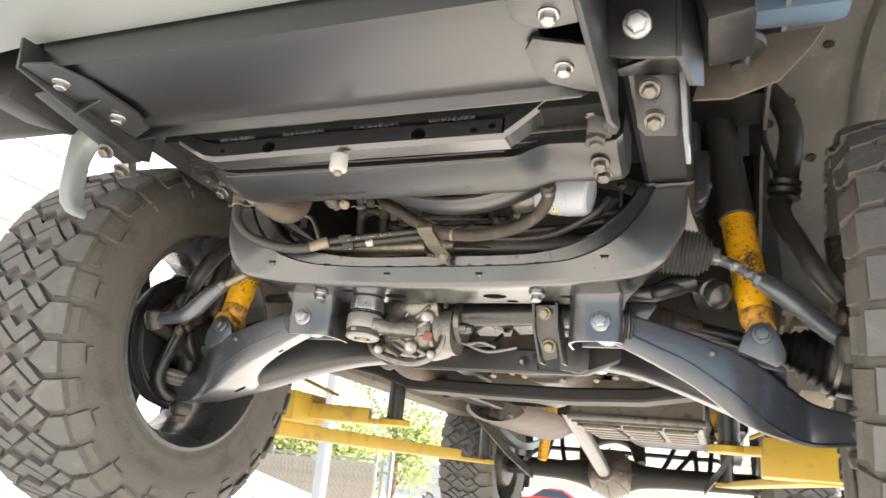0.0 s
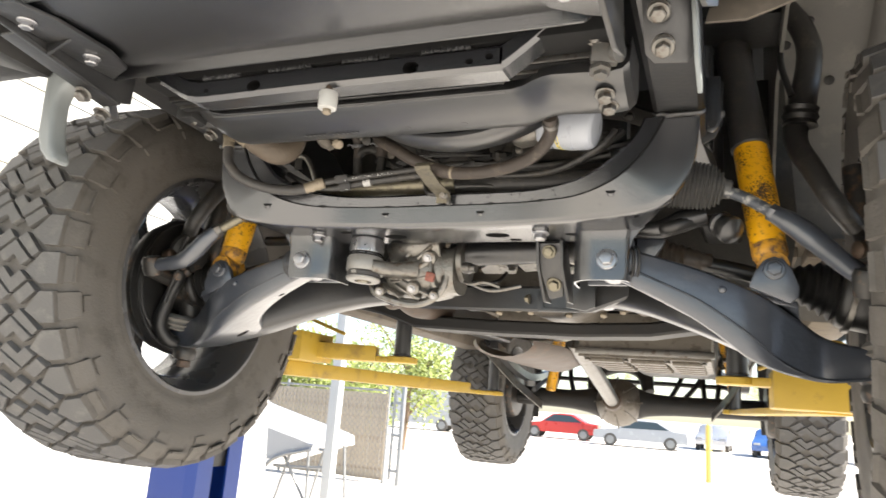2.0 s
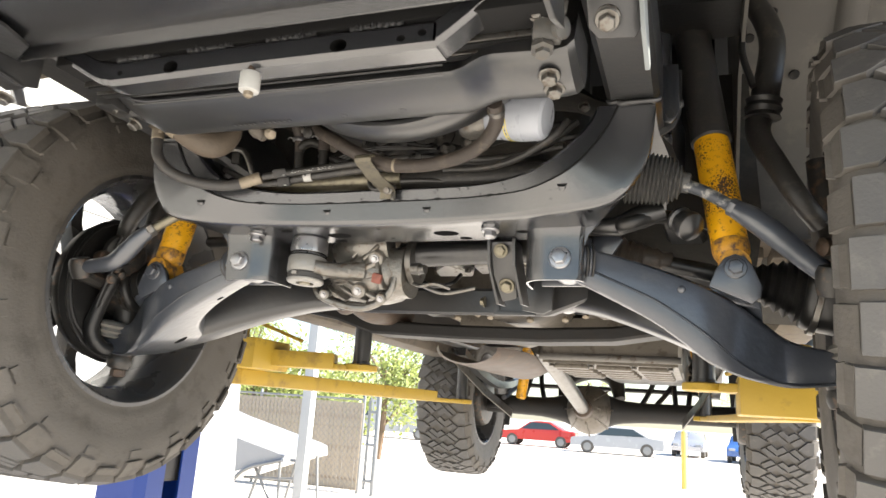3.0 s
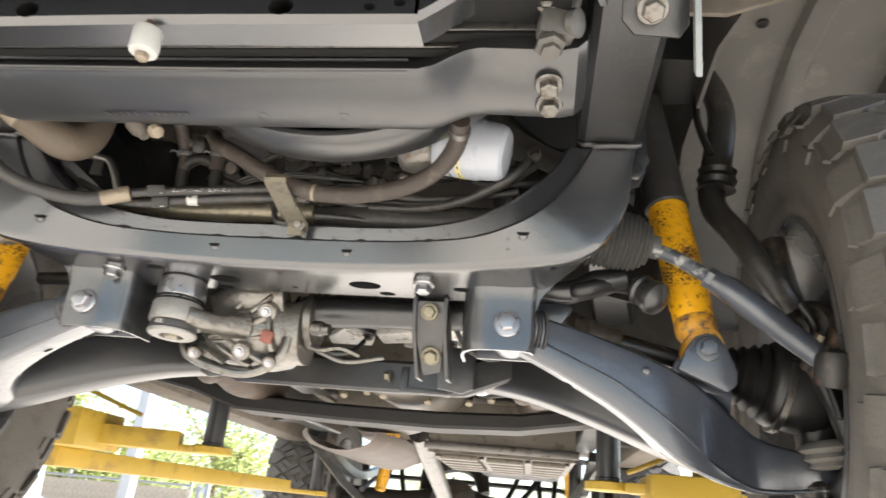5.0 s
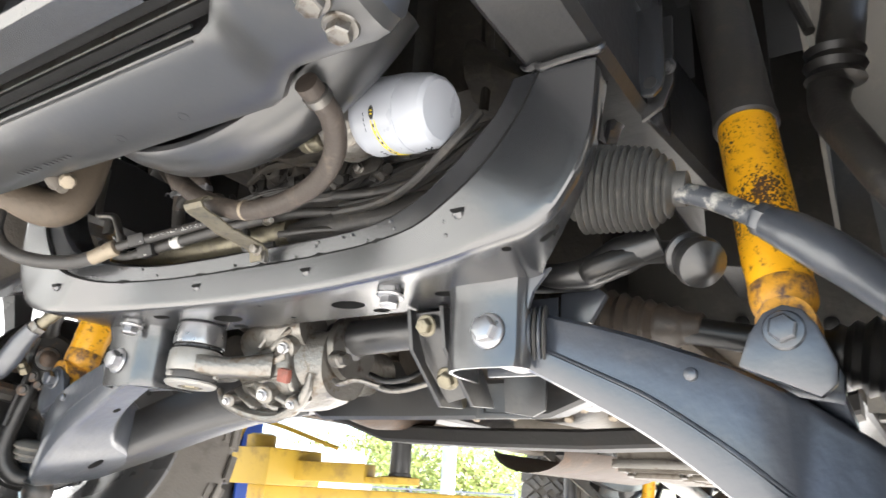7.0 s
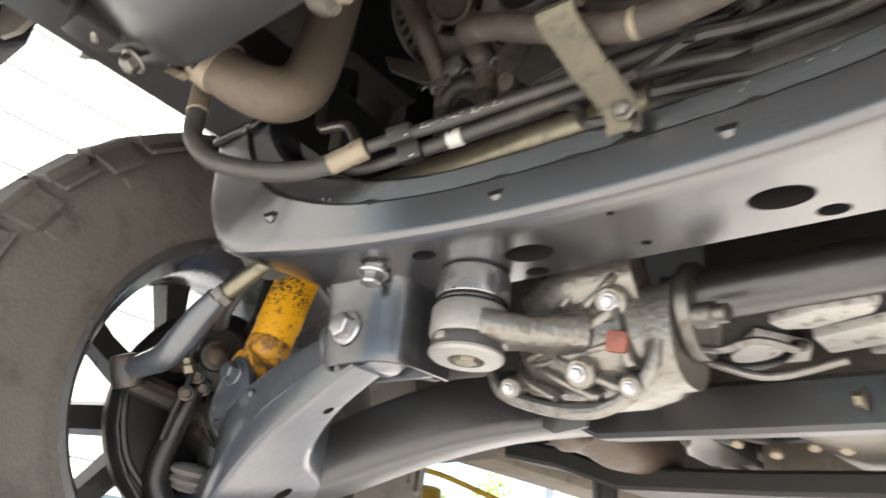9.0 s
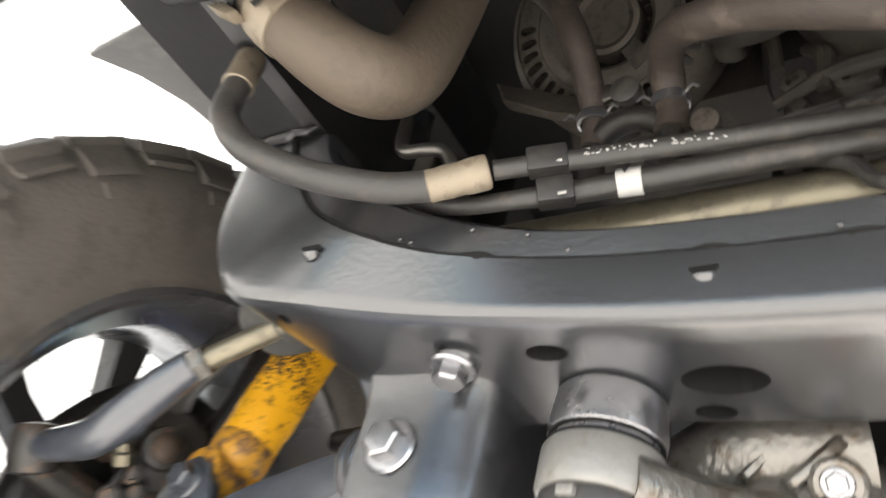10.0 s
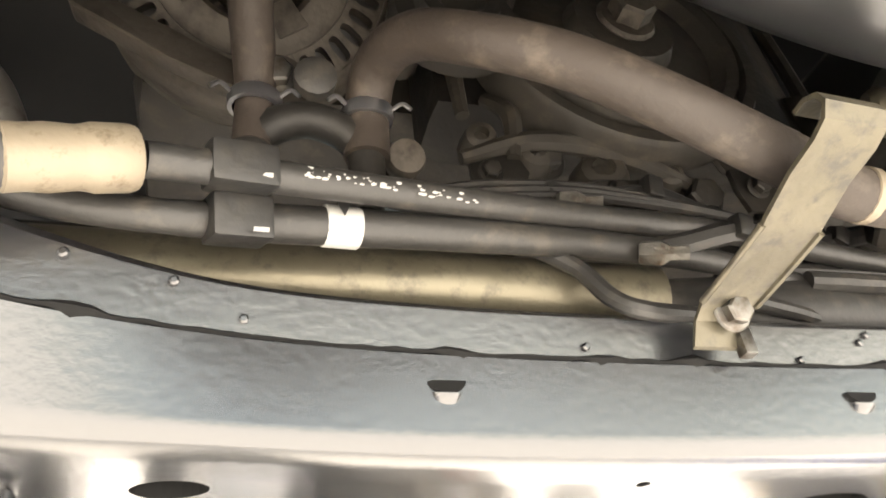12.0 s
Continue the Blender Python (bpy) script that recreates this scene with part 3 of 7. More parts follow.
REAR = [(0.560, 0.140, 0.214, 1.776, 1.702), (0.500, 0.172, 0.246, 1.802, 1.728), (0.440, 0.204, 0.274, 1.836, 1.756), (0.38, 0.238, 0.306, 1.864, 1.782), (0.32, 0.285, 0.350, 1.888, 1.806), (0.27, 0.332, 0.400, 1.902, 1.822), (0.235, 0.370, 0.440, 1.908, 1.832)]
for s in (-1, 1):
    rows = []
    for x, y0, y1, zt, zb, share in ARM:
        zm = zt + (zb - zt) * share
        zk = zb + 0.20 * max(0.0, y1 - y0 - 0.04)
        low = max(zb + 0.004, min(zb + 0.012, zm - 0.002))
        rows.append([V(s * x, y0 + 0.016, zt), V(s * x, y0 + 0.008, zt - 0.001), V(s * x, y0 + 0.003, zt - 0.005), V(s * x, y0 + 0.001, zt - 0.012), V(s * x, y0 + 0.001, zm + 0.004), V(s * x, y0 - 0.001, zm + 0.001), V(s * x, y0 - 0.004, zm - 0.001),
                     V(s * x, y0 - 0.004, low), V(s * x, y0 - 0.0015, zb + 0.003), V(s * x, y0 + 0.003, zb + 0.0005), V(s * x, y0 + 0.010, zb + 0.001), V(s * x, y1 - 0.014, zk), V(s * x, y1 - 0.006, zk + 0.0015), V(s * x, y1 - 0.001, zk + 0.007), V(s * x, y1, zk + 0.014), V(s * x, y1, max(zk + 0.016, zt - 0.01)), V(s * x, y1 - 0.01, max(zk + 0.020, zt - 0.001))])
    cols = [curve(c, 6) for c in zip(*rows)]
    arm = part("lower_control_arm", loft([list(r) for r in zip(*cols)]), ARM_PAINT, car, "grey-black pressed lower control arm", 30)
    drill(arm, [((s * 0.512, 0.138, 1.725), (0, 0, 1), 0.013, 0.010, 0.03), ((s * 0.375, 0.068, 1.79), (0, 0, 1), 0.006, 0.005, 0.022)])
    rows = []
    for x, y0, y1, zt, zb in REAR:
        rows.append([V(s * x, y0 + 0.008, zt), V(s * x, y0 + 0.002, zt - 0.002), V(s * x, y0, zt - 0.008), V(s * x, y0 - 0.001, zb + 0.016), V(s * x, y0 + 0.001, zb + 0.008), V(s * x, y0 + 0.006, zb + 0.002), V(s * x, y0 + 0.014, zb), V(s * x, y1 - 0.010, zb), V(s * x, y1 - 0.003, zb + 0.002), V(s * x, y1, zb + 0.008), V(s * x, y1 - 0.002, zt - 0.004), V(s * x, y1 - 0.008, zt)])
    cols = [curve(c, 4) for c in zip(*rows)]
    # same pressing as the arm; the black colour paints in its shade
    part("rear_leg", loft([list(r) for r in zip(*cols)]), BLACK_PAINT, arm, "rear leg of the arm, its shade put into black colour")
    line = [V(s * x, y0 - 0.0005, zt + (zb - zt) * share + 0.001) for x, y0, y1, zt, zb, share in ARM[1:7]]
    part("weld_seam", tube(line, [0.0010, 0.0020, 0.0030, 0.0022, 0.0030, 0.0012], None, 8, 10), ARM_PAINT, arm, "painted weld line")
    part("drain_nub", lathe([(0.006, 0), (0.0055, 0.004), (0.003, 0.0055)], (s * 0.470, 0.037, 1.808), (0, -1, 0), None, 12), ARM_PAINT, arm)
    part("pivot_eye", lathe([(0.016, 0), (0.029, 0.001), (0.030, 0.004), (0.030, 0.042), (0.028, 0.046), (0.016, 0.047)], (s * 0.297, 0.028, 1.850), (0, 1, 0)), ARM_PAINT, arm)
    for k in range(4):
        part("thrust_washer", lathe([(0.016, -0.0016), (0.027 + 0.001 * k, -0.0015), (0.028 + 0.001 * k, 0.0), (0.027 + 0.001 * k, 0.0015), (0.016, 0.0016)], (s * (0.322 + 0.0042 * k), 0.036 + 0.002 * k, 1.850), (s, 0.35, 0), None, 22), HOSE if k % 2 else ARM_PAINT, arm)
    part("rear_eye", lathe([(0.016, 0), (0.03, 0.001), (0.032, 0.004), (0.032, 0.05), (0.016, 0.052)], (s * 0.232, 0.385, 1.858), (0, 1, 0)), ARM_PAINT, arm)
    # clevis for the damper
    out = [(0.508, 1.812), (0.518, 1.838), (0.530, 1.855), (0.545, 1.861), (0.559, 1.856), (0.569, 1.842), (0.580, 1.812), (0.578, 1.796), (0.566, 1.786), (0.535, 1.800)]
    cx = -0.022 if s < 0 else 0.0
    for y in (0.031 - cx * 0.6, 0.100):
        part("damper_clevis", plate([V(s * (x + cx), y, z) for x, z in out], (0, 0.012, 0), None, 0.003), ARM_PAINT, arm)
    part("clevis_bridge", plate([V(s * 0.525, 0.062, 1.795), V(s * 0.58, 0.066, 1.785), V(s * 0.585, 0.1, 1.765), V(s * 0.525, 0.1, 1.80)], (0, 0, 0.01), None, 0.002), ARM_PAINT, arm)
    bolt((s * (0.545 + cx), 0.0305 - cx * 0.6, 1.839), (0, -1, 0), 0.0115, arm, ARM_PAINT, "painted damper bolt")
    # ball joint and knuckle
    part("ball_joint", lathe([(0.012, 0), (0.022, 0.003), (0.025, 0.012), (0.025, 0.022), (0.021, 0.030), (0.024, 0.042), (0.018, 0.05), (0.012, 0.07)], (s * 0.662 + (0.034 if s > 0 else 0), 0.135, 1.648), (s * -0.12, 0, 1), None, 24), DISC, arm, "dull steel ball joint")
    part("ball_joint_boot", lathe([(0.016, 0), (0.028, 0.004), (0.024, 0.009), (0.033, 0.014), (0.027, 0.020), (0.036, 0.026), (0.030, 0.032), (0.020, 0.036)], (s * 0.676 + (0.034 if s > 0 else 0), 0.118, 1.712), (s * -0.15, 0, 1), None, 24), GUARD, arm, "pale ribbed ball joint boot", 60)
    part("ball_joint_nut", lathe([(0.012, 0), (0.015, 0.002), (0.015, 0.014), (0.010, 0.018)], (s * 0.660 + (0.034 if s > 0 else 0), 0.135, 1.632), (0, 0, 1), None, 6), RUST, arm, "rusty castle nut")

# dampers
for s in (-1, 1):
    a, b = V(s * (0.545 if s > 0 else 0.526), 0.070 if s > 0 else 0.078, 1.848), V(s * 0.516, 0.130, 2.085)
    d = (b - a).normalized()
    L = (b - a).length
    damper = part("damper", lathe([(0.012, 0.014), (0.023, 0.022), (0.0272, 0.034), (0.0272, 0.062), (0.0285, 0.066), (0.0285, L), (0.02, L + 0.004)], a, d, None, 28), YELLOW, car, "scuffed yellow gas damper with black dust boot")
    part("foot", lathe([(0.010, 0.006), (0.0225, 0.014), (0.0268, 0.022), (0.0278, 0.030), (0.0278, 0.040), (0.0270, 0.042)], a, d, None, 28), YELLOW_RUST, damper, "rusty yellow damper foot")
    part("eye", lathe([(0.012, -0.028), (0.023, -0.027), (0.024, 0), (0.023, 0.027), (0.012, 0.028)], a, (0, 1, 0), None, 20), YELLOW_RUST, damper)
    part("dust_boot", lathe([(0.030, 0), (0.0325, 0.003), (0.0325, 0.01), (0.031, 0.02), (0.0315, 0.2), (0.033, 0.32), (0.02, 0.33)], b - d * 0.014, d, None, 28), HOSE, damper, "black plastic dust boot")

BOOT = material("dark brown boot rubber", (0.050, 0.040, 0.032), 0.5, 0, 0.25, 25, 0.2, 200, (0.08, 0.062, 0.047), 0.3)
# knuckle, brake disc, shaft, boots
for s in (-1, 1):
    hub = V(s * 0.70, 0.145, 1.80)
    disc = part("brake_disc", lathe([(0.06, -0.01), (0.148, -0.012), (0.15, -0.008), (0.15, 0.010), (0.148, 0.013), (0.06, 0.013), (0.06, -0.01)], hub + V(s * 0.03, 0, 0), (s, 0, 0), None, 48, False), DISC, car, "dark vented brake disc")
    part("dust_shield", lathe([(0.05, -0.012), (0.13, -0.016), (0.152, -0.010), (0.158, 0.0), (0.156, 0.003), (0.15, -0.006), (0.13, -0.010), (0.05, -0.006)], hub + V(s * 0.012, 0, 0), (s, 0, 0), None, 40, False), PLASTIC, disc, "black pressed dust shield")
    kn = part("steering_knuckle", tube([V(s * 0.672, 0.147, 1.715), V(s * 0.668, 0.135, 1.75), V(s * 0.682, 0.145, 1.80), V(s * 0.668, 0.15, 1.86), V(s * 0.645, 0.15, 1.95), V(s * 0.635, 0.15, 2.03)], [0.030, 0.026, 0.045, 0.03, 0.022, 0.018], None, 14), DISC, car, "dirty cast steering knuckle")
    part("steering_lever", tube([V(s * 0.676, 0.11, 1.80), V(s * 0.67, 0.05, 1.805), V(s * 0.662, -0.02, 1.812)], [0.024, 0.017, 0.016], None, 10), DISC, kn)
    part("hub_carrier", lathe([(0.03, -0.045), (0.052, -0.04), (0.055, -0.01), (0.062, 0.0), (0.062, 0.02)], hub - V(s * 0.01, 0, 0), (s, 0, 0)), DISC, kn)
    part("caliper", box(hub + V(s * 0.03, 0.135, 0.02), (0.075, 0.06, 0.15), None, None, 0.012), DISC, kn, "dull brake caliper")
    # brake hose, dark and shiny
    part("knuckle_arm", tube([V(s * 0.648, 0.075, 1.835), V(s * 0.655, 0.066, 1.800), V(s * 0.672, 0.062, 1.755), V(s * 0.686, 0.064, 1.705), V(s * 0.676, 0.085, 1.672), V(s * 0.662, 0.12, 1.668)], [0.011, 0.012, 0.014, 0.017, 0.016, 0.013], None, 14), PLASTIC, kn, "shiny black cast knuckle arm")
    part("brake_hose", tube([V(s * 0.63, 0.05, 1.90), V(s * 0.648, 0.055, 1.87), V(s * 0.640, 0.050, 1.835), V(s * 0.655, 0.048, 1.79), V(s * 0.664, 0.045, 1.75)], 0.0045, None, 10), PLASTIC, kn, "thin black sensor hose")
    part("hose_fitting", lathe([(0.006, 0), (0.010, 0.001), (0.010, 0.012), (0.007, 0.014), (0.007, 0.022)], (s * 0.640, 0.046, 1.838), (0.3, -0.6, 0.7), None, 6), BRASS_ZINC, kn, "zinc hose fitting")
    part("shield_rib", tube([V(s * 0.700, 0.02, 1.86), V(s * 0.698, 0.0, 1.80), V(s * 0.698, 0.02, 1.73), V(s * 0.698, 0.06, 1.69)], [0.004, 0.006, 0.006, 0.004], None, 8), PLASTIC, disc)
    part("shield_edge", tube([hub + V(s * -0.004, 0.152 * math.cos(a), 0.152 * math.sin(a)) for a in [radians(100 + 12 * k) for k in range(15)]], 0.0035, None, 8, 1, False), PLASTIC, disc)
    for dy, dz, r in ((-0.10, 0.055, 0.012), (-0.055, 0.085, 0.010)):
        part("rusty_lug", lathe([(r * 1.2, -0.012), (r * 1.3, 0.0), (r, 0.010), (r * 0.6, 0.012)], hub + V(s * -0.030, dy, dz), (-s, -0.2, 0.1), None, 12), RUST, kn, "rusty casting lug")
    part("stub_flange", lathe([(0.012, 0.020), (0.020, 0.018), (0.022, 0.008), (0.040, 0.004), (0.046, -0.004), (0.044, -0.012)], hub + V(s * -0.052, -0.062, 0.068), (-s, -0.55, -0.1), None, 22), DISC, kn, "dark flange with a rusty pin")
    part("rusty_pin", lathe([(0.014, 0.0), (0.0145, 0.010), (0.010, 0.014), (0.004, 0.015)], hub + V(s * -0.068, -0.070, 0.066), (-s, -0.55, -0.1), None, 12), RUST, kn)
    for dy, dz in ((-0.085, 0.035), (-0.072, 0.022), (-0.095, 0.010)):
        bolt(hub + V(s * -0.058, dy, dz), (-s, -0.7, -0.2), 0.0075, kn, DISC)
    # the hub sits further out and higher on the steered side
    for hub_part in (disc, kn):
        hub_part.location += V(0.046, 0.027, 0.020) if s > 0 else V(-0.004, 0.012, 0.018)
    # drive shaft with ribbed boots
    def ribs(x0, x1, r0, r1, n):
        prof = []
        for i in range(n * 2 + 1):
            t = i / (n * 2)
            r = r0 + (r1 - r0) * t
            prof.append((r * (1.0 if i % 2 else 0.84), x0 + (x1 - x0) * t))
        return prof
    shaft = part("drive_shaft", tube([V(s * 0.42, 0.165, 1.880), V(s * 0.50, 0.164, 1.862), V(s * 0.60, 0.162, 1.836)], 0.0145, None, 16), PLASTIC, car, "black front drive shaft")
    part("outer_boot", lathe([(0.02, -0.005)] + ribs(0.0, 0.085, 0.024, 0.056, 6) + [(0.057, 0.087), (0.0605, 0.095), (0.0605, 0.150), (0.056, 0.165), (0.04, 0.175)], (s * 0.565, 0.162, 1.846), (s, 0, -0.20), None, 32), PLASTIC, shaft, "black ribbed outer boot", 60)
    part("inner_boot", lathe([(0.040, -0.02), (0.044, -0.015), (0.044, 0.0)] + ribs(0.002, 0.100, 0.044, 0.021, 7) + [(0.0165, 0.104), (0.0165, 0.118), (0.014, 0.12)], (s * 0.335, 0.165, 1.890), (s, 0, -0.11), None, 32), BOOT if s > 0 else HOSE, shaft, "dusty ribbed inner boot", 60)
    part("boot_band", lathe([(0.0455, -0.010), (0.0465, -0.009), (0.0465, -0.003), (0.0455, -0.002)], (s * 0.335, 0.165, 1.890), (s, 0, -0.11), None, 28), STEEL, shaft)
    part("boot_band", lathe([(0.061, 0.112), (0.0625, 0.113), (0.0625, 0.121), (0.061, 0.122)], (s * 0.555, 0.162, 1.848), (s, 0, -0.24), None, 28), STEEL, shaft)
    part("inner_joint", lathe([(0.03, -0.09), (0.042, -0.08), (0.044, -0.02), (0.04, -0.012)], (s * 0.335, 0.165, 1.890), (s, 0, 0.05), None, 28), DARK, shaft)

# steering rack, bellows, tie rods
rack = part("steering_rack", tube([V(-0.33, -0.001, 1.991), V(0.02, -0.001, 1.991)], 0.0178, None, 20, 2), BRASS_ZINC, car, "pale metal steering rack tube")
part("rack_housing", tube([V(0.02, 0.0, 1.987), V(0.10, 0.0, 1.987), V(0.2, 0.0, 1.985), V(0.40, 0.0, 1.978)], [0.015, 0.022, 0.024, 0.024], None, 18), PIPE_DUST, rack)
for s in (-1, 1):
    a, b = V(s * 0.398, -0.001, 1.976), V(s * 0.468, 0.006, 1.966)
    d = (b - a).normalized()
    prof = [(0.030, -0.014), (0.030, -0.006)]
    for i in range(13):
        t = i / 12
        r = 0.0425 - 0.006 * t - 0.010 * max(0, t - 0.8) / 0.2
        h = -0.004 + t * 0.074
        prof += [(r * 0.87, h - 0.0014), (r * 0.97, h + 0.0008), (r, h + 0.0018), (r * 0.97, h + 0.0028)]
    prof += [(0.020, 0.0735), (0.0155, 0.076), (0.0155, 0.086), (0.011, 0.088)]
    mid, tip = (V(0.503, -0.002, 1.947), V(0.552, -0.011, 1.912)) if s > 0 else (V(-0.462, -0.015, 1.922), V(-0.492, -0.022, 1.902))
    rod = part("tie_rod", tube([b - d * 0.01, mid, tip] if s > 0 else [V(-0.405, -0.004, 1.955), mid, tip], 0.0092, None, 12), SCUFF if s > 0 else BRASS_ZINC, car, "scuffed steel tie rod with rubber bellows")
    part("bellows", lathe(prof, a, d, None, 30), BELLOWS, rod, "ribbed grey rubber bellows", 60)
    if s > 0:
        end, way = V(0.655, -0.065, 1.803), [V(0.546, -0.010, 1.916), V(0.568, -0.016, 1.899), V(0.60, -0.026, 1.868), V(0.63, -0.046, 1.832)]
    else:
        end, way = V(-0.635, -0.028, 1.833), [V(-0.488, -0.022, 1.905), V(-0.510, -0.024, 1.886), V(-0.535, -0.026, 1.860), V(-0.562, -0.027, 1.842), V(-0.600, -0.028, 1.836)]
    part("rod_end", tube(way + [end], [0.0135, 0.0165, 0.0175, 0.016, 0.014, 0.013], None, 14), ARM_PAINT, rod, "painted forged tie rod end")
    part("lock_nut", lathe([(0.0125, 0), (0.0135, 0.002), (0.0135, 0.012), (0.0125, 0.014)], mid.lerp(tip, 0.70 if s > 0 else 0.55), tip - mid, None, 6), ARM_PAINT if s > 0 else STEEL, rod)
    part("ball_socket", lathe([(0.008, -0.022), (0.018, -0.02), (0.021, -0.008), (0.021, 0.010), (0.017, 0.018), (0.006, 0.02)], end, (0, -0.4, 1), None, 18), DISC, rod)

RUST_RED = material("red-brown oxide", (0.20, 0.065, 0.045), 0.5, 0.1, 0.25, 40, 0.3, 150, (0.12, 0.05, 0.035), 0.3)
BUSH = material("pale cast aluminium", (0.27, 0.262, 0.245), 0.45, 0.4, 0.15, 30, 0.3, 170, (0.22, 0.2, 0.17), 0.2)
# front differential and its mounts
def oval(x, y, z, ry, rz, n=28):
    """A softly squared ring of points across the axle."""
    out = []
    for k in range(n):
        a = 2 * math.pi * k / n
        c, d = math.cos(a), math.sin(a)
        out.append(V(x, y + ry * math.copysign(abs(c) ** 0.8, c), z + rz * math.copysign(abs(d) ** 0.8, d)))
    return out
diff = part("front_differential", loft([oval(*r) for r in ((-0.178, 0.160, 1.850, 0.020, 0.018), (-0.170, 0.160, 1.848, 0.044, 0.040), (-0.150, 0.160, 1.850, 0.062, 0.048), (-0.115, 0.162, 1.852, 0.071, 0.053), (-0.075, 0.163, 1.855, 0.072, 0.055), (-0.050, 0.164, 1.856, 0.066, 0.050), (-0.040, 0.164, 1.858, 0.056, 0.046), (-0.022, 0.165, 1.862, 0.048, 0.050))]), ALU, car, "dirty cast aluminium front differential", 50)
part("pinion_case", tube([V(-0.10, 0.17, 1.862), V(-0.10, 0.25, 1.872), V(-0.10, 0.34, 1.878)], [0.054, 0.044, 0.034], None, 20), ALU, diff)
part("upper_case", tube([V(-0.150, 0.120, 1.880), V(-0.105, 0.118, 1.898), V(-0.050, 0.125, 1.905)], [0.030, 0.036, 0.034], None, 18), ALU, diff)
# neck from the bushing ring, flat and flaring into the case
rows = []
for x, y, z, w, h in ((-0.166, 0.036, 1.843, 0.033, 0.016), (-0.150, 0.044, 1.842, 0.028, 0.014), (-0.134, 0.060, 1.843, 0.023, 0.013), (-0.118, 0.080, 1.846, 0.023, 0.015), (-0.100, 0.105, 1.850, 0.028, 0.020)):
    d = V(0.70, 0.71, 0.05)
    side = V(0.71, -0.70, 0)
    rows.append([V(x, y, z) + side * (w * math.copysign(abs(math.cos(a)) ** 0.6, math.cos(a))) + V(0, 0, h * math.copysign(abs(math.sin(a)) ** 0.6, math.sin(a))) for a in (2 * math.pi * k / 20 for k in range(20))])
part("mount_arm", loft(rows), ALU, diff, "", 50)
def cast_rib(name, a, b, wa, wb, proud):
    """A tapered rib that stands off the case between two points."""
    a, b = Vector(a), Vector(b)
    d = (b - a).normalized()
    out = V(0.05, -0.86, -0.5)
    out = (out - d * out.dot(d)).normalized()
    side = d.cross(out)
    rows = []
    for t in (0, 0.1, 0.5, 0.9, 1):
        p, w, h = a.lerp(b, t), wa + (wb - wa) * t, proud * (0.25 if t in (0, 1) else 1)
        rows.append([p - side * w - out * 0.014, p - side * w + out * h * 0.5, p - side * w * 0.5 + out * h, p + side * w * 0.5 + out * h, p + side * w + out * h * 0.5, p + side * w - out * 0.014])
    return part(name, loft(rows), ALU, diff, "", 50)
for a, b, wa, wb, h in (((-0.150, 0.100, 1.832), (-0.055, 0.092, 1.866), 0.004, 0.006, 0.006), ((-0.145, 0.102, 1.826), (-0.050, 0.096, 1.838), 0.003, 0.004, 0.005), ((-0.135, 0.100, 1.822), (-0.085, 0.112, 1.794), 0.003, 0.004, 0.006), ((-0.118, 0.094, 1.828), (-0.062, 0.110, 1.800), 0.003, 0.004, 0.005),
                        ((-0.112, 0.090, 1.872), (-0.090, 0.092, 1.898), 0.003, 0.004, 0.006), ((-0.088, 0.088, 1.868), (-0.058, 0.094, 1.900), 0.003, 0.005, 0.006), ((-0.165, 0.105, 1.822), (-0.125, 0.110, 1.796), 0.003, 0.003, 0.006), ((-0.060, 0.092, 1.870), (-0.050, 0.098, 1.815), 0.004, 0.005, 0.006)):
    cast_rib("rib", a, b, wa, wb, h)
part("case_rim", tube([V(-0.190, 0.098, 1.822), V(-0.178, 0.100, 1.804), V(-0.150, 0.104, 1.792), V(-0.115, 0.108, 1.784), V(-0.085, 0.112, 1.784), V(-0.055, 0.112, 1.796), V(-0.036, 0.110, 1.816), V(-0.030, 0.108, 1.840)], [0.004, 0.006, 0.0065, 0.0065, 0.0065, 0.007, 0.007, 0.005], None, 10), ALU, diff)
part("case_rim", tube([V(-0.182, 0.112, 1.815), V(-0.160, 0.116, 1.798), V(-0.115, 0.124, 1.790), V(-0.075, 0.124, 1.792), V(-0.044, 0.122, 1.812)], 0.0075, None, 10), ALU, diff)
for x, y, z, r in ((-0.063, 0.090, 1.872, 0.0085), (-0.093, 0.092, 1.812, 0.0080), (-0.165, 0.096, 1.806, 0.006), (-0.052, 0.104, 1.800, 0.006)):
    part("bolt_boss", lathe([(r * 1.9, -0.012), (r * 1.7, 0.002), (r * 1.4, 0.004)], (x, y, z), (0.1, -1, -0.4), None, 18), ALU, diff)
    bolt((x, y - 0.004, z - 0.0015), (0.1, -1, -0.4), r * 0.72, diff, ZINC)
part("drain_tag", box((-0.055, 0.086, 1.834), (0.019, 0.010, 0.019), None, Euler((0.2, 0.2, 0.1)).to_matrix(), 0.004), RUST_RED, diff, "red-brown drain plug")
part("bush_ring", lathe([(0.022, -0.014), (0.0335, -0.013), (0.035, -0.010), (0.035, 0.013), (0.033, 0.016), (0.02, 0.017)], (-0.172, 0.036, 1.845), (0, 0.06, 1), None, 40), BUSH, diff, "pale cast bushing ring")
part("bush_cap", lathe([(0.030, 0.014), (0.0315, 0.018), (0.030, 0.0205), (0.0335, 0.024), (0.034, 0.030), (0.032, 0.050), (0.026, 0.056)], (-0.172, 0.036, 1.845), (0, 0.06, 1), None, 40), ZINC, diff, "bright steel bushing cap")
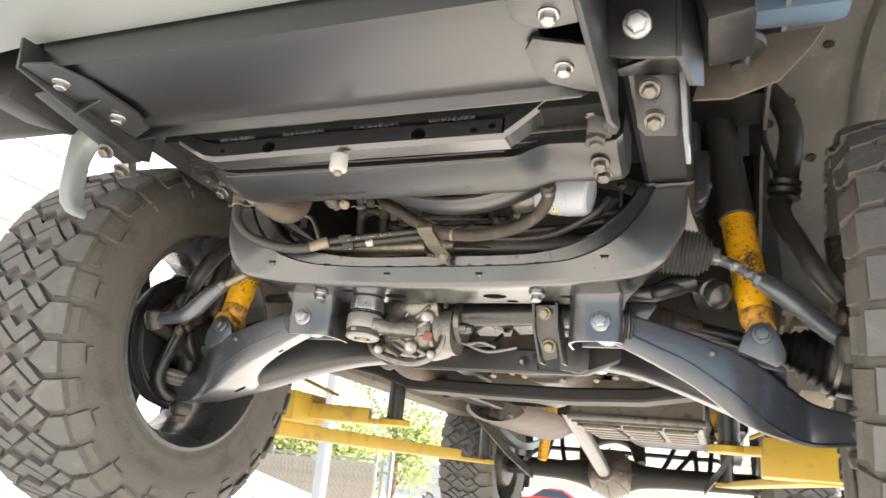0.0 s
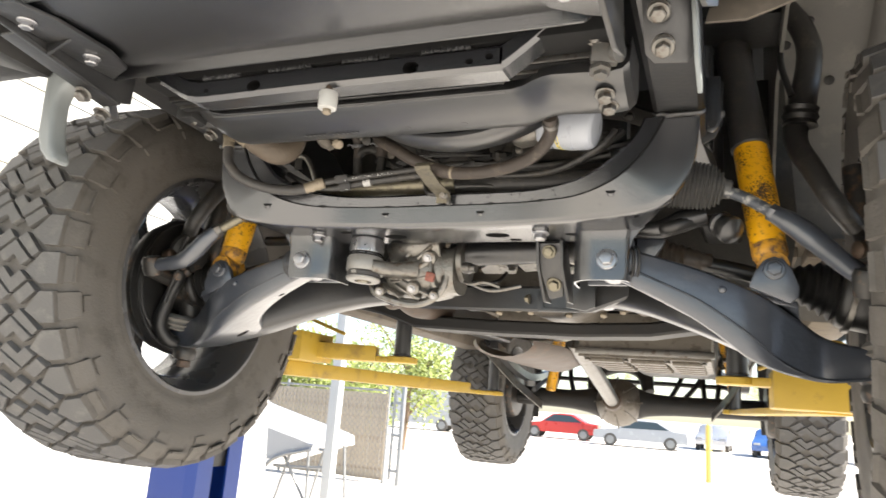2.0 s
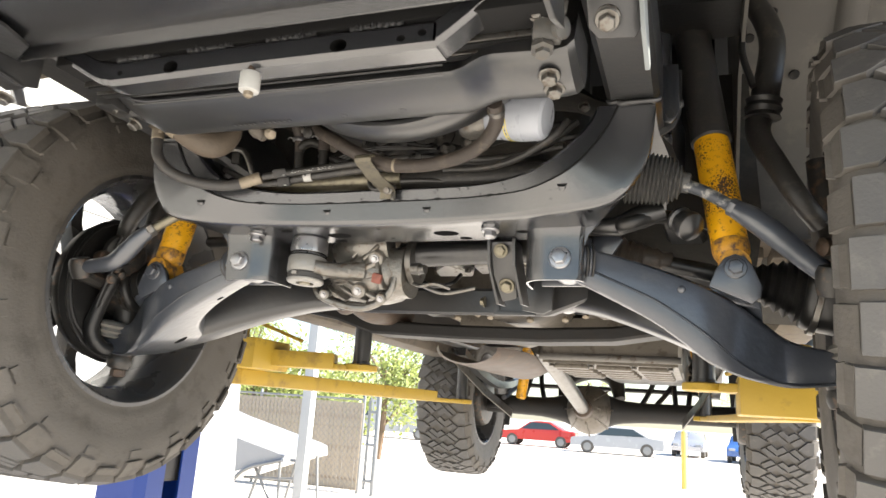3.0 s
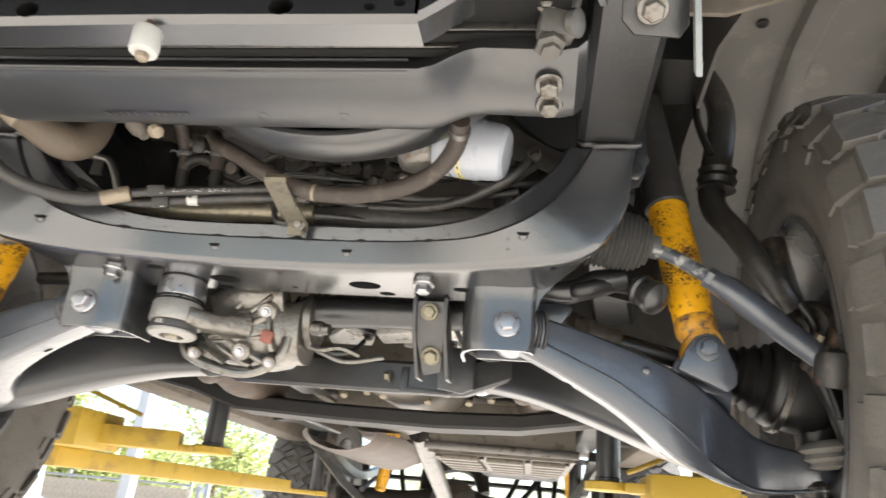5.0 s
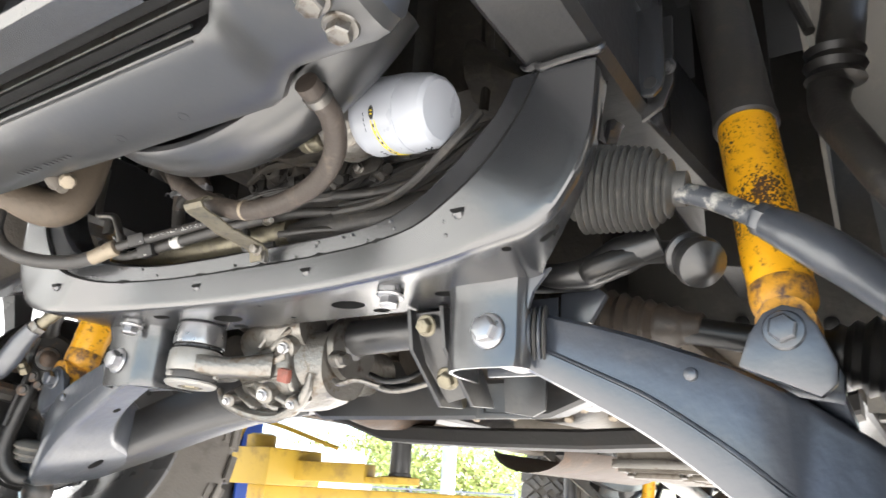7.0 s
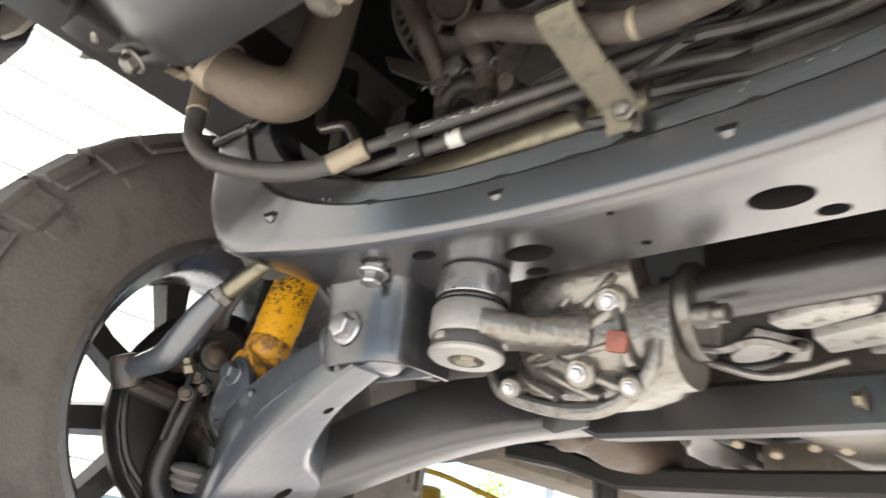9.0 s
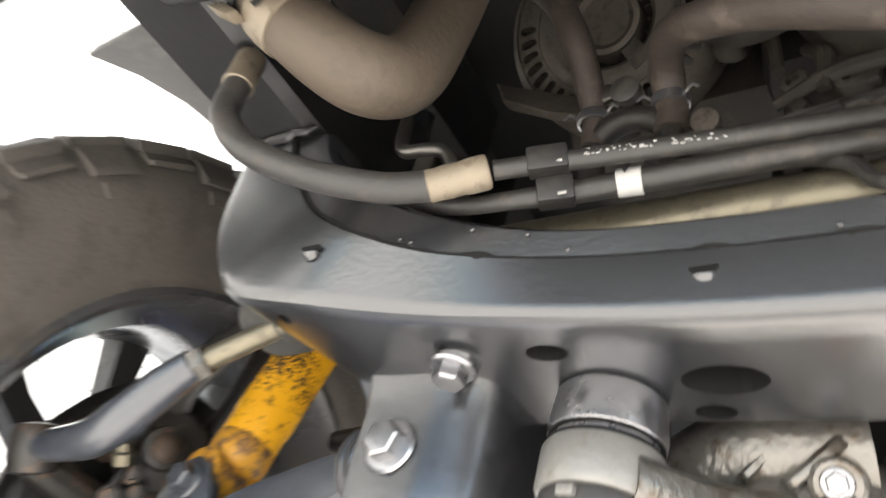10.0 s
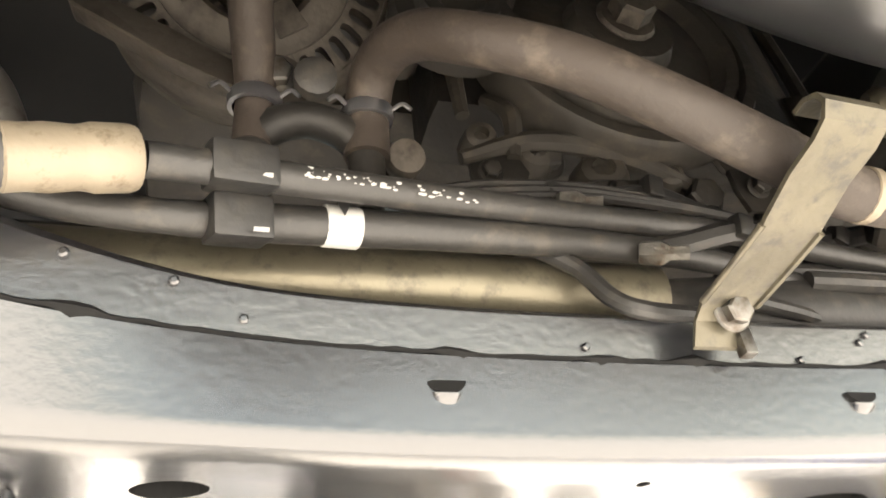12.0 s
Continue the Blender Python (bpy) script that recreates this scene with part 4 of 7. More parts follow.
for h in (0.0175, 0.0225):
    part("bush_groove", lathe([(0.030, -0.0012), (0.0328, -0.001), (0.0328, 0.001), (0.030, 0.0012)], V(-0.172, 0.036, 1.845) + V(0, 0.06, 1).normalized() * h, (0, 0.06, 1), None, 36), SEAM_AND_SHADE, diff)
part("bush_rubber", lathe([(0.012, -0.024), (0.031, -0.0235), (0.0325, -0.020), (0.032, -0.014)], (-0.172, 0.036, 1.845), (0, 0.06, 1), None, 36), HOSE, diff)
for a in (0.4, 2.5, 4.6):
    u = V(math.cos(a), math.sin(a), 0)
    part("bush_tab", box(V(-0.172, 0.035, 1.8285) + u * 0.031, (0.010, 0.010, 0.006), None, Matrix.Rotation(a, 3, "Z"), 0.001), BUSH, diff)
part("bush_washer", lathe([(0.0165, -0.031), (0.031, -0.030), (0.0335, -0.0275), (0.0335, -0.025), (0.0165, -0.0245), (0.0165, -0.031)], (-0.172, 0.036, 1.845), (0, 0.06, 1), None, 36, False), BUSH, diff)
part("bush_core", lathe([(0.004, -0.033), (0.010, -0.0325), (0.0115, -0.030), (0.0125, -0.024), (0.0125, -0.015)], (-0.172, 0.036, 1.845), (0, 0.06, 1), None, 6), BRASS_ZINC, diff)
tubeax = part("axle_tube", tube([V(-0.03, 0.165, 1.888), V(0.005, 0.165, 1.896), V(0.24, 0.165, 1.903)], [0.034, 0.024, 0.023], None, 20, 6), BLACK_PAINT, car, "black axle extension tube")
part("flange", lathe([(0.03, 0), (0.045, 0.001), (0.045, 0.012), (0.03, 0.013)], (-0.02, 0.165, 1.882), (1, 0, 0)), STEEL, tubeax)
part("end_housing", lathe([(0.022, 0), (0.04, 0.01), (0.046, 0.03), (0.046, 0.07), (0.03, 0.08)], (0.22, 0.165, 1.897), (1, 0, 0)), DARK, tubeax)
# hanger that carries the axle tube
hang = part("diff_hanger", plate([V(0.163, 0.06, 1.892), V(0.203, 0.06, 1.892), V(0.203, 0.075, 1.86), V(0.196, 0.13, 1.806), V(0.170, 0.13, 1.800), V(0.163, 0.075, 1.85)], (0, 0.010, 0.008), None, 0.003), BLACK_PAINT, car, "black bolted differential hanger")
for x in (0.160, 0.203):
    part("hanger_cheek", plate([V(x, 0.05, 1.895), V(x, 0.10, 1.895), V(x, 0.175, 1.80), V(x, 0.125, 1.796), V(x, 0.06, 1.85)], (0.005, 0, 0), None, 0.001), BLACK_PAINT, hang)
bolt((0.183, 0.058, 1.876), (0, -1, -0.3), 0.009, hang, BRASS_ZINC)
bolt((0.183, 0.108, 1.826), (0, -1, -0.6), 0.010, hang, BRASS_ZINC)

# rear crossmember of the suspension cradle
rx = part("suspension_cradle_bar", loft([[V(x, 0.315, za), V(x, 0.31, za - 0.006), V(x, 0.31, zb + 0.005), V(x, 0.316, zb), V(x, 0.375, zb + 0.008), V(x, 0.38, zb + 0.013), V(x, 0.38, za)] for x, za, zb in ((-0.245, 1.880, 1.838), (-0.205, 1.862, 1.812), (-0.188, 1.858, 1.804), (0.0, 1.858, 1.803), (0.195, 1.858, 1.803), (0.215, 1.862, 1.805), (0.30, 1.888, 1.838))]), BLACK_PAINT, car, "black rear suspension crossbar", 25)
part("notch_plate", plate([V(0.105, 0.306, 1.846), V(0.118, 0.306, 1.846), V(0.118, 0.306, 1.812), V(0.178, 0.306, 1.810), V(0.178, 0.306, 1.846), V(0.192, 0.306, 1.846), V(0.192, 0.306, 1.803), V(0.105, 0.306, 1.803)], (0, 0.004, 0), None, 0.001), BLACK_PAINT, rx)
bolt((0.088, 0.30, 1.828), (-1, 0, 0), 0.008, rx, BRASS_ZINC)
for s in (-1, 1):
    part("cradle_bracket", plate([V(s * 0.17, 0.262, 1.875), V(s * 0.235, 0.262, 1.875), V(s * 0.232, 0.262, 1.808), V(s * 0.215, 0.262, 1.80), V(s * 0.175, 0.262, 1.806)], (0, 0.005, 0), None, 0.001), BLACK_PAINT, rx)

# frame rails
for s in (-1, 1):
    def ring(y, x0, x1, z0, z1):
        b = 0.008
        return [V(s * (x0 + b), y, z0), V(s * (x1 - b), y, z0), V(s * x1, y, z0 + b), V(s * x1, y, z1), V(s * x0, y, z1), V(s * x0, y, z0 + b)]
    rail = part("frame_rail", loft([ring(*r) for r in ((-0.484, 0.372, 0.446, 2.068, 2.17), (-0.25, 0.372, 0.446, 2.062, 2.17), (-0.10, 0.372, 0.446, 2.058, 2.17), (0.02, 0.376, 0.446, 2.058, 2.17), (0.25, 0.40, 0.47, 2.055, 2.16), (0.55, 0.45, 0.53, 1.95, 2.07), (0.75, 0.46, 0.55, 1.895, 2.02), (1.6, 0.48, 0.57, 1.89, 2.01), (2.15, 0.48, 0.56, 1.90, 2.02), (2.45, 0.48, 0.55, 2.0, 2.1), (2.8, 0.48, 0.55, 2.08, 2.18), (3.6, 0.48, 0.55, 2.02, 2.12))]), BLACK_PAINT, car, "black boxed frame rail", 30)
    part("weld_lip", tube([V(s * 0.372, -0.095, 2.061), V(s * 0.379, -0.097, 2.0555), V(s * 0.388, -0.0985, 2.0555), V(s * 0.393, -0.0985, 2.0525), V(s * 0.405, -0.099, 2.053), V(s * 0.432, -0.099, 2.0535), V(s * 0.444, -0.097, 2.055), V(s * 0.447, -0.094, 2.061)], [0.002, 0.0032, 0.0036, 0.0040, 0.0036, 0.0032, 0.0038, 0.0028], None, 8), BLACK_PAINT, rail)
    part("rail_leg", plate([V(s * x, 0.025, z) for x, z in ((0.440, 2.16), (0.474, 2.16), (0.472, 2.085), (0.462, 2.062), (0.440, 2.050))], (0, 0.006, 0), None, 0.0012), BLACK_PAINT, rail)
    bolt((s * 0.468, 0.022, 2.10), (0, -1, -0.2), 0.006, rail, BLACK_PAINT)
    bolt((s * 0.440, 0.018, 2.122), (0, -1, -0.2), 0.008, rail, BLACK_PAINT)
    # pressed web with an arch over the bellows, and rolled edge
    rows = []
    for t in [k / 12 for k in range(13)]:
        x = 0.400 + 0.058 * t
        arch = 2.066 - 2.6 * (x - 0.432) ** 2 * 10 if x < 0.475 else 2.018 - (x - 0.475) * 1.7
        y0 = 0.030 - 0.022 * math.sin(math.pi * min(1, t * 1.15))
        top = 2.235
        rows.append([V(s * x, y0 + 0.030, arch - 0.004), V(s * x, y0 + 0.010, arch), V(s * x, y0 + 0.002, arch + 0.008), V(s * x, y0, arch + 0.022), V(s * x, y0 + 0.006, arch + 0.055), V(s * x, y0 + 0.004, (arch + top) / 2 + 0.02), V(s * x, y0 + 0.012, top), V(s * x, y0 + 0.018, top), V(s * x, y0 + 0.036, arch + 0.02)])
    web = part("rail_web", loft(rows), CROSS_PAINT, rail, "black pressed web over the steering bellows", 50)
    drill(web, [((s * 0.456, 0.01, 2.100), (0, 1, 0), 0.007, 0.007, 0.03)])
    part("web_ear", plate([V(s * x, 0.004, z) for x, z in ((0.444, 2.16), (0.470, 2.16), (0.470, 2.085), (0.466, 2.070), (0.458, 2.062), (0.448, 2.064), (0.444, 2.075))], (0, 0.006, 0), None, 0.002), CROSS_PAINT, rail, "black rounded rail ear")
    # black disc on the uncut ear, coloured as the shade of a hole
    part("ear_hole_shade", lathe([(0.0005, -0.0012), (0.0062, -0.001), (0.0064, 0.003)], (s * 0.456, 0.004, 2.076), (0, 1, 0), None, 16), BLACK_MARK_AND_SHADE, rail)
    # dark plate added to fill the gap by the damper with shade
    part("tower_dark_fill", plate([V(s * x, 0.27, z) for x, z in ((0.44, 1.98), (0.52, 1.96), (0.53, 2.05), (0.53, 2.40), (0.44, 2.40))], (0, 0.005, 0), None, 0.001), UNDERCOAT, rail)
    part("damper_tower", loft([[V(s * x, y, z) for x, y in ((0.44, 0.06), (0.57, 0.07), (0.58, 0.19), (0.44, 0.2))] for z in (2.30, 2.42)]), BLACK_PAINT, rail)
    # upper arm: bowed forging over the shaft
    ua = part("upper_control_arm", tube([V(s * 0.50, 0.22, 2.44), V(s * 0.575, 0.21, 2.40), V(s * 0.622, 0.20, 2.30), V(s * 0.608, 0.19, 2.18), V(s * 0.592, 0.16, 2.10), V(s * 0.612, 0.10, 2.02), V(s * 0.64, 0.08, 1.955), V(s * 0.67, 0.10, 1.92)], [0.020, 0.020, 0.022, 0.024, 0.020, 0.018, 0.017, 0.016], None, 14), PIPE_DUST, car, "black forged upper suspension link")
    part("link_boot", lathe([(0.015, 0), (0.030, 0.004), (0.026, 0.012), (0.031, 0.020), (0.027, 0.028), (0.030, 0.036), (0.018, 0.042)], V(s * 0.60, 0.17, 2.125), (s * 0.1, -0.1, 1), None, 18), PLASTIC, ua)
    part("brake_line", tube([V(s * 0.56, 0.19, 2.40), V(s * 0.575, 0.16, 2.32), V(s * 0.570, 0.14, 2.24), V(s * 0.585, 0.13, 2.17)], 0.006, None, 10), PLASTIC, ua)

# sway bar with end links
sb = part("sway_bar", tube([V(-0.50, 0.17, 1.93), V(-0.45, 0.15, 1.925), V(-0.40, 0.14, 1.925), V(-0.34, 0.13, 1.93), V(0, 0.12, 1.95), V(0.34, 0.08, 1.915), V(0.385, 0.035, 1.91), V(0.43, 0.05, 1.925), V(0.48, 0.10, 1.935)], 0.011, None, 12), PLASTIC, car, "black sway bar")
for s in (1,):
    part("end_link", lathe([(0.006, -0.024), (0.014, -0.022), (0.019, -0.015), (0.0215, -0.012), (0.0215, -0.008), (0.018, -0.005), (0.018, 0.004), (0.0225, 0.008), (0.0235, 0.013), (0.022, 0.020), (0.012, 0.026), (0.006, 0.030)], (s * 0.474, 0.050, 1.915), (s * 0.5, -0.5, -0.5), None, 24), BLACK_PAINT, sb, "shiny black rubber link bush")
    part("arched_bracket", tube([V(s * 0.300, 0.055, 1.930), V(s * 0.335, 0.05, 1.914), V(s * 0.375, 0.048, 1.912), V(s * 0.41, 0.048, 1.925), V(s * 0.445, 0.05, 1.935)], [0.010, 0.012, 0.015, 0.019, 0.014], None, 12), BLACK_PAINT, sb, "shiny black arched bracket")
    part("rear_ear", plate([V(s * x, 0.086, z) for x, z in ((0.330, 1.905), (0.366, 1.912), (0.380, 1.900), (0.362, 1.872), (0.330, 1.866))], (0, 0.012, 0), None, 0.003), ARM_PAINT, sb)

BACKING = material("dark backing sheet", (0.042, 0.040, 0.0355), 0.6, 0, 0.3, 9, 0.3, 120, (0.07, 0.064, 0.054), 0.35)
for s in (-1, 1):
    # added dark sheet; it stands for the unlit clutter behind the arms
    sg = part("dark_backing", plate([V(s * x, 0.46, z) for x, z in ((0.27, 1.935), (0.45, 1.925), (0.60, 1.90), (0.62, 2.02), (0.60, 2.36), (0.27, 2.36))], (0, 0.004, 0), None, 0.001), BACKING, car, "dark sheet added to close the dim space behind the arms")
    for x, z in ((0.33, 1.96), (0.44, 1.95), (0.55, 1.94)):
        part("backing_clip", lathe([(0.010, 0), (0.009, 0.003), (0.004, 0.005)], (s * x, 0.459, z), (0, -1, 0), None, 12), PLASTIC, sg)
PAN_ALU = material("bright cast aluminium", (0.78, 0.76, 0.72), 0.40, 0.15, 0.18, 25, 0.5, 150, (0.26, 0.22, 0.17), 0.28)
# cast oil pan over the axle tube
# the near-black body colour puts slot shade between the bright pads
op = part("oil_pan", loft([[V(x, y, z - 0.30 * (y - 0.33)) for x, y in ((-0.07, 0.36), (0.0, 0.325), (0.16, 0.325), (0.28, 0.35), (0.28, 0.56), (-0.07, 0.56))] for z in (1.944, 1.952, 2.14)]), DARK, car, "dusty cast aluminium oil pan with slots coloured dark as shade", 30)
PADS = (((-0.06, 0.40), (-0.02, 0.365), (0.03, 0.40), (0.00, 0.47), (-0.05, 0.50)),
        ((0.000, 0.345), (0.05, 0.332), (0.11, 0.332), (0.10, 0.350), (0.04, 0.364), (0.01, 0.360)),
        ((0.035, 0.380), (0.115, 0.364), (0.155, 0.385), (0.120, 0.402), (0.045, 0.412)),
        ((0.120, 0.332), (0.20, 0.334), (0.27, 0.355), (0.265, 0.41), (0.175, 0.385), (0.125, 0.358)),
        ((0.015, 0.430), (0.11, 0.416), (0.17, 0.405), (0.18, 0.46), (0.12, 0.49), (0.02, 0.50)),
        ((0.185, 0.405), (0.265, 0.425), (0.265, 0.53), (0.16, 0.54), (0.19, 0.47)),
        ((-0.05, 0.515), (0.14, 0.50), (0.15, 0.55), (-0.05, 0.555)))
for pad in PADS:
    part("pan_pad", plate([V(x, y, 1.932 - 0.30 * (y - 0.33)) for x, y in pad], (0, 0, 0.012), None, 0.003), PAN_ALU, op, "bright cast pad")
for x in (-0.04, 0.05, 0.14, 0.23):
    bolt((x, 0.324, 1.965), (0, -1, -0.3), 0.006, op, STEEL)
for x, y in ((0.02, 0.385), (0.215, 0.37), (0.10, 0.455), (0.23, 0.48)):
    bolt((x, y, 1.933 - 0.30 * (y - 0.33)), (0, 0, -1), 0.008, op, STEEL)
part("drain_plug", lathe([(0.014, 0), (0.015, 0.003), (0.015, 0.006), (0.010, 0.007), (0.010, 0.015)], (0.215, 0.42, 1.903), (0, -0.3, -1), None, 6), STEEL, op)
part("exhaust_flange", lathe([(0.015, 0), (0.026, 0.002), (0.026, 0.012), (0.020, 0.014), (0.021, 0.06), (0.018, 0.07)], (-0.057, 0.44, 1.925), (-0.1, 0.2, -0.9), None, 20), TAN_SLEEVE, op, "dusty tan pipe end")
for k, pts in enumerate(([V(-0.02, 0.20, 1.845), V(0.03, 0.21, 1.830), V(0.09, 0.22, 1.842)], [V(-0.03, 0.23, 1.858), V(0.0, 0.235, 1.848), V(0.03, 0.25, 1.856), V(0.04, 0.28, 1.88)], [V(0.20, 0.24, 1.90), V(0.22, 0.25, 1.87), V(0.26, 0.27, 1.86), V(0.30, 0.29, 1.88)])):
    part("vent_hose", tube(pts, 0.0042, None, 10), (STEEL, PLASTIC, HOSE)[k], op, "thin vent hose")
# small fittings beside the differential
part("cable_bracket", tube([V(0.005, 0.115, 1.83), V(0.025, 0.105, 1.824), V(0.05, 0.105, 1.828), V(0.075, 0.12, 1.822)], 0.0035, None, 8), STEEL, diff)
part("sensor_body", lathe([(0.008, 0), (0.011, 0.003), (0.011, 0.018), (0.008, 0.02), (0.008, 0.03)], (0.0, 0.115, 1.858), (1, -0.2, -0.1), None, 12), STEEL, diff)

# ---- front end: bumper, skid panel and its brackets ----
bump = part("bumper", loft([[V(x, -0.632 + c, 2.13), V(x, -0.628 + c, 2.078), V(x, -0.634 + c, 2.068), V(x, -0.65 + c, 2.066), V(x, -0.80 + c, 2.090), V(x, -0.93 + c, 2.13), V(x, -0.97 + c, 2.25), V(x, -0.90 + c, 2.30), V(x, -0.70 + c, 2.30)] for x, c in ((-0.86, 0.12), (-0.62, 0.02), (-0.38, 0.0), (0, 0), (0.38, 0.0), (0.62, 0.02), (0.86, 0.12))]), BUMPER_GREY, car, "grey painted front bumper")
skid = part("skid_panel", loft([[V(x, y, z) for y, z in ((-0.622, 2.10), (-0.624, 2.040), (-0.612, 2.032), (-0.455, 2.042), (-0.449, 2.040), (-0.445, 2.021), (-0.449, 2.0205), (-0.4535, 2.036), (-0.61, 2.0265), (-0.628, 2.032), (-0.630, 2.09))] for x in (-0.352, -0.2, 0.0, 0.2, 0.306)]), POWDER, car, "textured black steel skid panel", 25)
part("rear_lip", plate([V(x, y, z) for x, y, z in ((0.306, -0.449, 2.040), (0.334, -0.449, 2.040), (0.338, -0.446, 2.034), (0.338, -0.445, 2.026), (0.330, -0.445, 2.021), (0.306, -0.445, 2.021))], (0, -0.004, 0), None, 0.0008), POWDER, skid)
# folded left bracket, with web and gusset
for s in (-1, 1):
    if s > 0:
        br = part("skid_bracket", plate([V(x, y, 2.020) for x, y in ((0.352, -0.655), (0.300, -0.655), (0.288, -0.640), (0.286, -0.615), (0.296, -0.596), (0.318, -0.588), (0.352, -0.592))], (0, 0, 0.005), None, 0.0012), POWDER, car, "black lobed skid panel bracket")
        part("rear_lobe", plate([V(x, y, 2.020) for x, y in ((0.352, -0.552), (0.300, -0.574), (0.288, -0.556), (0.288, -0.515), (0.300, -0.485), (0.335, -0.462), (0.352, -0.455))], (0, 0, 0.005), None, 0.0012), POWDER, br)
    else:
        br = part("skid_bracket", plate([V(s * x, y, 2.020) for x, y in ((0.345, -0.655), (0.300, -0.648), (0.284, -0.60), (0.284, -0.52), (0.300, -0.475), (0.348, -0.452), (0.352, -0.5))], (0, 0, 0.005), None, 0.0012), BLACK_PAINT, car, "black folded skid panel bracket")
    if s < 0:
      part("web", plate([V(s * 0.350, -0.66, 2.06), V(s * 0.350, -0.655, 2.018), V(s * 0.352, -0.44, 1.990), V(s * 0.352, -0.41, 2.0), V(s * 0.352, -0.41, 2.08)], (s * 0.005, 0, 0), None, 0.001), BLACK_PAINT, br)
      part("lower_flange", plate([V(s * 0.350, -0.60, 2.014), V(s * 0.385, -0.60, 2.014), V(s * 0.385, -0.43, 1.990), V(s * 0.350, -0.43, 1.990)], (0, 0, 0.004), None, 0.001), BLACK_PAINT, br)
      part("gusset", plate([V(s * 0.350, -0.56, 2.019), V(s * 0.350, -0.56, 2.004), V(s * 0.305, -0.565, 2.019)], (0, 0.004, 0), None, 0.0008), BLACK_PAINT, br)
    for x, y in ((0.325, -0.611), (0.322, -0.515)):
        bolt((s * x, y, 2.020), (0, 0, -1), 0.0083, br, ZINC, "zinc-plated flange bolt")
part("bumper_end_cap", box((-0.54, -0.50, 2.10), (0.14, 0.14, 0.09), None, Euler((0, 0.3, 0)).to_matrix(), 0.02), UNDERCOAT, bump, "black plastic end cap")
part("bumper_end_cap", box((0.488, -0.46, 2.115), (0.055, 0.10, 0.10), None, Euler((0, -0.2, 0)).to_matrix(), 0.012), PLASTIC, bump, "black plastic end cap")
part("body_mount", lathe([(0.010, -0.03), (0.014, -0.01), (0.030, -0.006), (0.032, 0.0), (0.030, 0.006), (0.016, 0.012), (0.016, 0.05)], (0.508, -0.38, 2.110), (0, 0, 1), None, 22), PLASTIC, bump, "black body mount with washer")
part("bumper_corner", plate([V(-0.66, y, z) for y, z in ((-0.25, 2.185), (-0.30, 2.135), (-0.34, 2.120), (-0.47, 2.105), (-0.50, 2.14), (-0.50, 2.26), (-0.25, 2.26))], (-0.26, 0, 0), None, 0.012), UNDERCOAT, bump, "black plastic bumper corner")
# tow hook beside the bracket
hook_line = [(-0.500, 2.052), (-0.498, 2.003), (-0.495, 1.951), (-0.484, 1.925), (-0.466, 1.908), (-0.447, 1.902), (-0.446, 1.914), (-0.458, 1.934), (-0.466, 1.963), (-0.469, 2.001), (-0.462, 2.022), (-0.446, 2.034), (-0.410, 2.036), (-0.410, 2.058), (-0.470, 2.064)]
hook = part("tow_hook", plate([V(x, -0.444, z) for x, z in hook_line], (0, 0.028, 0), None, 0.007), BUMPER_GREY, car, "grey forged tow hook", 60)
part("hook_plate", plate([V(-0.445, -0.40, 2.07), V(-0.36, -0.47, 2.05), V(-0.36, -0.45, 2.0), V(-0.40, -0.40, 1.985), V(-0.44, -0.38, 2.0)], (0.006, 0.012, 0), None, 0.001), BLACK_PAINT, hook)
bolt((-0.374, -0.475, 1.990), (0, -0.6, -0.8), 0.009, hook, STEEL)
bolt((-0.385, -0.43, 1.982), (0, -0.3, -1), 0.009, hook, STEEL)
# right side: fin, cross box and hanger plate
rb = part("tow_bracket", plate([V(0.352, -0.66, 2.17), V(0.352, -0.655, 2.02), V(0.362, -0.46, 1.978), V(0.368, -0.44, 1.978), V(0.366, -0.45, 2.06), V(0.356, -0.52, 2.17)], (0.006, 0, 0), None, 0.0012), BLACK_PAINT, car, "black plate tow bracket with zinc bolts")
part("box_face", plate([V(0.366, -0.50, 2.12), V(0.440, -0.50, 2.11), V(0.440, -0.492, 2.034), V(0.430, -0.492, 2.034), V(0.366, -0.492, 2.044)], (0, 0.006, 0), None, 0.001), BLACK_PAINT, rb)
part("box_side", plate([V(0.440, -0.50, 2.14), V(0.462, -0.47, 2.14), V(0.462, -0.43, 2.03), V(0.452, -0.45, 2.02), V(0.440, -0.49, 2.034)], (0.006, 0, 0), None, 0.001), BLACK_PAINT, rb)
part("floor_plate", plate([V(0.372, -0.446, 2.054), V(0.440, -0.486, 2.046), V(0.442, -0.430, 2.050), V(0.372, -0.430, 2.054)], (0, 0, 0.006), None, 0.001), BLACK_PAINT, rb)
part("hanger_plate", plate([V(0.388, -0.425, 2.060), V(0.396, -0.430, 2.066), V(0.430, -0.430, 2.066), V(0.440, -0.422, 2.056), V(0.443, -0.392, 2.000), V(0.436, -0.388, 1.990), V(0.40, -0.390, 1.992), V(0.390, -0.395, 2.002)], (0, 0.005, 0.003), None, 0.001), BLACK_PAINT, rb)
part("hanger_lip", plate([V(0.440, -0.432, 2.062), V(0.443, -0.41, 2.045), V(0.446, -0.385, 1.960), V(0.446, -0.392, 1.950), V(0.443, -0.41, 1.985)], (0.005, 0, 0), None, 0.001), BUMPER_GREY, rb)
bolt((0.399, -0.501, 2.074), (0, -0.95, -0.35), 0.0118, rb, ZINC, "large bright zinc bolt")
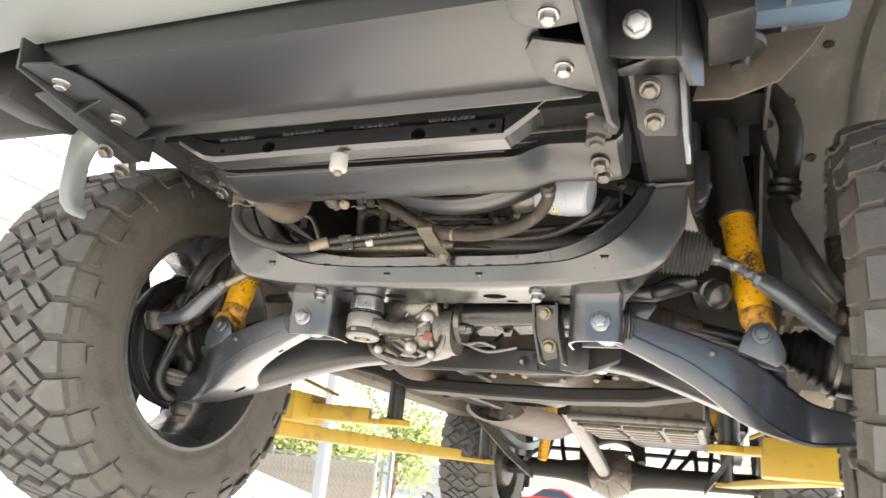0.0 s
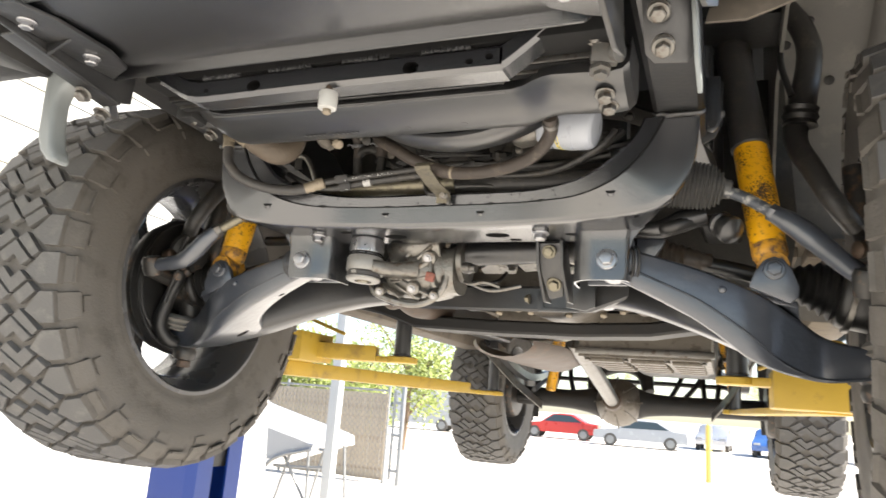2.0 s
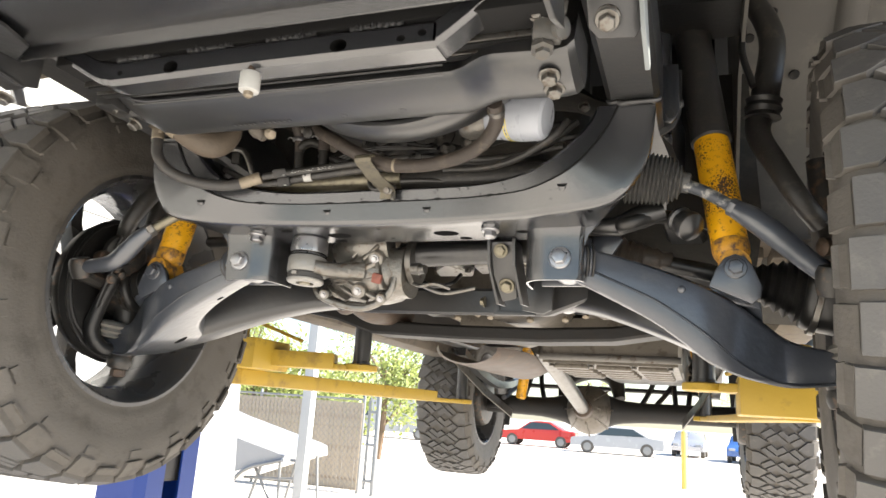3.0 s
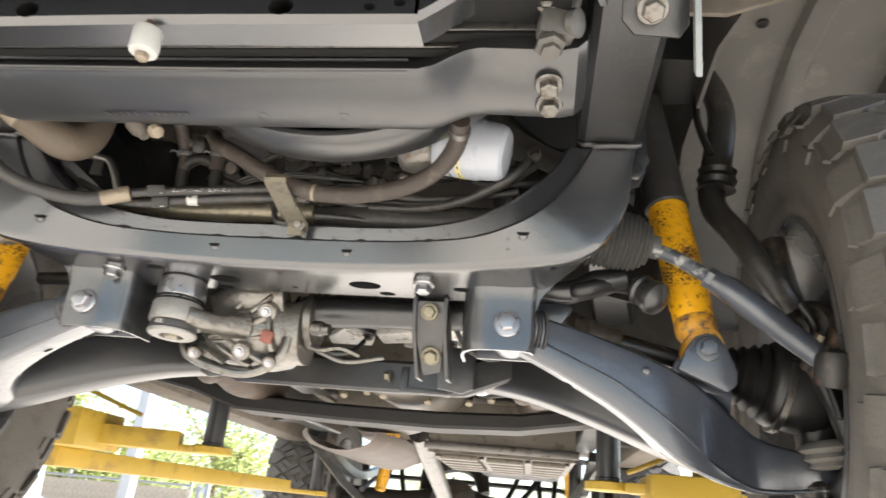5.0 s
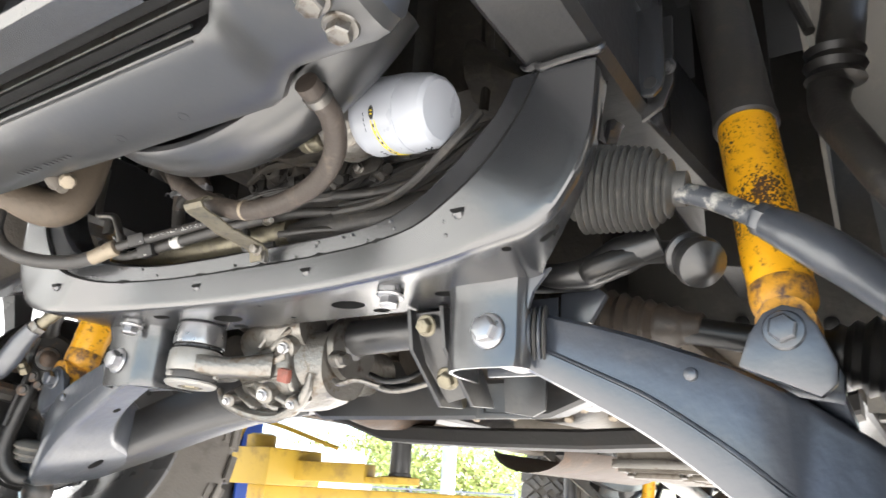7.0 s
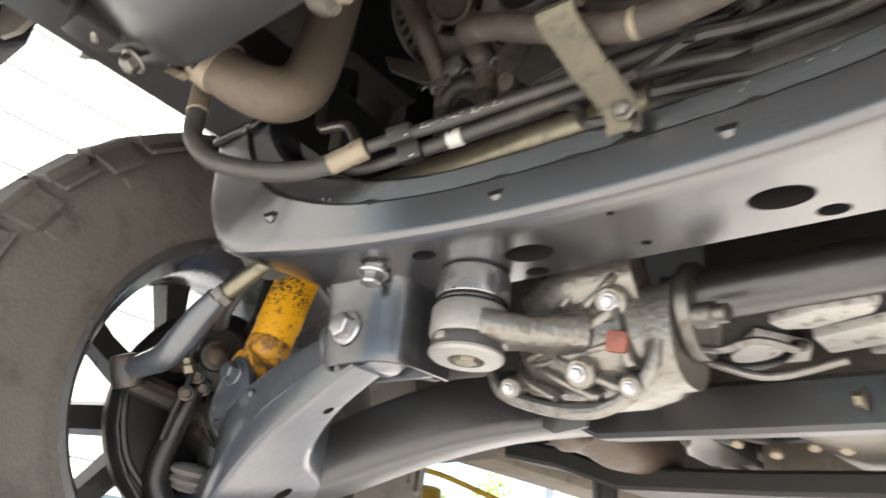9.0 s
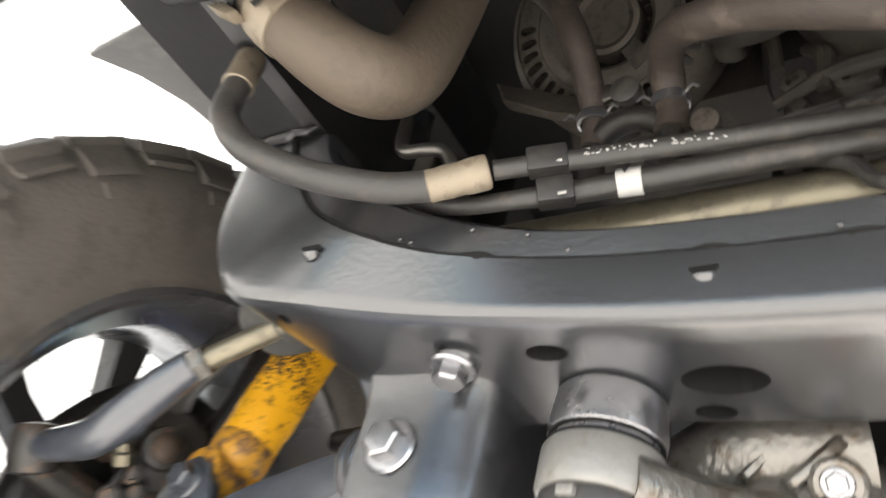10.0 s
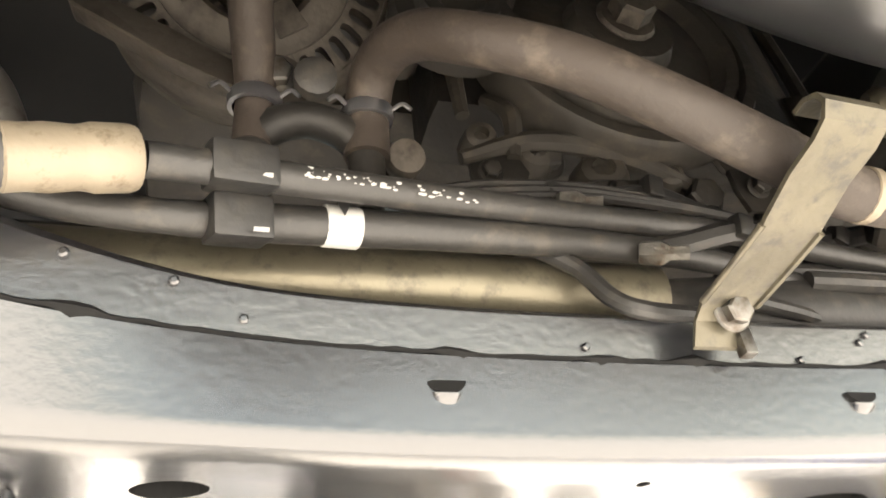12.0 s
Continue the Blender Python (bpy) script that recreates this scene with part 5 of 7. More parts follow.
for c in (V(0.407, -0.424, 2.040), V(0.411, -0.408, 2.006)):
    part("bolt_shank", lathe([(0.0125, 0), (0.0125, 0.003), (0.0075, 0.004), (0.0075, 0.010)], c, (0, -0.55, -0.83), None, 20), STEEL, rb)
    bolt(c + V(0, -0.55, -0.83) * 0.008, (0, -0.55, -0.83), 0.0092, rb, STEEL)

# cooler tie bar with welds and the hanging bushing
bar_rows = [[V(x, -0.370, z + 0.040), V(x, -0.392, z + 0.034), V(x, -0.396, z + 0.028), V(x, -0.396, z + 0.006), V(x, -0.390, z), V(x, -0.357, z + 0.002), V(x, -0.352, z + 0.008), V(x, -0.352, z + 0.036)] for x, z in ((-0.350, 2.055), (-0.320, 2.038), (-0.270, 2.010), (-0.249, 2.004), (-0.222, 2.002), (-0.03, 2.004), (0.198, 2.003), (0.219, 2.005), (0.248, 2.025), (0.274, 2.046), (0.300, 2.066), (0.330, 2.078))]
bar = part("cooler_tie_bar", loft([list(r) for r in zip(*[curve(c, 5) for c in zip(*bar_rows)])]), CROSS_PAINT, car, "black cooler tie bar with raw weld beads", 28)
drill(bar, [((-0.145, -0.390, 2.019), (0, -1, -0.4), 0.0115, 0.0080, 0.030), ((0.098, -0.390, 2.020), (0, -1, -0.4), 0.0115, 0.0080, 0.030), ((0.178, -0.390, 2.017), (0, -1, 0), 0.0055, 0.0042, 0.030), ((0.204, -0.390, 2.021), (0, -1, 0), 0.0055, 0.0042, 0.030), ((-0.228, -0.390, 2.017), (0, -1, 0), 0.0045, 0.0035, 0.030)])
WELD = material("raw weld steel", (0.045, 0.046, 0.048), 0.2, 0.5, 0.4, 60, 0.8, 300, (0.02, 0.02, 0.02), 0.4)
rng = random.Random(3)
for x0 in (-0.207, -0.090, 0.028, 0.145):
    run = [V(x0 + (k - 16) * 0.0022, -0.389 + rng.uniform(-0.0008, 0.0008), 2.0430 + rng.uniform(-0.0006, 0.0006)) for k in range(33)]
    bm = tube(run, [0.0040 + 0.0016 * (0.5 + 0.5 * math.sin(k * 1.6 + x0 * 40)) + 0.0008 * rng.random() for k in range(33)], None, 10, 1, False)
    for v in bm.verts:
        v.co.z = 2.043 + (v.co.z - 2.043) * 1.7
    part("weld_bead", bm, WELD, bar, "lumpy black weld bead")
pin = part("bushing_pin", lathe([(0.0045, 0), (0.0045, 0.014)], (-0.024, -0.389, 2.000), (0, 0, 1), None, 10), RUST, bar)
part("bushing", lathe([(0.006, -0.001), (0.0120, 0.0), (0.0128, 0.002), (0.0128, 0.022), (0.0118, 0.024), (0.005, 0.0245)], (-0.024, -0.389, 1.974), (0, 0, 1), None, 24), WHITE_MARK, pin, "white plastic bushing")
part("bushing_tip", lathe([(0.0035, -0.008), (0.006, -0.006), (0.006, 0.001)], (-0.024, -0.389, 1.974), (0, 0, 1), None, 8), TAN_SLEEVE, pin)

GALV_DUST = material("dusty zinc fitting", (0.085, 0.083, 0.078), 0.5, 0.3, 0.25, 30, 0.25, 150, (0.10, 0.09, 0.075), 0.4)
# radiator, its lower tank and end blocks
tank = part("radiator_tank", loft([[V(x, -0.292 + d, z + 0.050), V(x, -0.2965 + d, z + 0.036), V(x, -0.3000 + d, z + 0.027), V(x, -0.3015 + d, z + 0.0225), V(x, -0.2975 + d, z + 0.0185), V(x, -0.2890 + d, z + 0.0142), V(x, -0.278 + d, z + 0.0098), V(x, -0.266 + d, z + 0.0060), V(x, -0.254 + d, z + 0.0030), V(x, -0.242 + d, z + 0.0010), V(x, -0.229 + d, z), V(x, -0.221 + d, z + 0.002), V(x, -0.216 + d, z + 0.008), V(x, -0.216 + d, z + 0.05)] for x, z, d in (
    (-0.400, 2.054, 0), (-0.390, 2.048, 0), (-0.330, 2.024, 0), (-0.295, 2.006, 0), (-0.272, 2.001, 0), (0.0, 1.998, 0), (0.205, 1.998, 0), (0.222, 1.998, -0.006), (0.240, 1.9975, -0.020), (0.256, 1.996, -0.032), (0.270, 1.995, -0.037), (0.345, 1.991, -0.039), (0.358, 1.993, -0.040), (0.366, 2.001, -0.040), (0.368, 2.012, -0.040))]), SHROUD, car, "smooth dark grey radiator lower tank", 25)
for dy, dz in ((-0.3030, 0.0320), (-0.2990, 0.0205)):
    part("tank_ridge", tube([V(-0.325, dy, 2.022 + dz), V(-0.292, dy, 2.005 + dz), V(-0.268, dy, 2.000 + dz), V(0.0, dy, 1.998 + dz), V(0.195, dy, 1.998 + dz)], 0.0017, None, 6), SHROUD, tank)
bolt((0.333, -0.312, 1.997), (0.05, -0.2, -1), 0.0095, tank, STEEL)
bolt((0.334, -0.284, 1.9935), (0.05, -0.2, -1), 0.0095, tank, STEEL)
part("pipe_block", box((0.338, -0.352, 2.030), (0.034, 0.024, 0.026), None, Euler((0.2, 0.1, 0.2)).to_matrix(), 0.006), GALV_DUST, tank, "dusty pipe fitting block")
part("pipe_flange", lathe([(0.006, 0), (0.013, 0.001), (0.014, 0.003), (0.014, 0.008), (0.009, 0.010), (0.009, 0.015)], (0.332, -0.352, 2.014), (0.1, -0.2, -1), None, 6), GALV_DUST, tank)
part("pipe_flange", lathe([(0.006, 0), (0.013, 0.001), (0.013, 0.008), (0.008, 0.010)], (0.350, -0.356, 2.030), (1, -0.5, -0.3), None, 16), GALV_DUST, tank)
bolt((0.328, -0.366, 2.045), (0, -1, -0.4), 0.007, tank, STEEL)
part("pipe_stub", tube([V(0.345, -0.350, 2.04), V(0.352, -0.352, 2.06), V(0.350, -0.345, 2.09)], 0.008, None, 12), GALV_DUST, tank)
# embossed marking, unreadable
for k in range(12):
    if k != 5:
        part("embossed_mark", box((-0.150 + k * 0.0085, -0.2450, 1.9998), (0.005, 0.008, 0.0005), None, Euler((0.12, 0, 0)).to_matrix(), 0.0002), SHROUD, tank)
for x in (0.03, 0.12):
    part("mould_ring", lathe([(0.0045, 0), (0.006, 0.0002), (0.006, 0.0005), (0.0045, 0.0006), (0.0045, 0.0)], (x, -0.2450, 1.9998), (0, -0.12, -1), None, 16, False), SHROUD, tank)
core = part("radiator", box((0, -0.35, 2.20), (0.70, 0.09, 0.32), None, None, 0.004), SEAM_AND_SHADE, car, "black radiator and condenser stack")
for k, (y, z) in enumerate(((-0.345, 2.036), (-0.333, 2.0365), (-0.321, 2.035), (-0.311, 2.0355))):
    part("core_rail", box((0, y, z), (0.69, 0.012 if k % 2 else 0.0022, 0.008), None, None, 0.0008), SEAM_AND_SHADE if k % 2 else STEEL, core, "thin folded seam")
part("core_base", box((0, -0.42, 2.085), (0.66, 0.05, 0.02), None, None, 0.002), SEAM_AND_SHADE, core)
# left end fittings of the cooler
for x, y, z in ((-0.352, -0.275, 2.035), (-0.340, -0.245, 2.018)):
    bolt((x, y, z), (-0.3, -0.5, -1), 0.009, tank, STEEL)
part("left_lug", box((-0.356, -0.27, 2.05), (0.035, 0.06, 0.05), None, None, 0.008), PLASTIC, tank)
part("left_stay", tube([V(-0.395, -0.30, 2.09), V(-0.36, -0.26, 2.04), V(-0.31, -0.24, 2.03)], [0.012, 0.014, 0.010], None, 10), PLASTIC, tank)

# oil pan and filter
rows = []
for y, r in ((-0.214, 0.262), (-0.214, 0.268), (-0.208, 0.273), (-0.185, 0.275), (-0.160, 0.272), (-0.142, 0.262), (-0.132, 0.246), (-0.128, 0.225)):
    rows.append([V(0.085 + r * math.sin(a), y, 2.262 - r * math.cos(a)) for a in (radians(-52 + 104 * k / 28) for k in range(29))])
pan = part("fan_shroud", loft(rows, None, False, False), SHROUD, car, "smooth dark grey fan shroud", 50)
part("shroud_back", plate([V(0.085 + 0.226 * math.sin(a), -0.129, 2.262 - 0.226 * math.cos(a)) for a in (radians(-52 + 104 * k / 14) for k in range(15))], (0, 0.002, 0)), SHROUD, pan)
fa, fb = V(0.205, -0.082, 2.060), V(0.288, -0.088, 2.044)
fd = (fb - fa).normalized()
filt = part("oil_filter", lathe([(0.02, -0.004), (0.0385, 0.0), (0.040, 0.004), (0.0398, 0.010), (0.0392, 0.013), (0.0392, 0.054), (0.0386, 0.057), (0.030, 0.058)], fa - fd * 0.006, fd, None, 40), WHITE, car, "white spin-on oil filter with yellow print", 40)
fo = fd.orthogonal().normalized(); fu = fd.cross(fo)
def on_filter(h, a, r=0.0397):
    return fa + fd * h + r * (math.cos(a) * fo + math.sin(a) * fu)
down = 0.2 + math.atan2(V(0.1, -0.6, -0.8).dot(fu), V(0.1, -0.6, -0.8).dot(fo))
def band(h0, h1, a0, a1, mat, label, n=14, slant=0.0):
    bm = bmesh.new()
    rows = []
    for i in range(n + 1):
        a = a0 + (a1 - a0) * i / n
        rows.append([on_filter(h0 + slant * i / n, a), on_filter(h1 + slant * i / n, a), on_filter(h1 + slant * i / n, a, 0.0390), on_filter(h0 + slant * i / n, a, 0.0390)])
    return part("print", loft(rows, bm), mat, filt, label)
part("faceted_end", lathe([(0.030, 0.055), (0.0386, 0.0565), (0.0380, 0.061), (0.0362, 0.078), (0.0335, 0.0845), (0.0290, 0.0882), (0.012, 0.0895)], fa - fd * 0.006, fd, None, 15), WHITE, filt, "white faceted filter end", 27)
band(0.0238, 0.0248, down - 0.55, down + 1.2, YELLOW_MARK, "thin yellow print line", 18, 0.005)
band(0.0285, 0.0294, down - 0.55, down + 1.2, YELLOW_MARK, "thin yellow print line", 18, 0.005)
for k in range(9):
    h = 0.0256 + 0.0005 * k
    band(h, h + 0.0019 - 0.0004 * (k % 3), down - 0.45 + k * 0.165, down - 0.38 + k * 0.165, YELLOW_MARK if k % 3 == 1 else BLACK_MARK_AND_SHADE, "dark print bar", 2)
badge = []
for i in range(15):
    u = math.cos(math.pi * i / 14)
    w = 0.0030 * math.sqrt(max(0.02, 1 - u * u))
    badge.append((down - 0.74 - 0.17 * u, w))
rows = [[on_filter(0.0258 - w, a), on_filter(0.0258 + w, a), on_filter(0.0258 + w, a, 0.0390), on_filter(0.0258 - w, a, 0.0390)] for a, w in badge]
part("print", loft(rows), BLACK_MARK_AND_SHADE, filt, "dark oval print")
for da in (-0.80, -0.72):
    band(0.0245, 0.0272, down + da, down + da + 0.035, YELLOW_MARK, "small yellow print bar", 2)
for k in range(5):
    band(0.0145, 0.0175 + 0.001 * (k % 2), down + 0.42 + k * 0.11, down + 0.44 + k * 0.11, BLACK_MARK_AND_SHADE, "dark print bar", 1)
for k in range(4):
    band(0.0150, 0.0152, down - 0.75 + k * 0.13, down - 0.68 + k * 0.13, BLACK_MARK_AND_SHADE, "dark print bar", 1)
# stamped marks on the end
for i, j in ((0, 0), (1, 0), (2, 1), (0, 2), (1, 1), (2, 2)):
    part("stamp", box(fa + fd * (0.0700 + 0.0032 * j) + (0.0376 - 0.0003 * j) * (math.cos(down + 0.55 + 0.09 * i) * fo + math.sin(down + 0.55 + 0.09 * i) * fu), (0.0012, 0.0012, 0.0012)), BLACK_MARK_AND_SHADE, filt)
part("filter_mount", lathe([(0.042, -0.05), (0.044, -0.04), (0.038, -0.02), (0.030, -0.006)], fa, fd, None, 24), ALU, filt, "cast filter mount")
part("pressure_switch", lathe([(0.009, 0), (0.012, 0.003), (0.012, 0.02), (0.0105, 0.022), (0.0105, 0.035), (0.007, 0.04)], (0.108, -0.085, 2.052), (0.8, -0.3, -0.25), None, 12), BRASS_ZINC, filt, "brass pressure switch")

ALT = material("dusty brown aluminium", (0.075, 0.065, 0.053), 0.6, 0.3, 0.3, 30, 0.4, 160, (0.036, 0.030, 0.024), 0.4)
GRIME = material("dusty brown engine grime", (0.027, 0.0238, 0.0192), 0.6, 0.1, 0.45, 25, 0.5, 110, (0.048, 0.040, 0.030), 0.35)
# engine front: block, crank pulley, alternator
eng = part("engine_block", box((0, 0.315, 2.36), (0.5, 0.55, 0.42), None, None, 0.03), GRIME, car, "grimy engine block")
part("front_cover", box((0.05, 0.03, 2.30), (0.26, 0.06, 0.36), None, None, 0.02), DARK, eng)
part("crank_pulley", lathe([(0.012, 0.0), (0.014, -0.002), (0.032, -0.002), (0.036, 0.008), (0.066, 0.014), (0.072, 0.006), (0.079, 0.004), (0.080, 0.010), (0.084, 0.012), (0.085, 0.006), (0.092, 0.006), (0.094, 0.010), (0.094, 0.03), (0.04, 0.032)], (0.036, -0.035, 2.168), (0, 1, 0), None, 48), GRIME, eng, "dusty dark crank pulley with centre bolt")
bolt((0.036, -0.037, 2.168), (0, -1, 0), 0.0135, eng, ALT)
altc, altd = V(-0.182, -0.022, 2.190), V(0.04, -0.80, -0.60).normalized()
alt = part("alternator", lathe([(0.014, -0.030), (0.0295, -0.028), (0.030, -0.001), (0.033, 0.003), (0.044, 0.003), (0.0480, 0.0005), (0.0490, -0.012), (0.0655, -0.015), (0.0660, -0.002), (0.070, -0.005), (0.073, -0.012), (0.0745, -0.03), (0.0745, -0.07), (0.06, -0.08)], altc, altd, None, 56), ALT, car, "dusty aluminium alternator with cooling slots")
ao = (V(0, 0, -1) - altd * altd.dot(V(0, 0, -1))).normalized(); au = altd.cross(ao)
def alt_point(r, side, h):
    """A point of the alternator's conical face: radius, arc from the bottom, height over it."""
    return altc + r * (math.cos(side) * ao + math.sin(side) * au) + altd * (h + 0.0005 - 0.28 * (r - 0.048))
for k in range(38):
    mid_a = math.pi * (2 * k + 1) / 38
    turned = min(mid_a, 2 * math.pi - mid_a)
    open_slot = radians(18) < turned < radians(100)
    rings = [[], [], [], []]
    for j in range(16):
        c, q = math.cos(math.pi * j / 8), math.sin(math.pi * j / 8)
        m = max(abs(c), abs(q))
        r = 0.0575 + 0.0092 * c / m
        edge = mid_a + q / m * math.pi / 38
        rings[0].append(alt_point(r, edge, -0.011)); rings[1].append(alt_point(r, edge, 0.0))
        r = 0.0575 + 0.0068 * math.copysign(abs(c) ** 0.7, c) * (1 if open_slot else 0.3)
        edge = mid_a + 0.0031 / r * math.copysign(abs(q) ** 0.7, q) * (1 if open_slot else 0.3)
        rings[2].append(alt_point(r, edge, 0.0)); rings[3].append(alt_point(r, edge, -0.010 if open_slot else 0.0006))
    bm = loft(rings, None, True, False)
    if not open_slot:
        bm.verts.ensure_lookup_table()
        bm.faces.new(bm.verts[-16:])
    part("slotted_segment" if open_slot else "solid_segment", bm, ALT, alt)
for k in range(4):
    a = 2 * math.pi * k / 4 + 0.6
    u = math.cos(a) * ao + math.sin(a) * au
    w = altd.cross(u)
    part("web", plate([altc + u * 0.020 - altd * 0.004 - w * 0.006, altc + u * 0.020 - altd * 0.004 + w * 0.006, altc + u * 0.040 - altd * 0.002 + w * 0.008, altc + u * 0.040 - altd * 0.002 - w * 0.008], altd * 0.006, None, 0.001), ALT, alt)
# black bottoms carry the shade of the slots and the rotor opening
part("slot_well", lathe([(0.0490, -0.0115), (0.0655, -0.0148), (0.0655, -0.0145), (0.0490, -0.0112)], altc, altd, None, 40, False), BLACK_MARK_AND_SHADE, alt, "slot bottom coloured black as shade")
part("rotor_well", lathe([(0.006, -0.026), (0.036, -0.0265), (0.037, -0.028)], altc, altd, None, 32), BLACK_MARK_AND_SHADE, alt, "rotor opening coloured black as shade")
for k in range(18):
    a = 2 * math.pi * k / 18
    u = math.cos(a) * ao + math.sin(a) * au
    w = altd.cross(u)
    part("fan_blade", plate([altc + u * 0.024 - altd * 0.024, altc + u * 0.036 - altd * 0.024, altc + u * 0.036 - altd * 0.012 + w * 0.003, altc + u * 0.024 - altd * 0.012 + w * 0.003], w * 0.0014), ALT, alt)
part("hub_ring", lathe([(0.010, -0.02), (0.0235, -0.018), (0.0245, -0.004), (0.0235, 0.006), (0.020, 0.007), (0.0165, 0.004), (0.006, 0.003)], altc, altd, None, 32), ALT, alt)
part("mount_foot", plate([altc + V(-0.078, 0.0, -0.030), altc + V(-0.070, 0.004, -0.050), altc + V(-0.030, -0.004, -0.082), altc + V(0.012, -0.002, -0.100), altc + V(0.020, 0.002, -0.085), altc + V(-0.02, 0.008, -0.066), altc + V(-0.058, 0.012, -0.035)], (0, 0.012, 0.004), None, 0.002), ALT, alt)
part("mount_boss", lathe([(0.006, 0), (0.014, 0.001), (0.015, 0.004), (0.015, 0.022), (0.012, 0.024)], altc + V(0.014, -0.006, -0.092), (0, 1, 0.2), None, 18), ALT, alt)
part("mount_boss", lathe([(0.006, 0), (0.013, 0.001), (0.014, 0.004), (0.014, 0.05), (0.012, 0.052)], altc + V(0.072, -0.006, 0.028), (0, 1, 0.2), None, 18), ALT, alt)
bolt(altc + V(0.072, -0.007, 0.028), (0, -1, -0.3), 0.007, alt, STEEL)
bolt(altc + V(0.014, -0.008, -0.092), (0, -1, -0.3), 0.006, alt, STEEL)
alt.scale = (1.16, 1.16, 1.16)
for k, (x, z, r) in enumerate(((-0.06, 2.02, 0.010), (0.07, 2.06, 0.011), (-0.02, 2.08, 0.009), (0.11, 2.10, 0.012))):
    bolt((x, 0.0, z), (0, -1, -0.2), r, eng, DARK)

# big tan radiator hose, bent to the engine
rh = part("radiator_hose", tube([V(-0.345, -0.221, 2.074), V(-0.317, -0.199, 2.047), V(-0.292, -0.174, 2.025), V(-0.271, -0.148, 2.018), V(-0.262, -0.127, 2.038), V(-0.261, -0.116, 2.09), V(-0.263, -0.106, 2.20)], [0.022, 0.0225, 0.0235, 0.0250, 0.0250, 0.024, 0.0245], None, 24), TAN_HOSE, car, "dusty tan radiator hose")
hd = (V(-0.292, -0.174, 2.025) - V(-0.325, -0.205, 2.054)).normalized()
mid = V(-0.308, -0.190, 2.039)
part("spring_clamp", lathe([(0.0235, -0.011), (0.0256, -0.0105), (0.0262, 0.0), (0.0256, 0.0105), (0.0235, 0.011)], mid, hd, None, 30, False), TAN_SLEEVE, rh, "tan spring clamp")
part("tank_spigot", lathe([(0.020, -0.03), (0.0245, -0.028), (0.0255, -0.02), (0.025, 0.0), (0.02, 0.002)], mid - hd * 0.020, hd, None, 24), PLASTIC, rh)
part("clamp_ear", plate([mid + V(-0.030, -0.016, -0.004), mid + V(-0.014, -0.012, -0.016), mid + V(-0.016, -0.015, -0.023), mid + V(-0.034, -0.020, -0.012)], (0.002, -0.010, -0.003), None, 0.001), TAN_SLEEVE, rh)
look_at = V(0.62, -0.30, -0.72)
face = (look_at - hd * look_at.dot(hd)).normalized()
side = hd.cross(face)
q = mid + face * 0.0262
# thin black plate on the band paints the shade of its slot
part("clamp_slot_shade", plate([q - side * 0.010 - hd * 0.0005, q - side * 0.010 + hd * 0.0035, q + side * 0.010 + hd * 0.0010, q + side * 0.010 - hd * 0.0030], face * 0.0012), BLACK_MARK_AND_SHADE, rh)
# dusty sensor valve that hangs behind the tank
sv = part("sensor_valve", lathe([(0.006, -0.016), (0.011, -0.014), (0.013, -0.006), (0.012, 0.004), (0.008, 0.010), (0.006, 0.016)], (-0.131, -0.214, 2.002), (0.5, 0.1, -0.6), None, 14), ALT, car, "dusty sensor valve with pale plug")
part("plug", lathe([(0.004, 0), (0.0085, 0.001), (0.009, 0.006), (0.007, 0.011), (0.0035, 0.012)], (-0.112, -0.214, 1.998), (0.8, -0.3, -0.5), None, 8), TAN_SLEEVE, sv, "pale plug")
part("ear", plate([V(-0.152, -0.214, 2.010), V(-0.143, -0.216, 2.002), V(-0.138, -0.214, 2.008), V(-0.144, -0.212, 2.018)], (0, 0.005, 0), None, 0.001), TAN_SLEEVE, sv)

# cooler hose with crimped sleeve, pipes and clip
ch = part("cooler_hose", tube([V(-0.368, -0.165, 2.030), V(-0.362, -0.165, 1.995), V(-0.338, -0.155, 1.968), V(-0.300, -0.135, 1.955), V(-0.262, -0.112, 1.955), V(-0.236, -0.098, 1.962)], 0.0092, None, 16), HOSE, car, "black rubber cooler hose with tan crimped ends")
sd = V(0.032, 0.011, 0.014).normalized()
part("sleeve", lathe([(0.0085, 0), (0.0098, 0.001), (0.0095, 0.006), (0.0100, 0.012), (0.0095, 0.020), (0.0098, 0.022), (0.0104, 0.024), (0.0104, 0.034), (0.0098, 0.036), (0.006, 0.037)], V(-0.238, -0.099, 1.961), sd, None, 22), TAN_SLEEVE, ch, "tan crimped hose sleeve")
part("upper_sleeve", lathe([(0.0098, 0), (0.0108, 0.001), (0.0108, 0.004), (0.0102, 0.006), (0.0102, 0.030), (0.0095, 0.032)], V(-0.368, -0.165, 2.024), (-0.1, 0, 1), None, 20), TAN_SLEEVE, ch, "tan crimped hose sleeve")
pp = part("cooler_pipe", tube([V(-0.204, -0.087, 1.976), V(-0.18, -0.079, 1.982), V(-0.15, -0.070, 1.988), V(-0.09, -0.052, 2.001), V(-0.02, -0.035, 2.013), V(0.06, -0.025, 2.019), V(0.18, -0.02, 2.01), V(0.30, -0.03, 2.02)], 0.0060, None, 14), PIPE_DUST, car, "thin black cooler pipe with chipped paint")
rng = random.Random(12)
bm = bmesh.new()
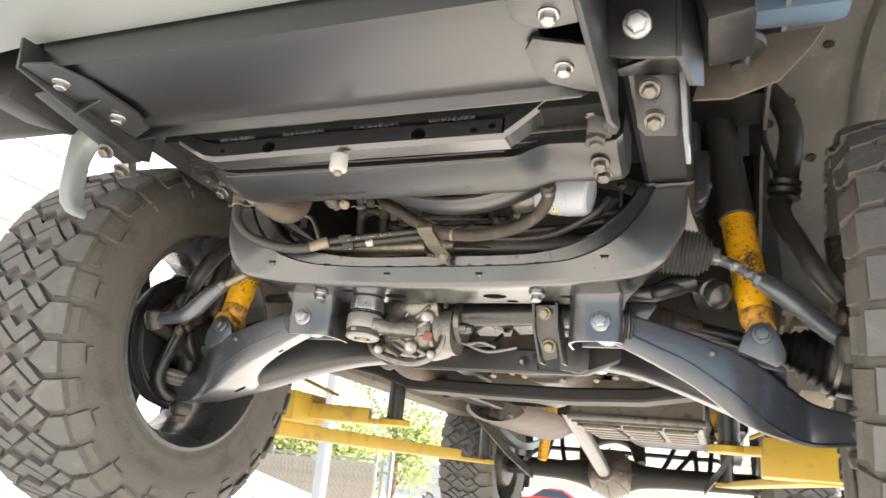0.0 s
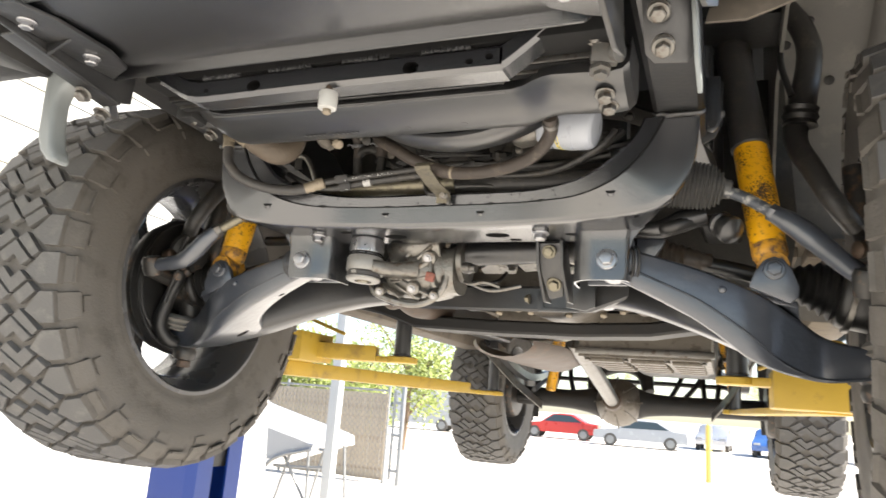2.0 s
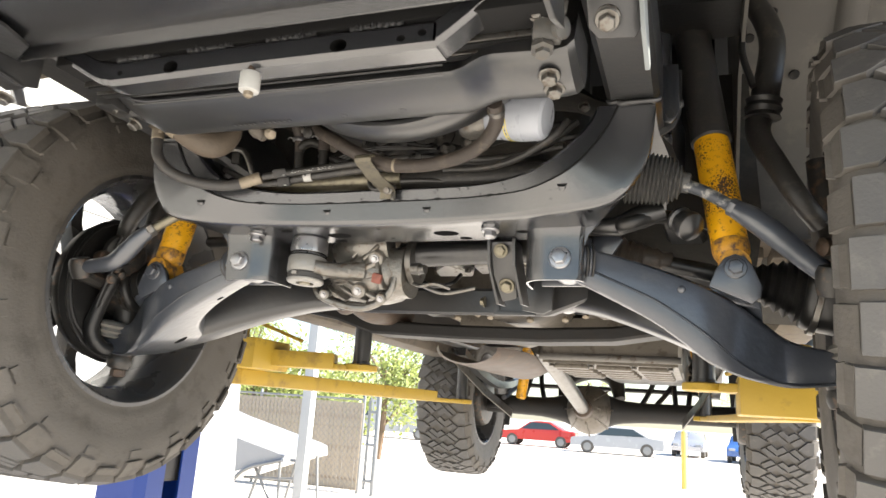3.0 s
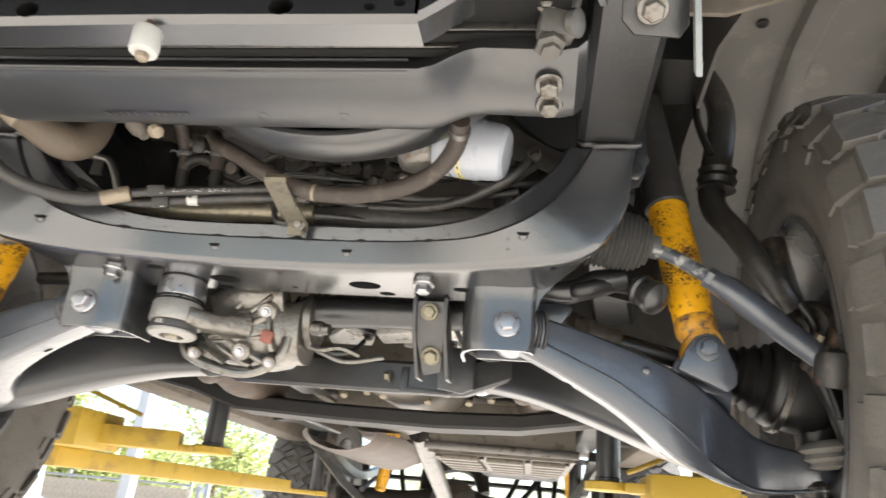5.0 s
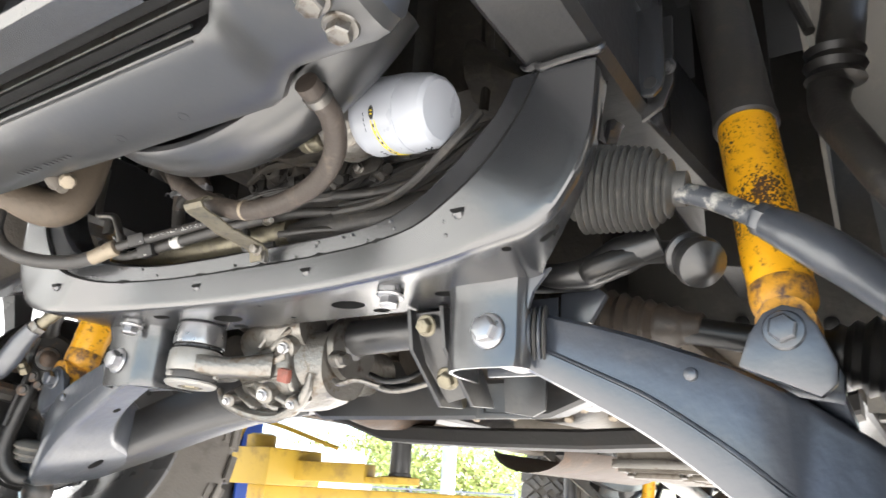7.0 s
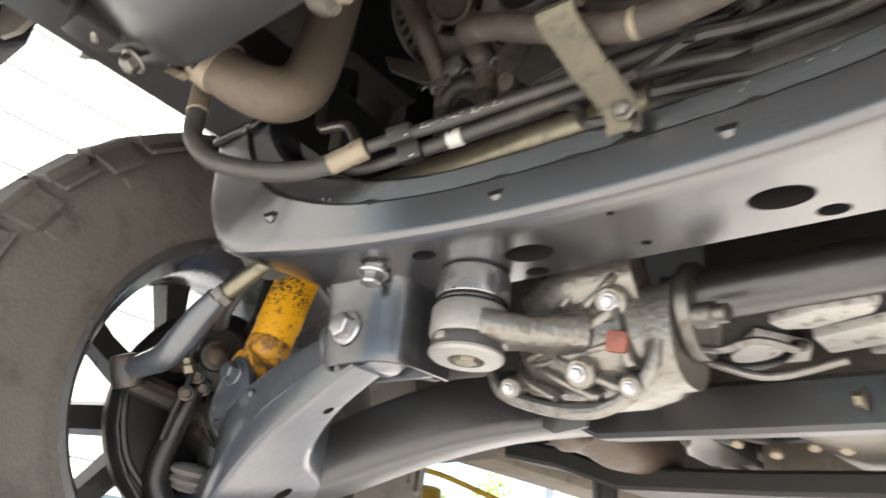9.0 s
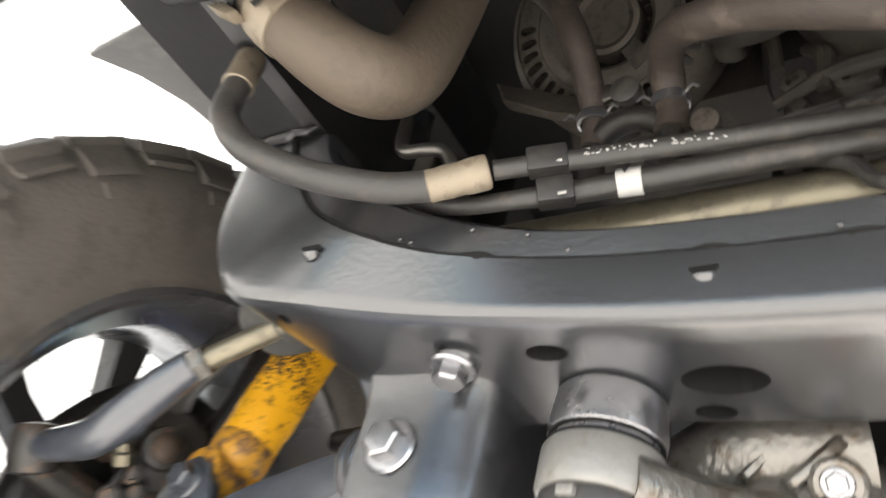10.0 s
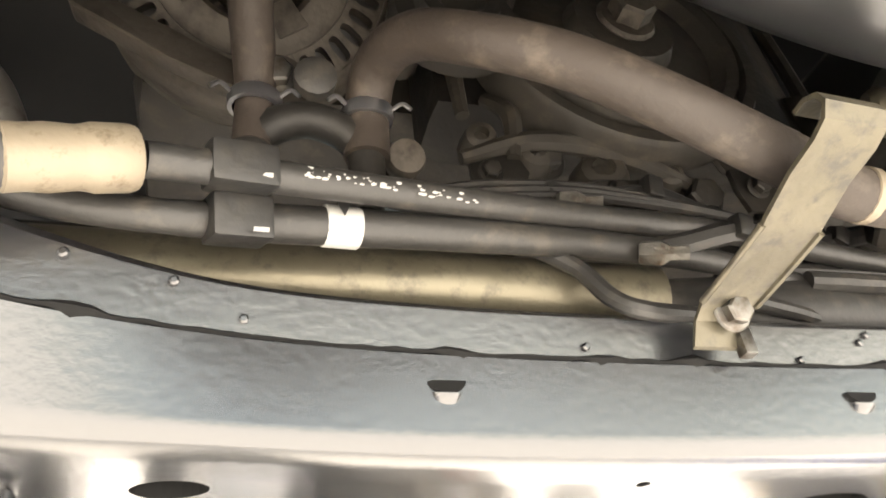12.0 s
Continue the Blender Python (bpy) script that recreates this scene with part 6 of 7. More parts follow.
for k in range(60):
    u = rng.random() ** 1.2
    c = V(-0.155, -0.0715, 1.987).lerp(V(-0.085, -0.0505, 2.0), u) + V(0, -0.0054 - rng.uniform(0, 0.0006), rng.uniform(-0.0035, 0.001))
    bmesh.ops.create_icosphere(bm, subdivisions=1, radius=rng.uniform(0.0003, 0.0011), matrix=Matrix.Translation(c) @ Matrix.Diagonal((1.6, 0.4, 0.8, 1)))
part("chipped_paint", bm, WHITE_MARK, pp, "pale chipped paint spots")
p2 = part("return_pipe", tube([V(-0.315, -0.046, 2.010), V(-0.275, -0.058, 1.990), V(-0.235, -0.066, 1.974), V(-0.20, -0.066, 1.971), V(-0.17, -0.056, 1.979), V(-0.139, -0.048, 1.986), V(-0.08, -0.038, 1.995), V(-0.01, -0.027, 2.003), V(0.06, -0.018, 2.004), V(0.16, -0.005, 1.99)], [0.0055, 0.0055, 0.0055, 0.0058, 0.0072, 0.0075, 0.0075, 0.007, 0.006, 0.006], None, 14), PIPE_DUST, car, "black return hose with white mark")
md = V(0.06, 0.010, 0.006).normalized()
part("white_band", lathe([(0.0078, 0), (0.0082, 0.0005), (0.0082, 0.0135), (0.0078, 0.014)], V(-0.146, -0.0492, 1.9853), md, None, 24), WHITE_MARK, p2, "white painted band")
part("band_notch", plate([V(-0.1425, -0.0578, 1.9915), V(-0.1355, -0.0566, 1.9925), V(-0.1388, -0.0580, 1.9835)], (0, -0.0007, -0.0003)), BLACK_MARK_AND_SHADE, p2, "dark arrow mark")
clip = part("pipe_clip", box((-0.176, -0.078, 1.984), (0.023, 0.014, 0.015), None, Euler((0.3, -0.2, 0.3)).to_matrix(), 0.002), PLASTIC, pp, "black plastic pipe clip")
part("pipe_clip", box((-0.176, -0.063, 1.974), (0.021, 0.015, 0.016), None, Euler((0.3, -0.2, 0.3)).to_matrix(), 0.002), PLASTIC, p2, "black plastic pipe clip")
for z, y in ((1.9795, -0.081), (1.9655, -0.070)):
    part("clip_edge", box((-0.168, y, z), (0.005, 0.001, 0.0012)), WHITE_MARK, pp)

# brown coolant hose that arcs over and down to the tank
bh = part("coolant_hose", tube([V(-0.124, -0.030, 2.040), V(-0.124, -0.035, 2.064), V(-0.122, -0.054, 2.076), V(-0.112, -0.078, 2.067), V(-0.092, -0.098, 2.044), V(-0.060, -0.108, 2.025), V(-0.025, -0.112, 2.003), V(0.012, -0.110, 1.986), V(0.050, -0.104, 1.976), V(0.107, -0.108, 1.973), V(0.165, -0.120, 1.979), V(0.208, -0.145, 1.990), V(0.233, -0.180, 2.004), V(0.241, -0.222, 2.012)], [0.0106] * 14, None, 16), BROWN_HOSE, car, "dusty brown coolant hose")
part("tan_band", lathe([(0.0105, 0), (0.0111, 0.0005), (0.0111, 0.004), (0.0105, 0.0045)], V(0.048, -0.1043, 1.9765), (1, 0.0, -0.15), None, 20), TAN_SLEEVE, bh)
part("hose_clamp", lathe([(0.0104, 0), (0.0124, 0.001), (0.0124, 0.009), (0.0104, 0.010)], V(0.238, -0.20, 2.008), (0.1, -0.6, 0.12), None, 20), STEEL, bh, "steel spring clamp")
part("second_hose", tube([V(-0.174, -0.030, 2.040), V(-0.174, -0.034, 2.065), V(-0.177, -0.048, 2.090), V(-0.183, -0.066, 2.118), V(-0.198, -0.072, 2.155), V(-0.225, -0.07, 2.20)], [0.0085, 0.009, 0.0098, 0.0105, 0.0105, 0.011], None, 14), BROWN_HOSE, bh, "brown branch hose")
for c, d in ((V(-0.174, -0.034, 2.063), V(0, -0.2, 1)), (V(-0.124, -0.035, 2.062), V(0, -0.25, 1))):
    part("spring_clip", lathe([(0.0098, -0.0034), (0.0118, -0.0032), (0.0122, 0.0), (0.0118, 0.0032), (0.0098, 0.0034)], c, d, None, 20, False), ZINC, bh, "bright wire spring clip")
    for sx in (-1, 1):
        part("clip_tail", tube([c + V(sx * 0.010, -0.005, 0), c + V(sx * 0.015, -0.008, 0.002), c + V(sx * 0.019, -0.008, -0.001)], 0.0011, None, 6), ZINC, bh)
part("manifold", tube([V(-0.174, -0.026, 2.01), V(-0.173, -0.030, 2.045), V(-0.150, -0.034, 2.056), V(-0.126, -0.030, 2.045), V(-0.125, -0.026, 2.01)], 0.0085, None, 12), DARK, bh, "black pipe junction")
part("knob", lathe([(0.006, 0), (0.0095, 0.002), (0.0095, 0.009), (0.004, 0.011)], (-0.149, -0.042, 2.070), (0, -1, -0.3), None, 14), PIPE_DUST, bh)

# hose clamp strap bolted to the crossmember
STRAP = material("dusty yellow zinc strap", (0.115, 0.103, 0.074), 0.42, 0.5, 0.25, 45, 0.25, 160, (0.075, 0.069, 0.058), 0.4)
st = part("hose_strap", strip([(V(x, y, z), V(1, 0.06, 0.03), V(0, ny, nz)) for x, y, z, ny, nz in (
    (0.0135, -0.044, 1.942, -1, 0.2), (0.0150, -0.048, 1.952, -0.9, -0.4), (0.0150, -0.056, 1.9565, -0.15, -1), (0.0148, -0.080, 1.9590, -0.08, -1), (0.0138, -0.100, 1.9608, -0.12, -1), (0.0134, -0.103, 1.9617, -0.3, -0.95), (0.0128, -0.120, 1.9668, -0.28, -0.96),
    (0.0125, -0.134, 1.9690, -0.35, -0.93), (0.0124, -0.1405, 1.9715, -0.75, -0.65), (0.0124, -0.1435, 1.9760, -1, 0.0), (0.0127, -0.1420, 1.9805, -0.75, 0.65), (0.0132, -0.1370, 1.9835, -0.2, 1), (0.0140, -0.1310, 1.9835, 0.2, 1))], 0.0262, 0.0020), STRAP, car, "bent yellow-zinc hose strap")
for e in (-1, 1):
    part("rolled_edge", tube([V(0.0150 + e * 0.0131, -0.056 + e * 0.0008, 1.9557), V(0.0148 + e * 0.0131, -0.080 + e * 0.0008, 1.9582), V(0.0138 + e * 0.0131, -0.100 + e * 0.0008, 1.9600)], 0.0014, None, 8), STRAP, st)
bolt((0.017, -0.053, 1.954), (0, -1, -0.3), 0.006, st, STEEL)
part("strap_foot", box((0.024, -0.046, 1.945), (0.006, 0.006, 0.014), None, None, 0.001), STEEL, st)

# small pipes behind, and dusty fittings
sp = part("transfer_pipe", tube([V(-0.318, -0.060, 2.12), V(-0.314, -0.062, 2.07), V(-0.305, -0.064, 2.045), V(-0.285, -0.064, 2.040), V(-0.268, -0.062, 2.035), V(-0.255, -0.060, 2.015), V(-0.245, -0.055, 1.985)], 0.0052, None, 12), STEEL, car, "thin dusty metal pipe")
part("clamp_tab", box((-0.285, -0.058, 2.030), (0.016, 0.008, 0.03), None, None, 0.002), DARK, sp)
for k, pts in enumerate(([V(0.10, -0.02, 1.996), V(0.17, -0.03, 1.992), V(0.23, -0.05, 1.996), V(0.29, -0.07, 2.02), V(0.31, -0.06, 2.05)], [V(0.10, -0.01, 2.008), V(0.20, -0.02, 2.006), V(0.27, -0.04, 2.018), V(0.32, -0.03, 2.06)], [V(0.03, -0.035, 1.975), V(0.08, -0.02, 1.978), V(0.15, -0.005, 1.976), V(0.24, -0.005, 1.98)], [V(-0.11, -0.014, 2.012), V(-0.060, -0.021, 2.006), V(-0.034, -0.028, 1.990), V(-0.024, -0.036, 1.969), V(-0.012, -0.040, 1.961), V(0.02, -0.03, 1.966)])):
    part("steering_line", tube(pts, 0.0055 if k < 2 else 0.0042, None, 10), PIPE_DUST, car, "thin black steering line")
for x, y, z, sx in ((0.0, -0.03, 1.998, 0.012), (0.10, -0.03, 2.03, 0.02), (-0.03, -0.02, 2.03, 0.018), (0.16, -0.02, 2.035, 0.022)):
    part("plug_fitting", lathe([(0.4 * sx, 0), (0.5 * sx, 0.002), (0.5 * sx, 0.01), (0.3 * sx, 0.014), (0.3 * sx, 0.022)], (x, y, z), (0.8, -0.4, -0.2), None, 6), ALU if sx < 0.02 else DARK, car, "dusty threaded fitting")
mount = part("engine_mount", loft([[V(x, 0.075 + w * math.cos(a), z + h * math.sin(a)) for a in (2 * math.pi * k / 12 for k in range(12))] for x, z, w, h in ((0.235, 2.185, 0.055, 0.050), (0.268, 2.170, 0.046, 0.036), (0.300, 2.150, 0.036, 0.022), (0.335, 2.128, 0.036, 0.014), (0.385, 2.105, 0.040, 0.012))]), GRIME, eng, "dusty cast engine mount", 40)
bolt((0.318, 0.052, 2.124), (0.1, -0.5, -1), 0.008, mount, STEEL)
for y in (0.045, 0.105):
    part("casting_rib", tube([V(0.252, y, 2.120), V(0.256, y, 2.17), V(0.256, y, 2.25), V(0.252, y, 2.32)], 0.006, None, 8), GRIME, eng)
part("core_plug", lathe([(0.004, 0), (0.0085, 0.0005), (0.0095, 0.003), (0.0085, 0.012)], (-0.105, -0.030, 2.045), (0, 1, 0.35), None, 18), ALT, eng, "round dusty core plug")
for dz, r in ((0.0, 0.0028), (0.007, 0.0022), (-0.006, 0.0024)):
    part("loom", tube([V(-0.105, -0.018, 2.020 + dz), V(-0.080, -0.021, 2.031 + dz * 0.8), V(-0.050, -0.022, 2.037 + dz * 0.6), V(-0.012, -0.022, 2.040 + dz * 0.5), V(0.034, -0.020, 2.039 + dz * 0.3), V(0.085, -0.016, 2.036)], r, None, 8), PIPE_DUST, eng, "thin dusty wiring loom")
rng = random.Random(77)
for x, z, r in ((-0.094, 2.150, 0.009), (-0.080, 2.196, 0.008), (-0.100, 2.215, 0.011), (-0.062, 2.175, 0.007), (-0.058, 2.085, 0.008), (-0.028, 2.078, 0.010), (0.010, 2.070, 0.012), (0.052, 2.072, 0.008)):
    part("casting_boss", lathe([(r * 1.5, -0.016), (r * 1.2, -0.004), (r, 0.0), (r * 0.55, 0.0015), (r * 0.5, -0.004)], (x, -0.010, z), (rng.uniform(-0.3, 0.3), -1, rng.uniform(-0.6, 0.0)), None, 14), GRIME, eng)
for pts in ([V(-0.120, -0.004, 2.20), V(-0.090, -0.012, 2.185), V(-0.072, -0.012, 2.15), V(-0.066, -0.008, 2.10)], [V(-0.070, -0.006, 2.07), V(-0.030, -0.012, 2.082), V(0.020, -0.012, 2.080), V(0.070, -0.006, 2.066)], [V(-0.050, -0.004, 2.12), V(-0.040, -0.012, 2.10), V(-0.042, -0.010, 2.07)]):
    part("casting_rib", tube(pts, [0.004] + [0.006] * (len(pts) - 2) + [0.004], None, 8), GRIME, eng)
# small ring gear like tensioner between tank and hose
part("tensioner", lathe([(0.01, 0.0), (0.014, -0.003), (0.022, -0.003), (0.024, 0.004), (0.034, 0.005), (0.036, 0.008), (0.036, 0.02), (0.01, 0.022)], (-0.075, -0.05, 2.14), (0, 1, 0), None, 24), DARK, car, "dark belt tensioner")

# ---- under floor, gearbox, exhaust, rear axle ----
floor = part("floor_pan", box((0, 1.95, 2.02), (1.30, 2.9, 0.05), None, None, 0.01), TAN_FLOOR, car, "dusty tan underbody floor")
for x in (-0.66, -0.61, -0.42, -0.36, -0.30, -0.24, 0.30, 0.36, 0.42, 0.61, 0.66):
    part("floor_rib", box((x, 1.4, 1.985), (0.035, 1.7, 0.03), None, None, 0.008), TAN_FLOOR, floor)
for s in (-1, 1):
    part("sill", box((s * 0.745, 1.5, 1.955), (0.12, 1.75, 0.16), None, None, 0.02), TAN_FLOOR, floor)
    for y in (0.75, 1.35, 1.9):
        part("body_outrigger", box((s * 0.62, y, 1.945), (0.16, 0.06, 0.07), None, None, 0.01), BLACK_PAINT, floor)
body = part("body_shell", box((0, 1.45, 2.80), (1.72, 4.2, 0.50), None, None, 0.08), BODY_DARK, car, "dark closed vehicle body")
part("fascia", loft([[V(x, -0.86 + c, 2.27), V(x, -0.84 + c, 2.27), V(x, -0.62 + c * 0.5, 2.62), V(x, -0.68 + c * 0.5, 2.64)] for x, c in ((-0.90, 0.22), (-0.6, 0.05), (0, 0), (0.6, 0.05), (0.90, 0.22))]), BODY_BLUE, body, "blue-grey painted fascia")
for s in (-1, 1):
    part("wing", plate([V(s * 0.93, y, z) for y, z in ((-0.62, 2.28), (-0.40, 2.28), (-0.30, 2.42), (-0.12, 2.52), (0.145, 2.56), (0.42, 2.50), (0.60, 2.36), (0.70, 2.05), (0.90, 1.95), (3.2, 1.98), (3.4, 2.65), (-0.60, 2.65))], (s * 0.012, 0, 0), None, 0.002), BODY_BLUE, body, "blue-grey painted side panel")
part("cabin", box((0, 1.9, 3.15), (1.5, 2.6, 0.6), None, None, 0.15), BODY_DARK, body)
# wheel arch liners
for s in (-1, 1):
    rows = []
    for k in range(15):
        a0 = 60 if s < 0 else 36
        a = radians(a0 + (185 - a0) * k / 14)
        y, z = 0.145 - 0.52 * math.cos(a), 1.90 + 0.58 * math.sin(a)
        rows.append([V(s * 0.57, y, z), V(s * 0.94, y, z - 0.02), V(s * 0.94, y, z), V(s * 0.57, y, z + 0.012)])
    lin = part("wheel_arch_liner", loft(rows), GUARD, car, "dusty grey wheel arch liner", 50)
    lip = []
    for k in range(15):
        a0 = 60 if s < 0 else 10
        a = radians(a0 + (180 - a0) * k / 14)
        y, z = 0.145 - 0.52 * math.cos(a), 1.90 + 0.58 * math.sin(a)
        y2, z2 = 0.145 - 0.47 * math.cos(a), 1.88 + 0.49 * math.sin(a)
        lip.append([V(s * 0.935, y, z + 0.02), V(s * 0.955, y2, z2), V(s * 0.967, y2, z2), V(s * 0.955, y, z + 0.03)])
    if s > 0:
        part("fender_lip", loft(lip), GUARD, lin, "", 50)
    fold = []
    for k in range(15):
        a0 = 60 if s < 0 else 36
        a = radians(a0 + (185 - a0) * k / 14)
        y, z = 0.145 - 0.515 * math.cos(a), 1.90 + 0.572 * math.sin(a)
        fold.append([V(s * 0.755, y, z - 0.002), V(s * 0.765, y, z - 0.016), V(s * 0.800, y, z - 0.018), V(s * 0.812, y, z - 0.004)])
    part("liner_fold", loft(fold), GUARD, lin, "", 50)
    for deg, x in ((80, 0.63), (95, 0.70), (112, 0.64), (128, 0.69), (118, 0.60)):
        a = radians(deg)
        c = V(s * x, 0.145 - 0.515 * math.cos(a), 1.90 + 0.572 * math.sin(a) - 0.004)
        part("push_clip", lathe([(0.011, 0), (0.010, 0.003), (0.004, 0.005)], c, (0, math.cos(a), -math.sin(a)), None, 14), PLASTIC, lin)
    part("inner_guard", plate([V(s * 0.575, -0.34, 2.20), V(s * 0.575, -0.30, 2.60), V(s * 0.575, 0.60, 2.60), V(s * 0.575, 0.66, 1.95), V(s * 0.575, 0.5, 2.02), V(s * 0.575, 0.36, 2.16), V(s * 0.575, 0.25, 2.25), V(s * 0.575, 0.0, 2.27), V(s * 0.575, -0.16, 2.22)], (s * -0.006, 0, 0)), GUARD, lin)
    part("front_apron", plate([V(s * x, -0.30, z) for x, z in ((0.452, 2.088), (0.50, 2.086), (0.559, 2.106), (0.598, 2.150), (0.616, 2.180), (0.56, 2.178), (0.507, 2.172), (0.47, 2.150))], (0, 0.006, 0), None, 0.001), APRON, lin, "dusty brown front apron")
    part("lamp_back", box((s * 0.585, -0.30, 2.235), (0.13, 0.05, 0.08), None, None, 0.02), BODY_BLUE, lin, "blue-grey painted lamp panel")

part("gearbox_crossmember", loft([[V(x, 0.68, z + 0.036), V(x, 0.675, z + 0.030), V(x, 0.675, z + 0.006), V(x, 0.68, z), V(x, 0.79, z + 0.002), V(x, 0.795, z + 0.03), V(x, 0.79, z + 0.036)] for x, z in ((-0.56, 1.855), (-0.45, 1.835), (-0.34, 1.800), (-0.1, 1.792), (0.12, 1.790), (0.3, 1.797), (0.44, 1.820), (0.56, 1.85))]), UNDERCOAT, car, "black gearbox crossmember", 25)
gb = part("gearbox", loft([[V(cx + w * math.cos(a), y, 1.96 + h * math.sin(a)) for a in (2 * math.pi * k / 18 for k in range(18))] for y, w, h, cx in ((0.42, 0.16, 0.13, 0.03), (0.65, 0.14, 0.12, 0.04), (1.0, 0.12, 0.11, 0.05), (1.35, 0.10, 0.09, 0.04))]), GEAR, car, "dirty aluminium gearbox and transfer case")
part("sump", loft([[V(x, y, z) for x, y in ((0.06, 1.02), (0.44, 1.02), (0.44, 1.60), (0.06, 1.60))] for z in (1.768, 1.776, 1.90)]), GEAR, gb, "pale ribbed gearbox guard")
for k in range(5):
    for x, w in ((0.135, 0.11), (0.26, 0.10), (0.375, 0.09)):
        part("guard_rib", box((x, 1.06 + k * 0.10 + 0.02 * (w < 0.105), 1.763), (w, 0.04, 0.016), None, None, 0.006), GEAR, gb)
for x in (0.085, 0.20, 0.32, 0.42):
    bolt((x, 1.035, 1.767), (0, -0.2, -1), 0.008, gb, STEEL)
part("guard_lip", box((0.25, 1.012, 1.785), (0.40, 0.012, 0.02), None, None, 0.004), STEEL, gb)
part("transfer_case", box((-0.10, 1.15, 1.90), (0.22, 0.28, 0.14), None, None, 0.04), GEAR, gb)
for k in range(9):
    bolt((-0.12 + k * 0.045, 0.60 + 0.02 * (k % 3), 1.855 - 0.012 * (k % 2)), (0, -0.5, -1), 0.009, gb, TAN_SLEEVE, "", False)
ex = part("exhaust", tube([V(0.33, 0.32, 1.88), V(0.345, 0.45, 1.86), V(0.34, 0.62, 1.87), V(0.33, 0.9, 1.90), V(0.28, 1.3, 1.90)], [0.038, 0.045, 0.035, 0.028, 0.028], None, 18), RUST, car, "rusty exhaust pipe with catalyst")
part("catalyst", tube([V(-0.31, 0.50, 1.87), V(-0.30, 0.60, 1.86), V(-0.28, 0.75, 1.865)], [0.036, 0.044, 0.036], None, 18), RUST, ex)
part("heat_shield", loft([[V(-0.20 + w * math.cos(a), y, 1.815 + 0.055 * math.sin(a)) for a in (math.pi + math.pi * k / 10 for k in range(11))] for y, w in ((1.1, 0.1), (1.25, 0.16), (1.75, 0.16), (1.9, 0.1))], None, False, False), RUST, ex, "rust-tinted curved heat shield", 60)
for s in (-1, 1):
    part("tailpipe_heat", tube([V(s * 0.30, 0.40, 1.86), V(s * 0.31, 0.46, 1.84), V(s * 0.31, 0.52, 1.87)], 0.022, None, 14), RUST, ex)
ds = part("propeller_shaft", tube([V(-0.02, 1.35, 1.850), V(-0.03, 1.95, 1.755), V(-0.045, 2.52, 1.668)], 0.033, None, 20, 3), STEEL, car, "pale steel propeller shaft")
part("yoke", lathe([(0.03, 0), (0.045, 0.01), (0.048, 0.05), (0.036, 0.09)], (-0.045, 2.50, 1.671), (0, 1, -0.16), None, 16), RUST, ds)
ra = part("rear_axle", tube([V(-0.72, 2.80, RZ - 0.02), V(-0.25, 2.80, RZ - 0.03), V(-0.12, 2.80, RZ - 0.03), V(0.05, 2.80, RZ - 0.03), V(0.18, 2.80, RZ - 0.03), V(0.75, 2.80, RZ - 0.02)], [0.05, 0.05, 0.085, 0.10, 0.07, 0.05, 0.05], None, 20), UNDERCOAT, car, "black rear axle housing")
part("diff_nose", lathe([(0.04, -0.02), (0.06, 0.0), (0.10, 0.08), (0.125, 0.16), (0.125, 0.2)], (-0.045, 2.60, 1.665), (0, 1, 0), None, 20), GEAR, ra, "ribbed rear differential nose")
for k in range(8):
    a = 2 * math.pi * k / 8
    u = V(math.cos(a), 0, math.sin(a))
    part("nose_rib", plate([V(-0.045, 2.60, 1.665) + u * 0.055, V(-0.045, 2.75, 1.665) + u * 0.12, V(-0.045, 2.75, 1.665) + u * 0.135, V(-0.045, 2.61, 1.665) + u * 0.075], u.cross(V(0, 1, 0)) * 0.008), GEAR, ra)
for s in (-1, 1):
    xo = s * 0.02 + 0.03
    part("leaf_spring", tube([V(s * 0.55 + 0.02, 2.05, 1.88), V(s * 0.55 + 0.02, 2.40, 1.80), V(s * 0.55 + 0.02, 2.80, 1.77), V(s * 0.55 + 0.02, 3.3, 1.84), V(s * 0.55 + 0.02, 3.55, 1.95)], 0.026, None, 4), BLACK_PAINT, ra, "black leaf spring pack")
    part("rear_damper", lathe([(0.02, 0), (0.028, 0.01), (0.028, 0.24), (0.034, 0.25), (0.034, 0.48), (0.01, 0.5)], (s * 0.42 + (0.02 if s < 0 else 0.11), 2.70, 1.70), (s * -0.15, -0.05, 1), None, 18), YELLOW, ra, "yellow rear damper")
    part("spring_plate", box((s * 0.55 + 0.02, 2.80, 1.655), (0.12, 0.16, 0.02), None, None, 0.004), BLACK_PAINT, ra)
    part("drum", lathe([(0.05, -0.06), (0.14, -0.05), (0.15, -0.03), (0.15, 0.03), (0.14, 0.04)], (s * 0.69 + 0.03, 2.80, RZ), (s, 0, 0), None, 32), DISC, ra)
    part("axle_stay", strip([(V(s * 0.60, 2.06, 1.88), V(0, 0.3, 1), V(s, 0, 0)), (V(s * 0.50, 2.35, 1.72), V(0, 0.3, 1), V(s, 0, 0)), (V(s * 0.42, 2.60, 1.62), V(0, 0.3, 1), V(s, 0, 0))], 0.04, 0.006), STEEL, ra, "flat grey stay")
    part("mud_flap", plate([V(s * 0.62 + 0.03, 3.30, 1.95), V(s * 0.88 + 0.03, 3.30, 1.95), V(s * 0.88 + 0.03, 3.32, 1.55), V(s * 0.64 + 0.03, 3.32, 1.55)], (0, 0.006, 0)), PLASTIC, body, "black mud flap")
part("fuel_tank", box((0.28, 2.05, 1.89), (0.34, 0.75, 0.20), None, None, 0.04), PLASTIC, car, "black plastic fuel tank")
rng = random.Random(21)
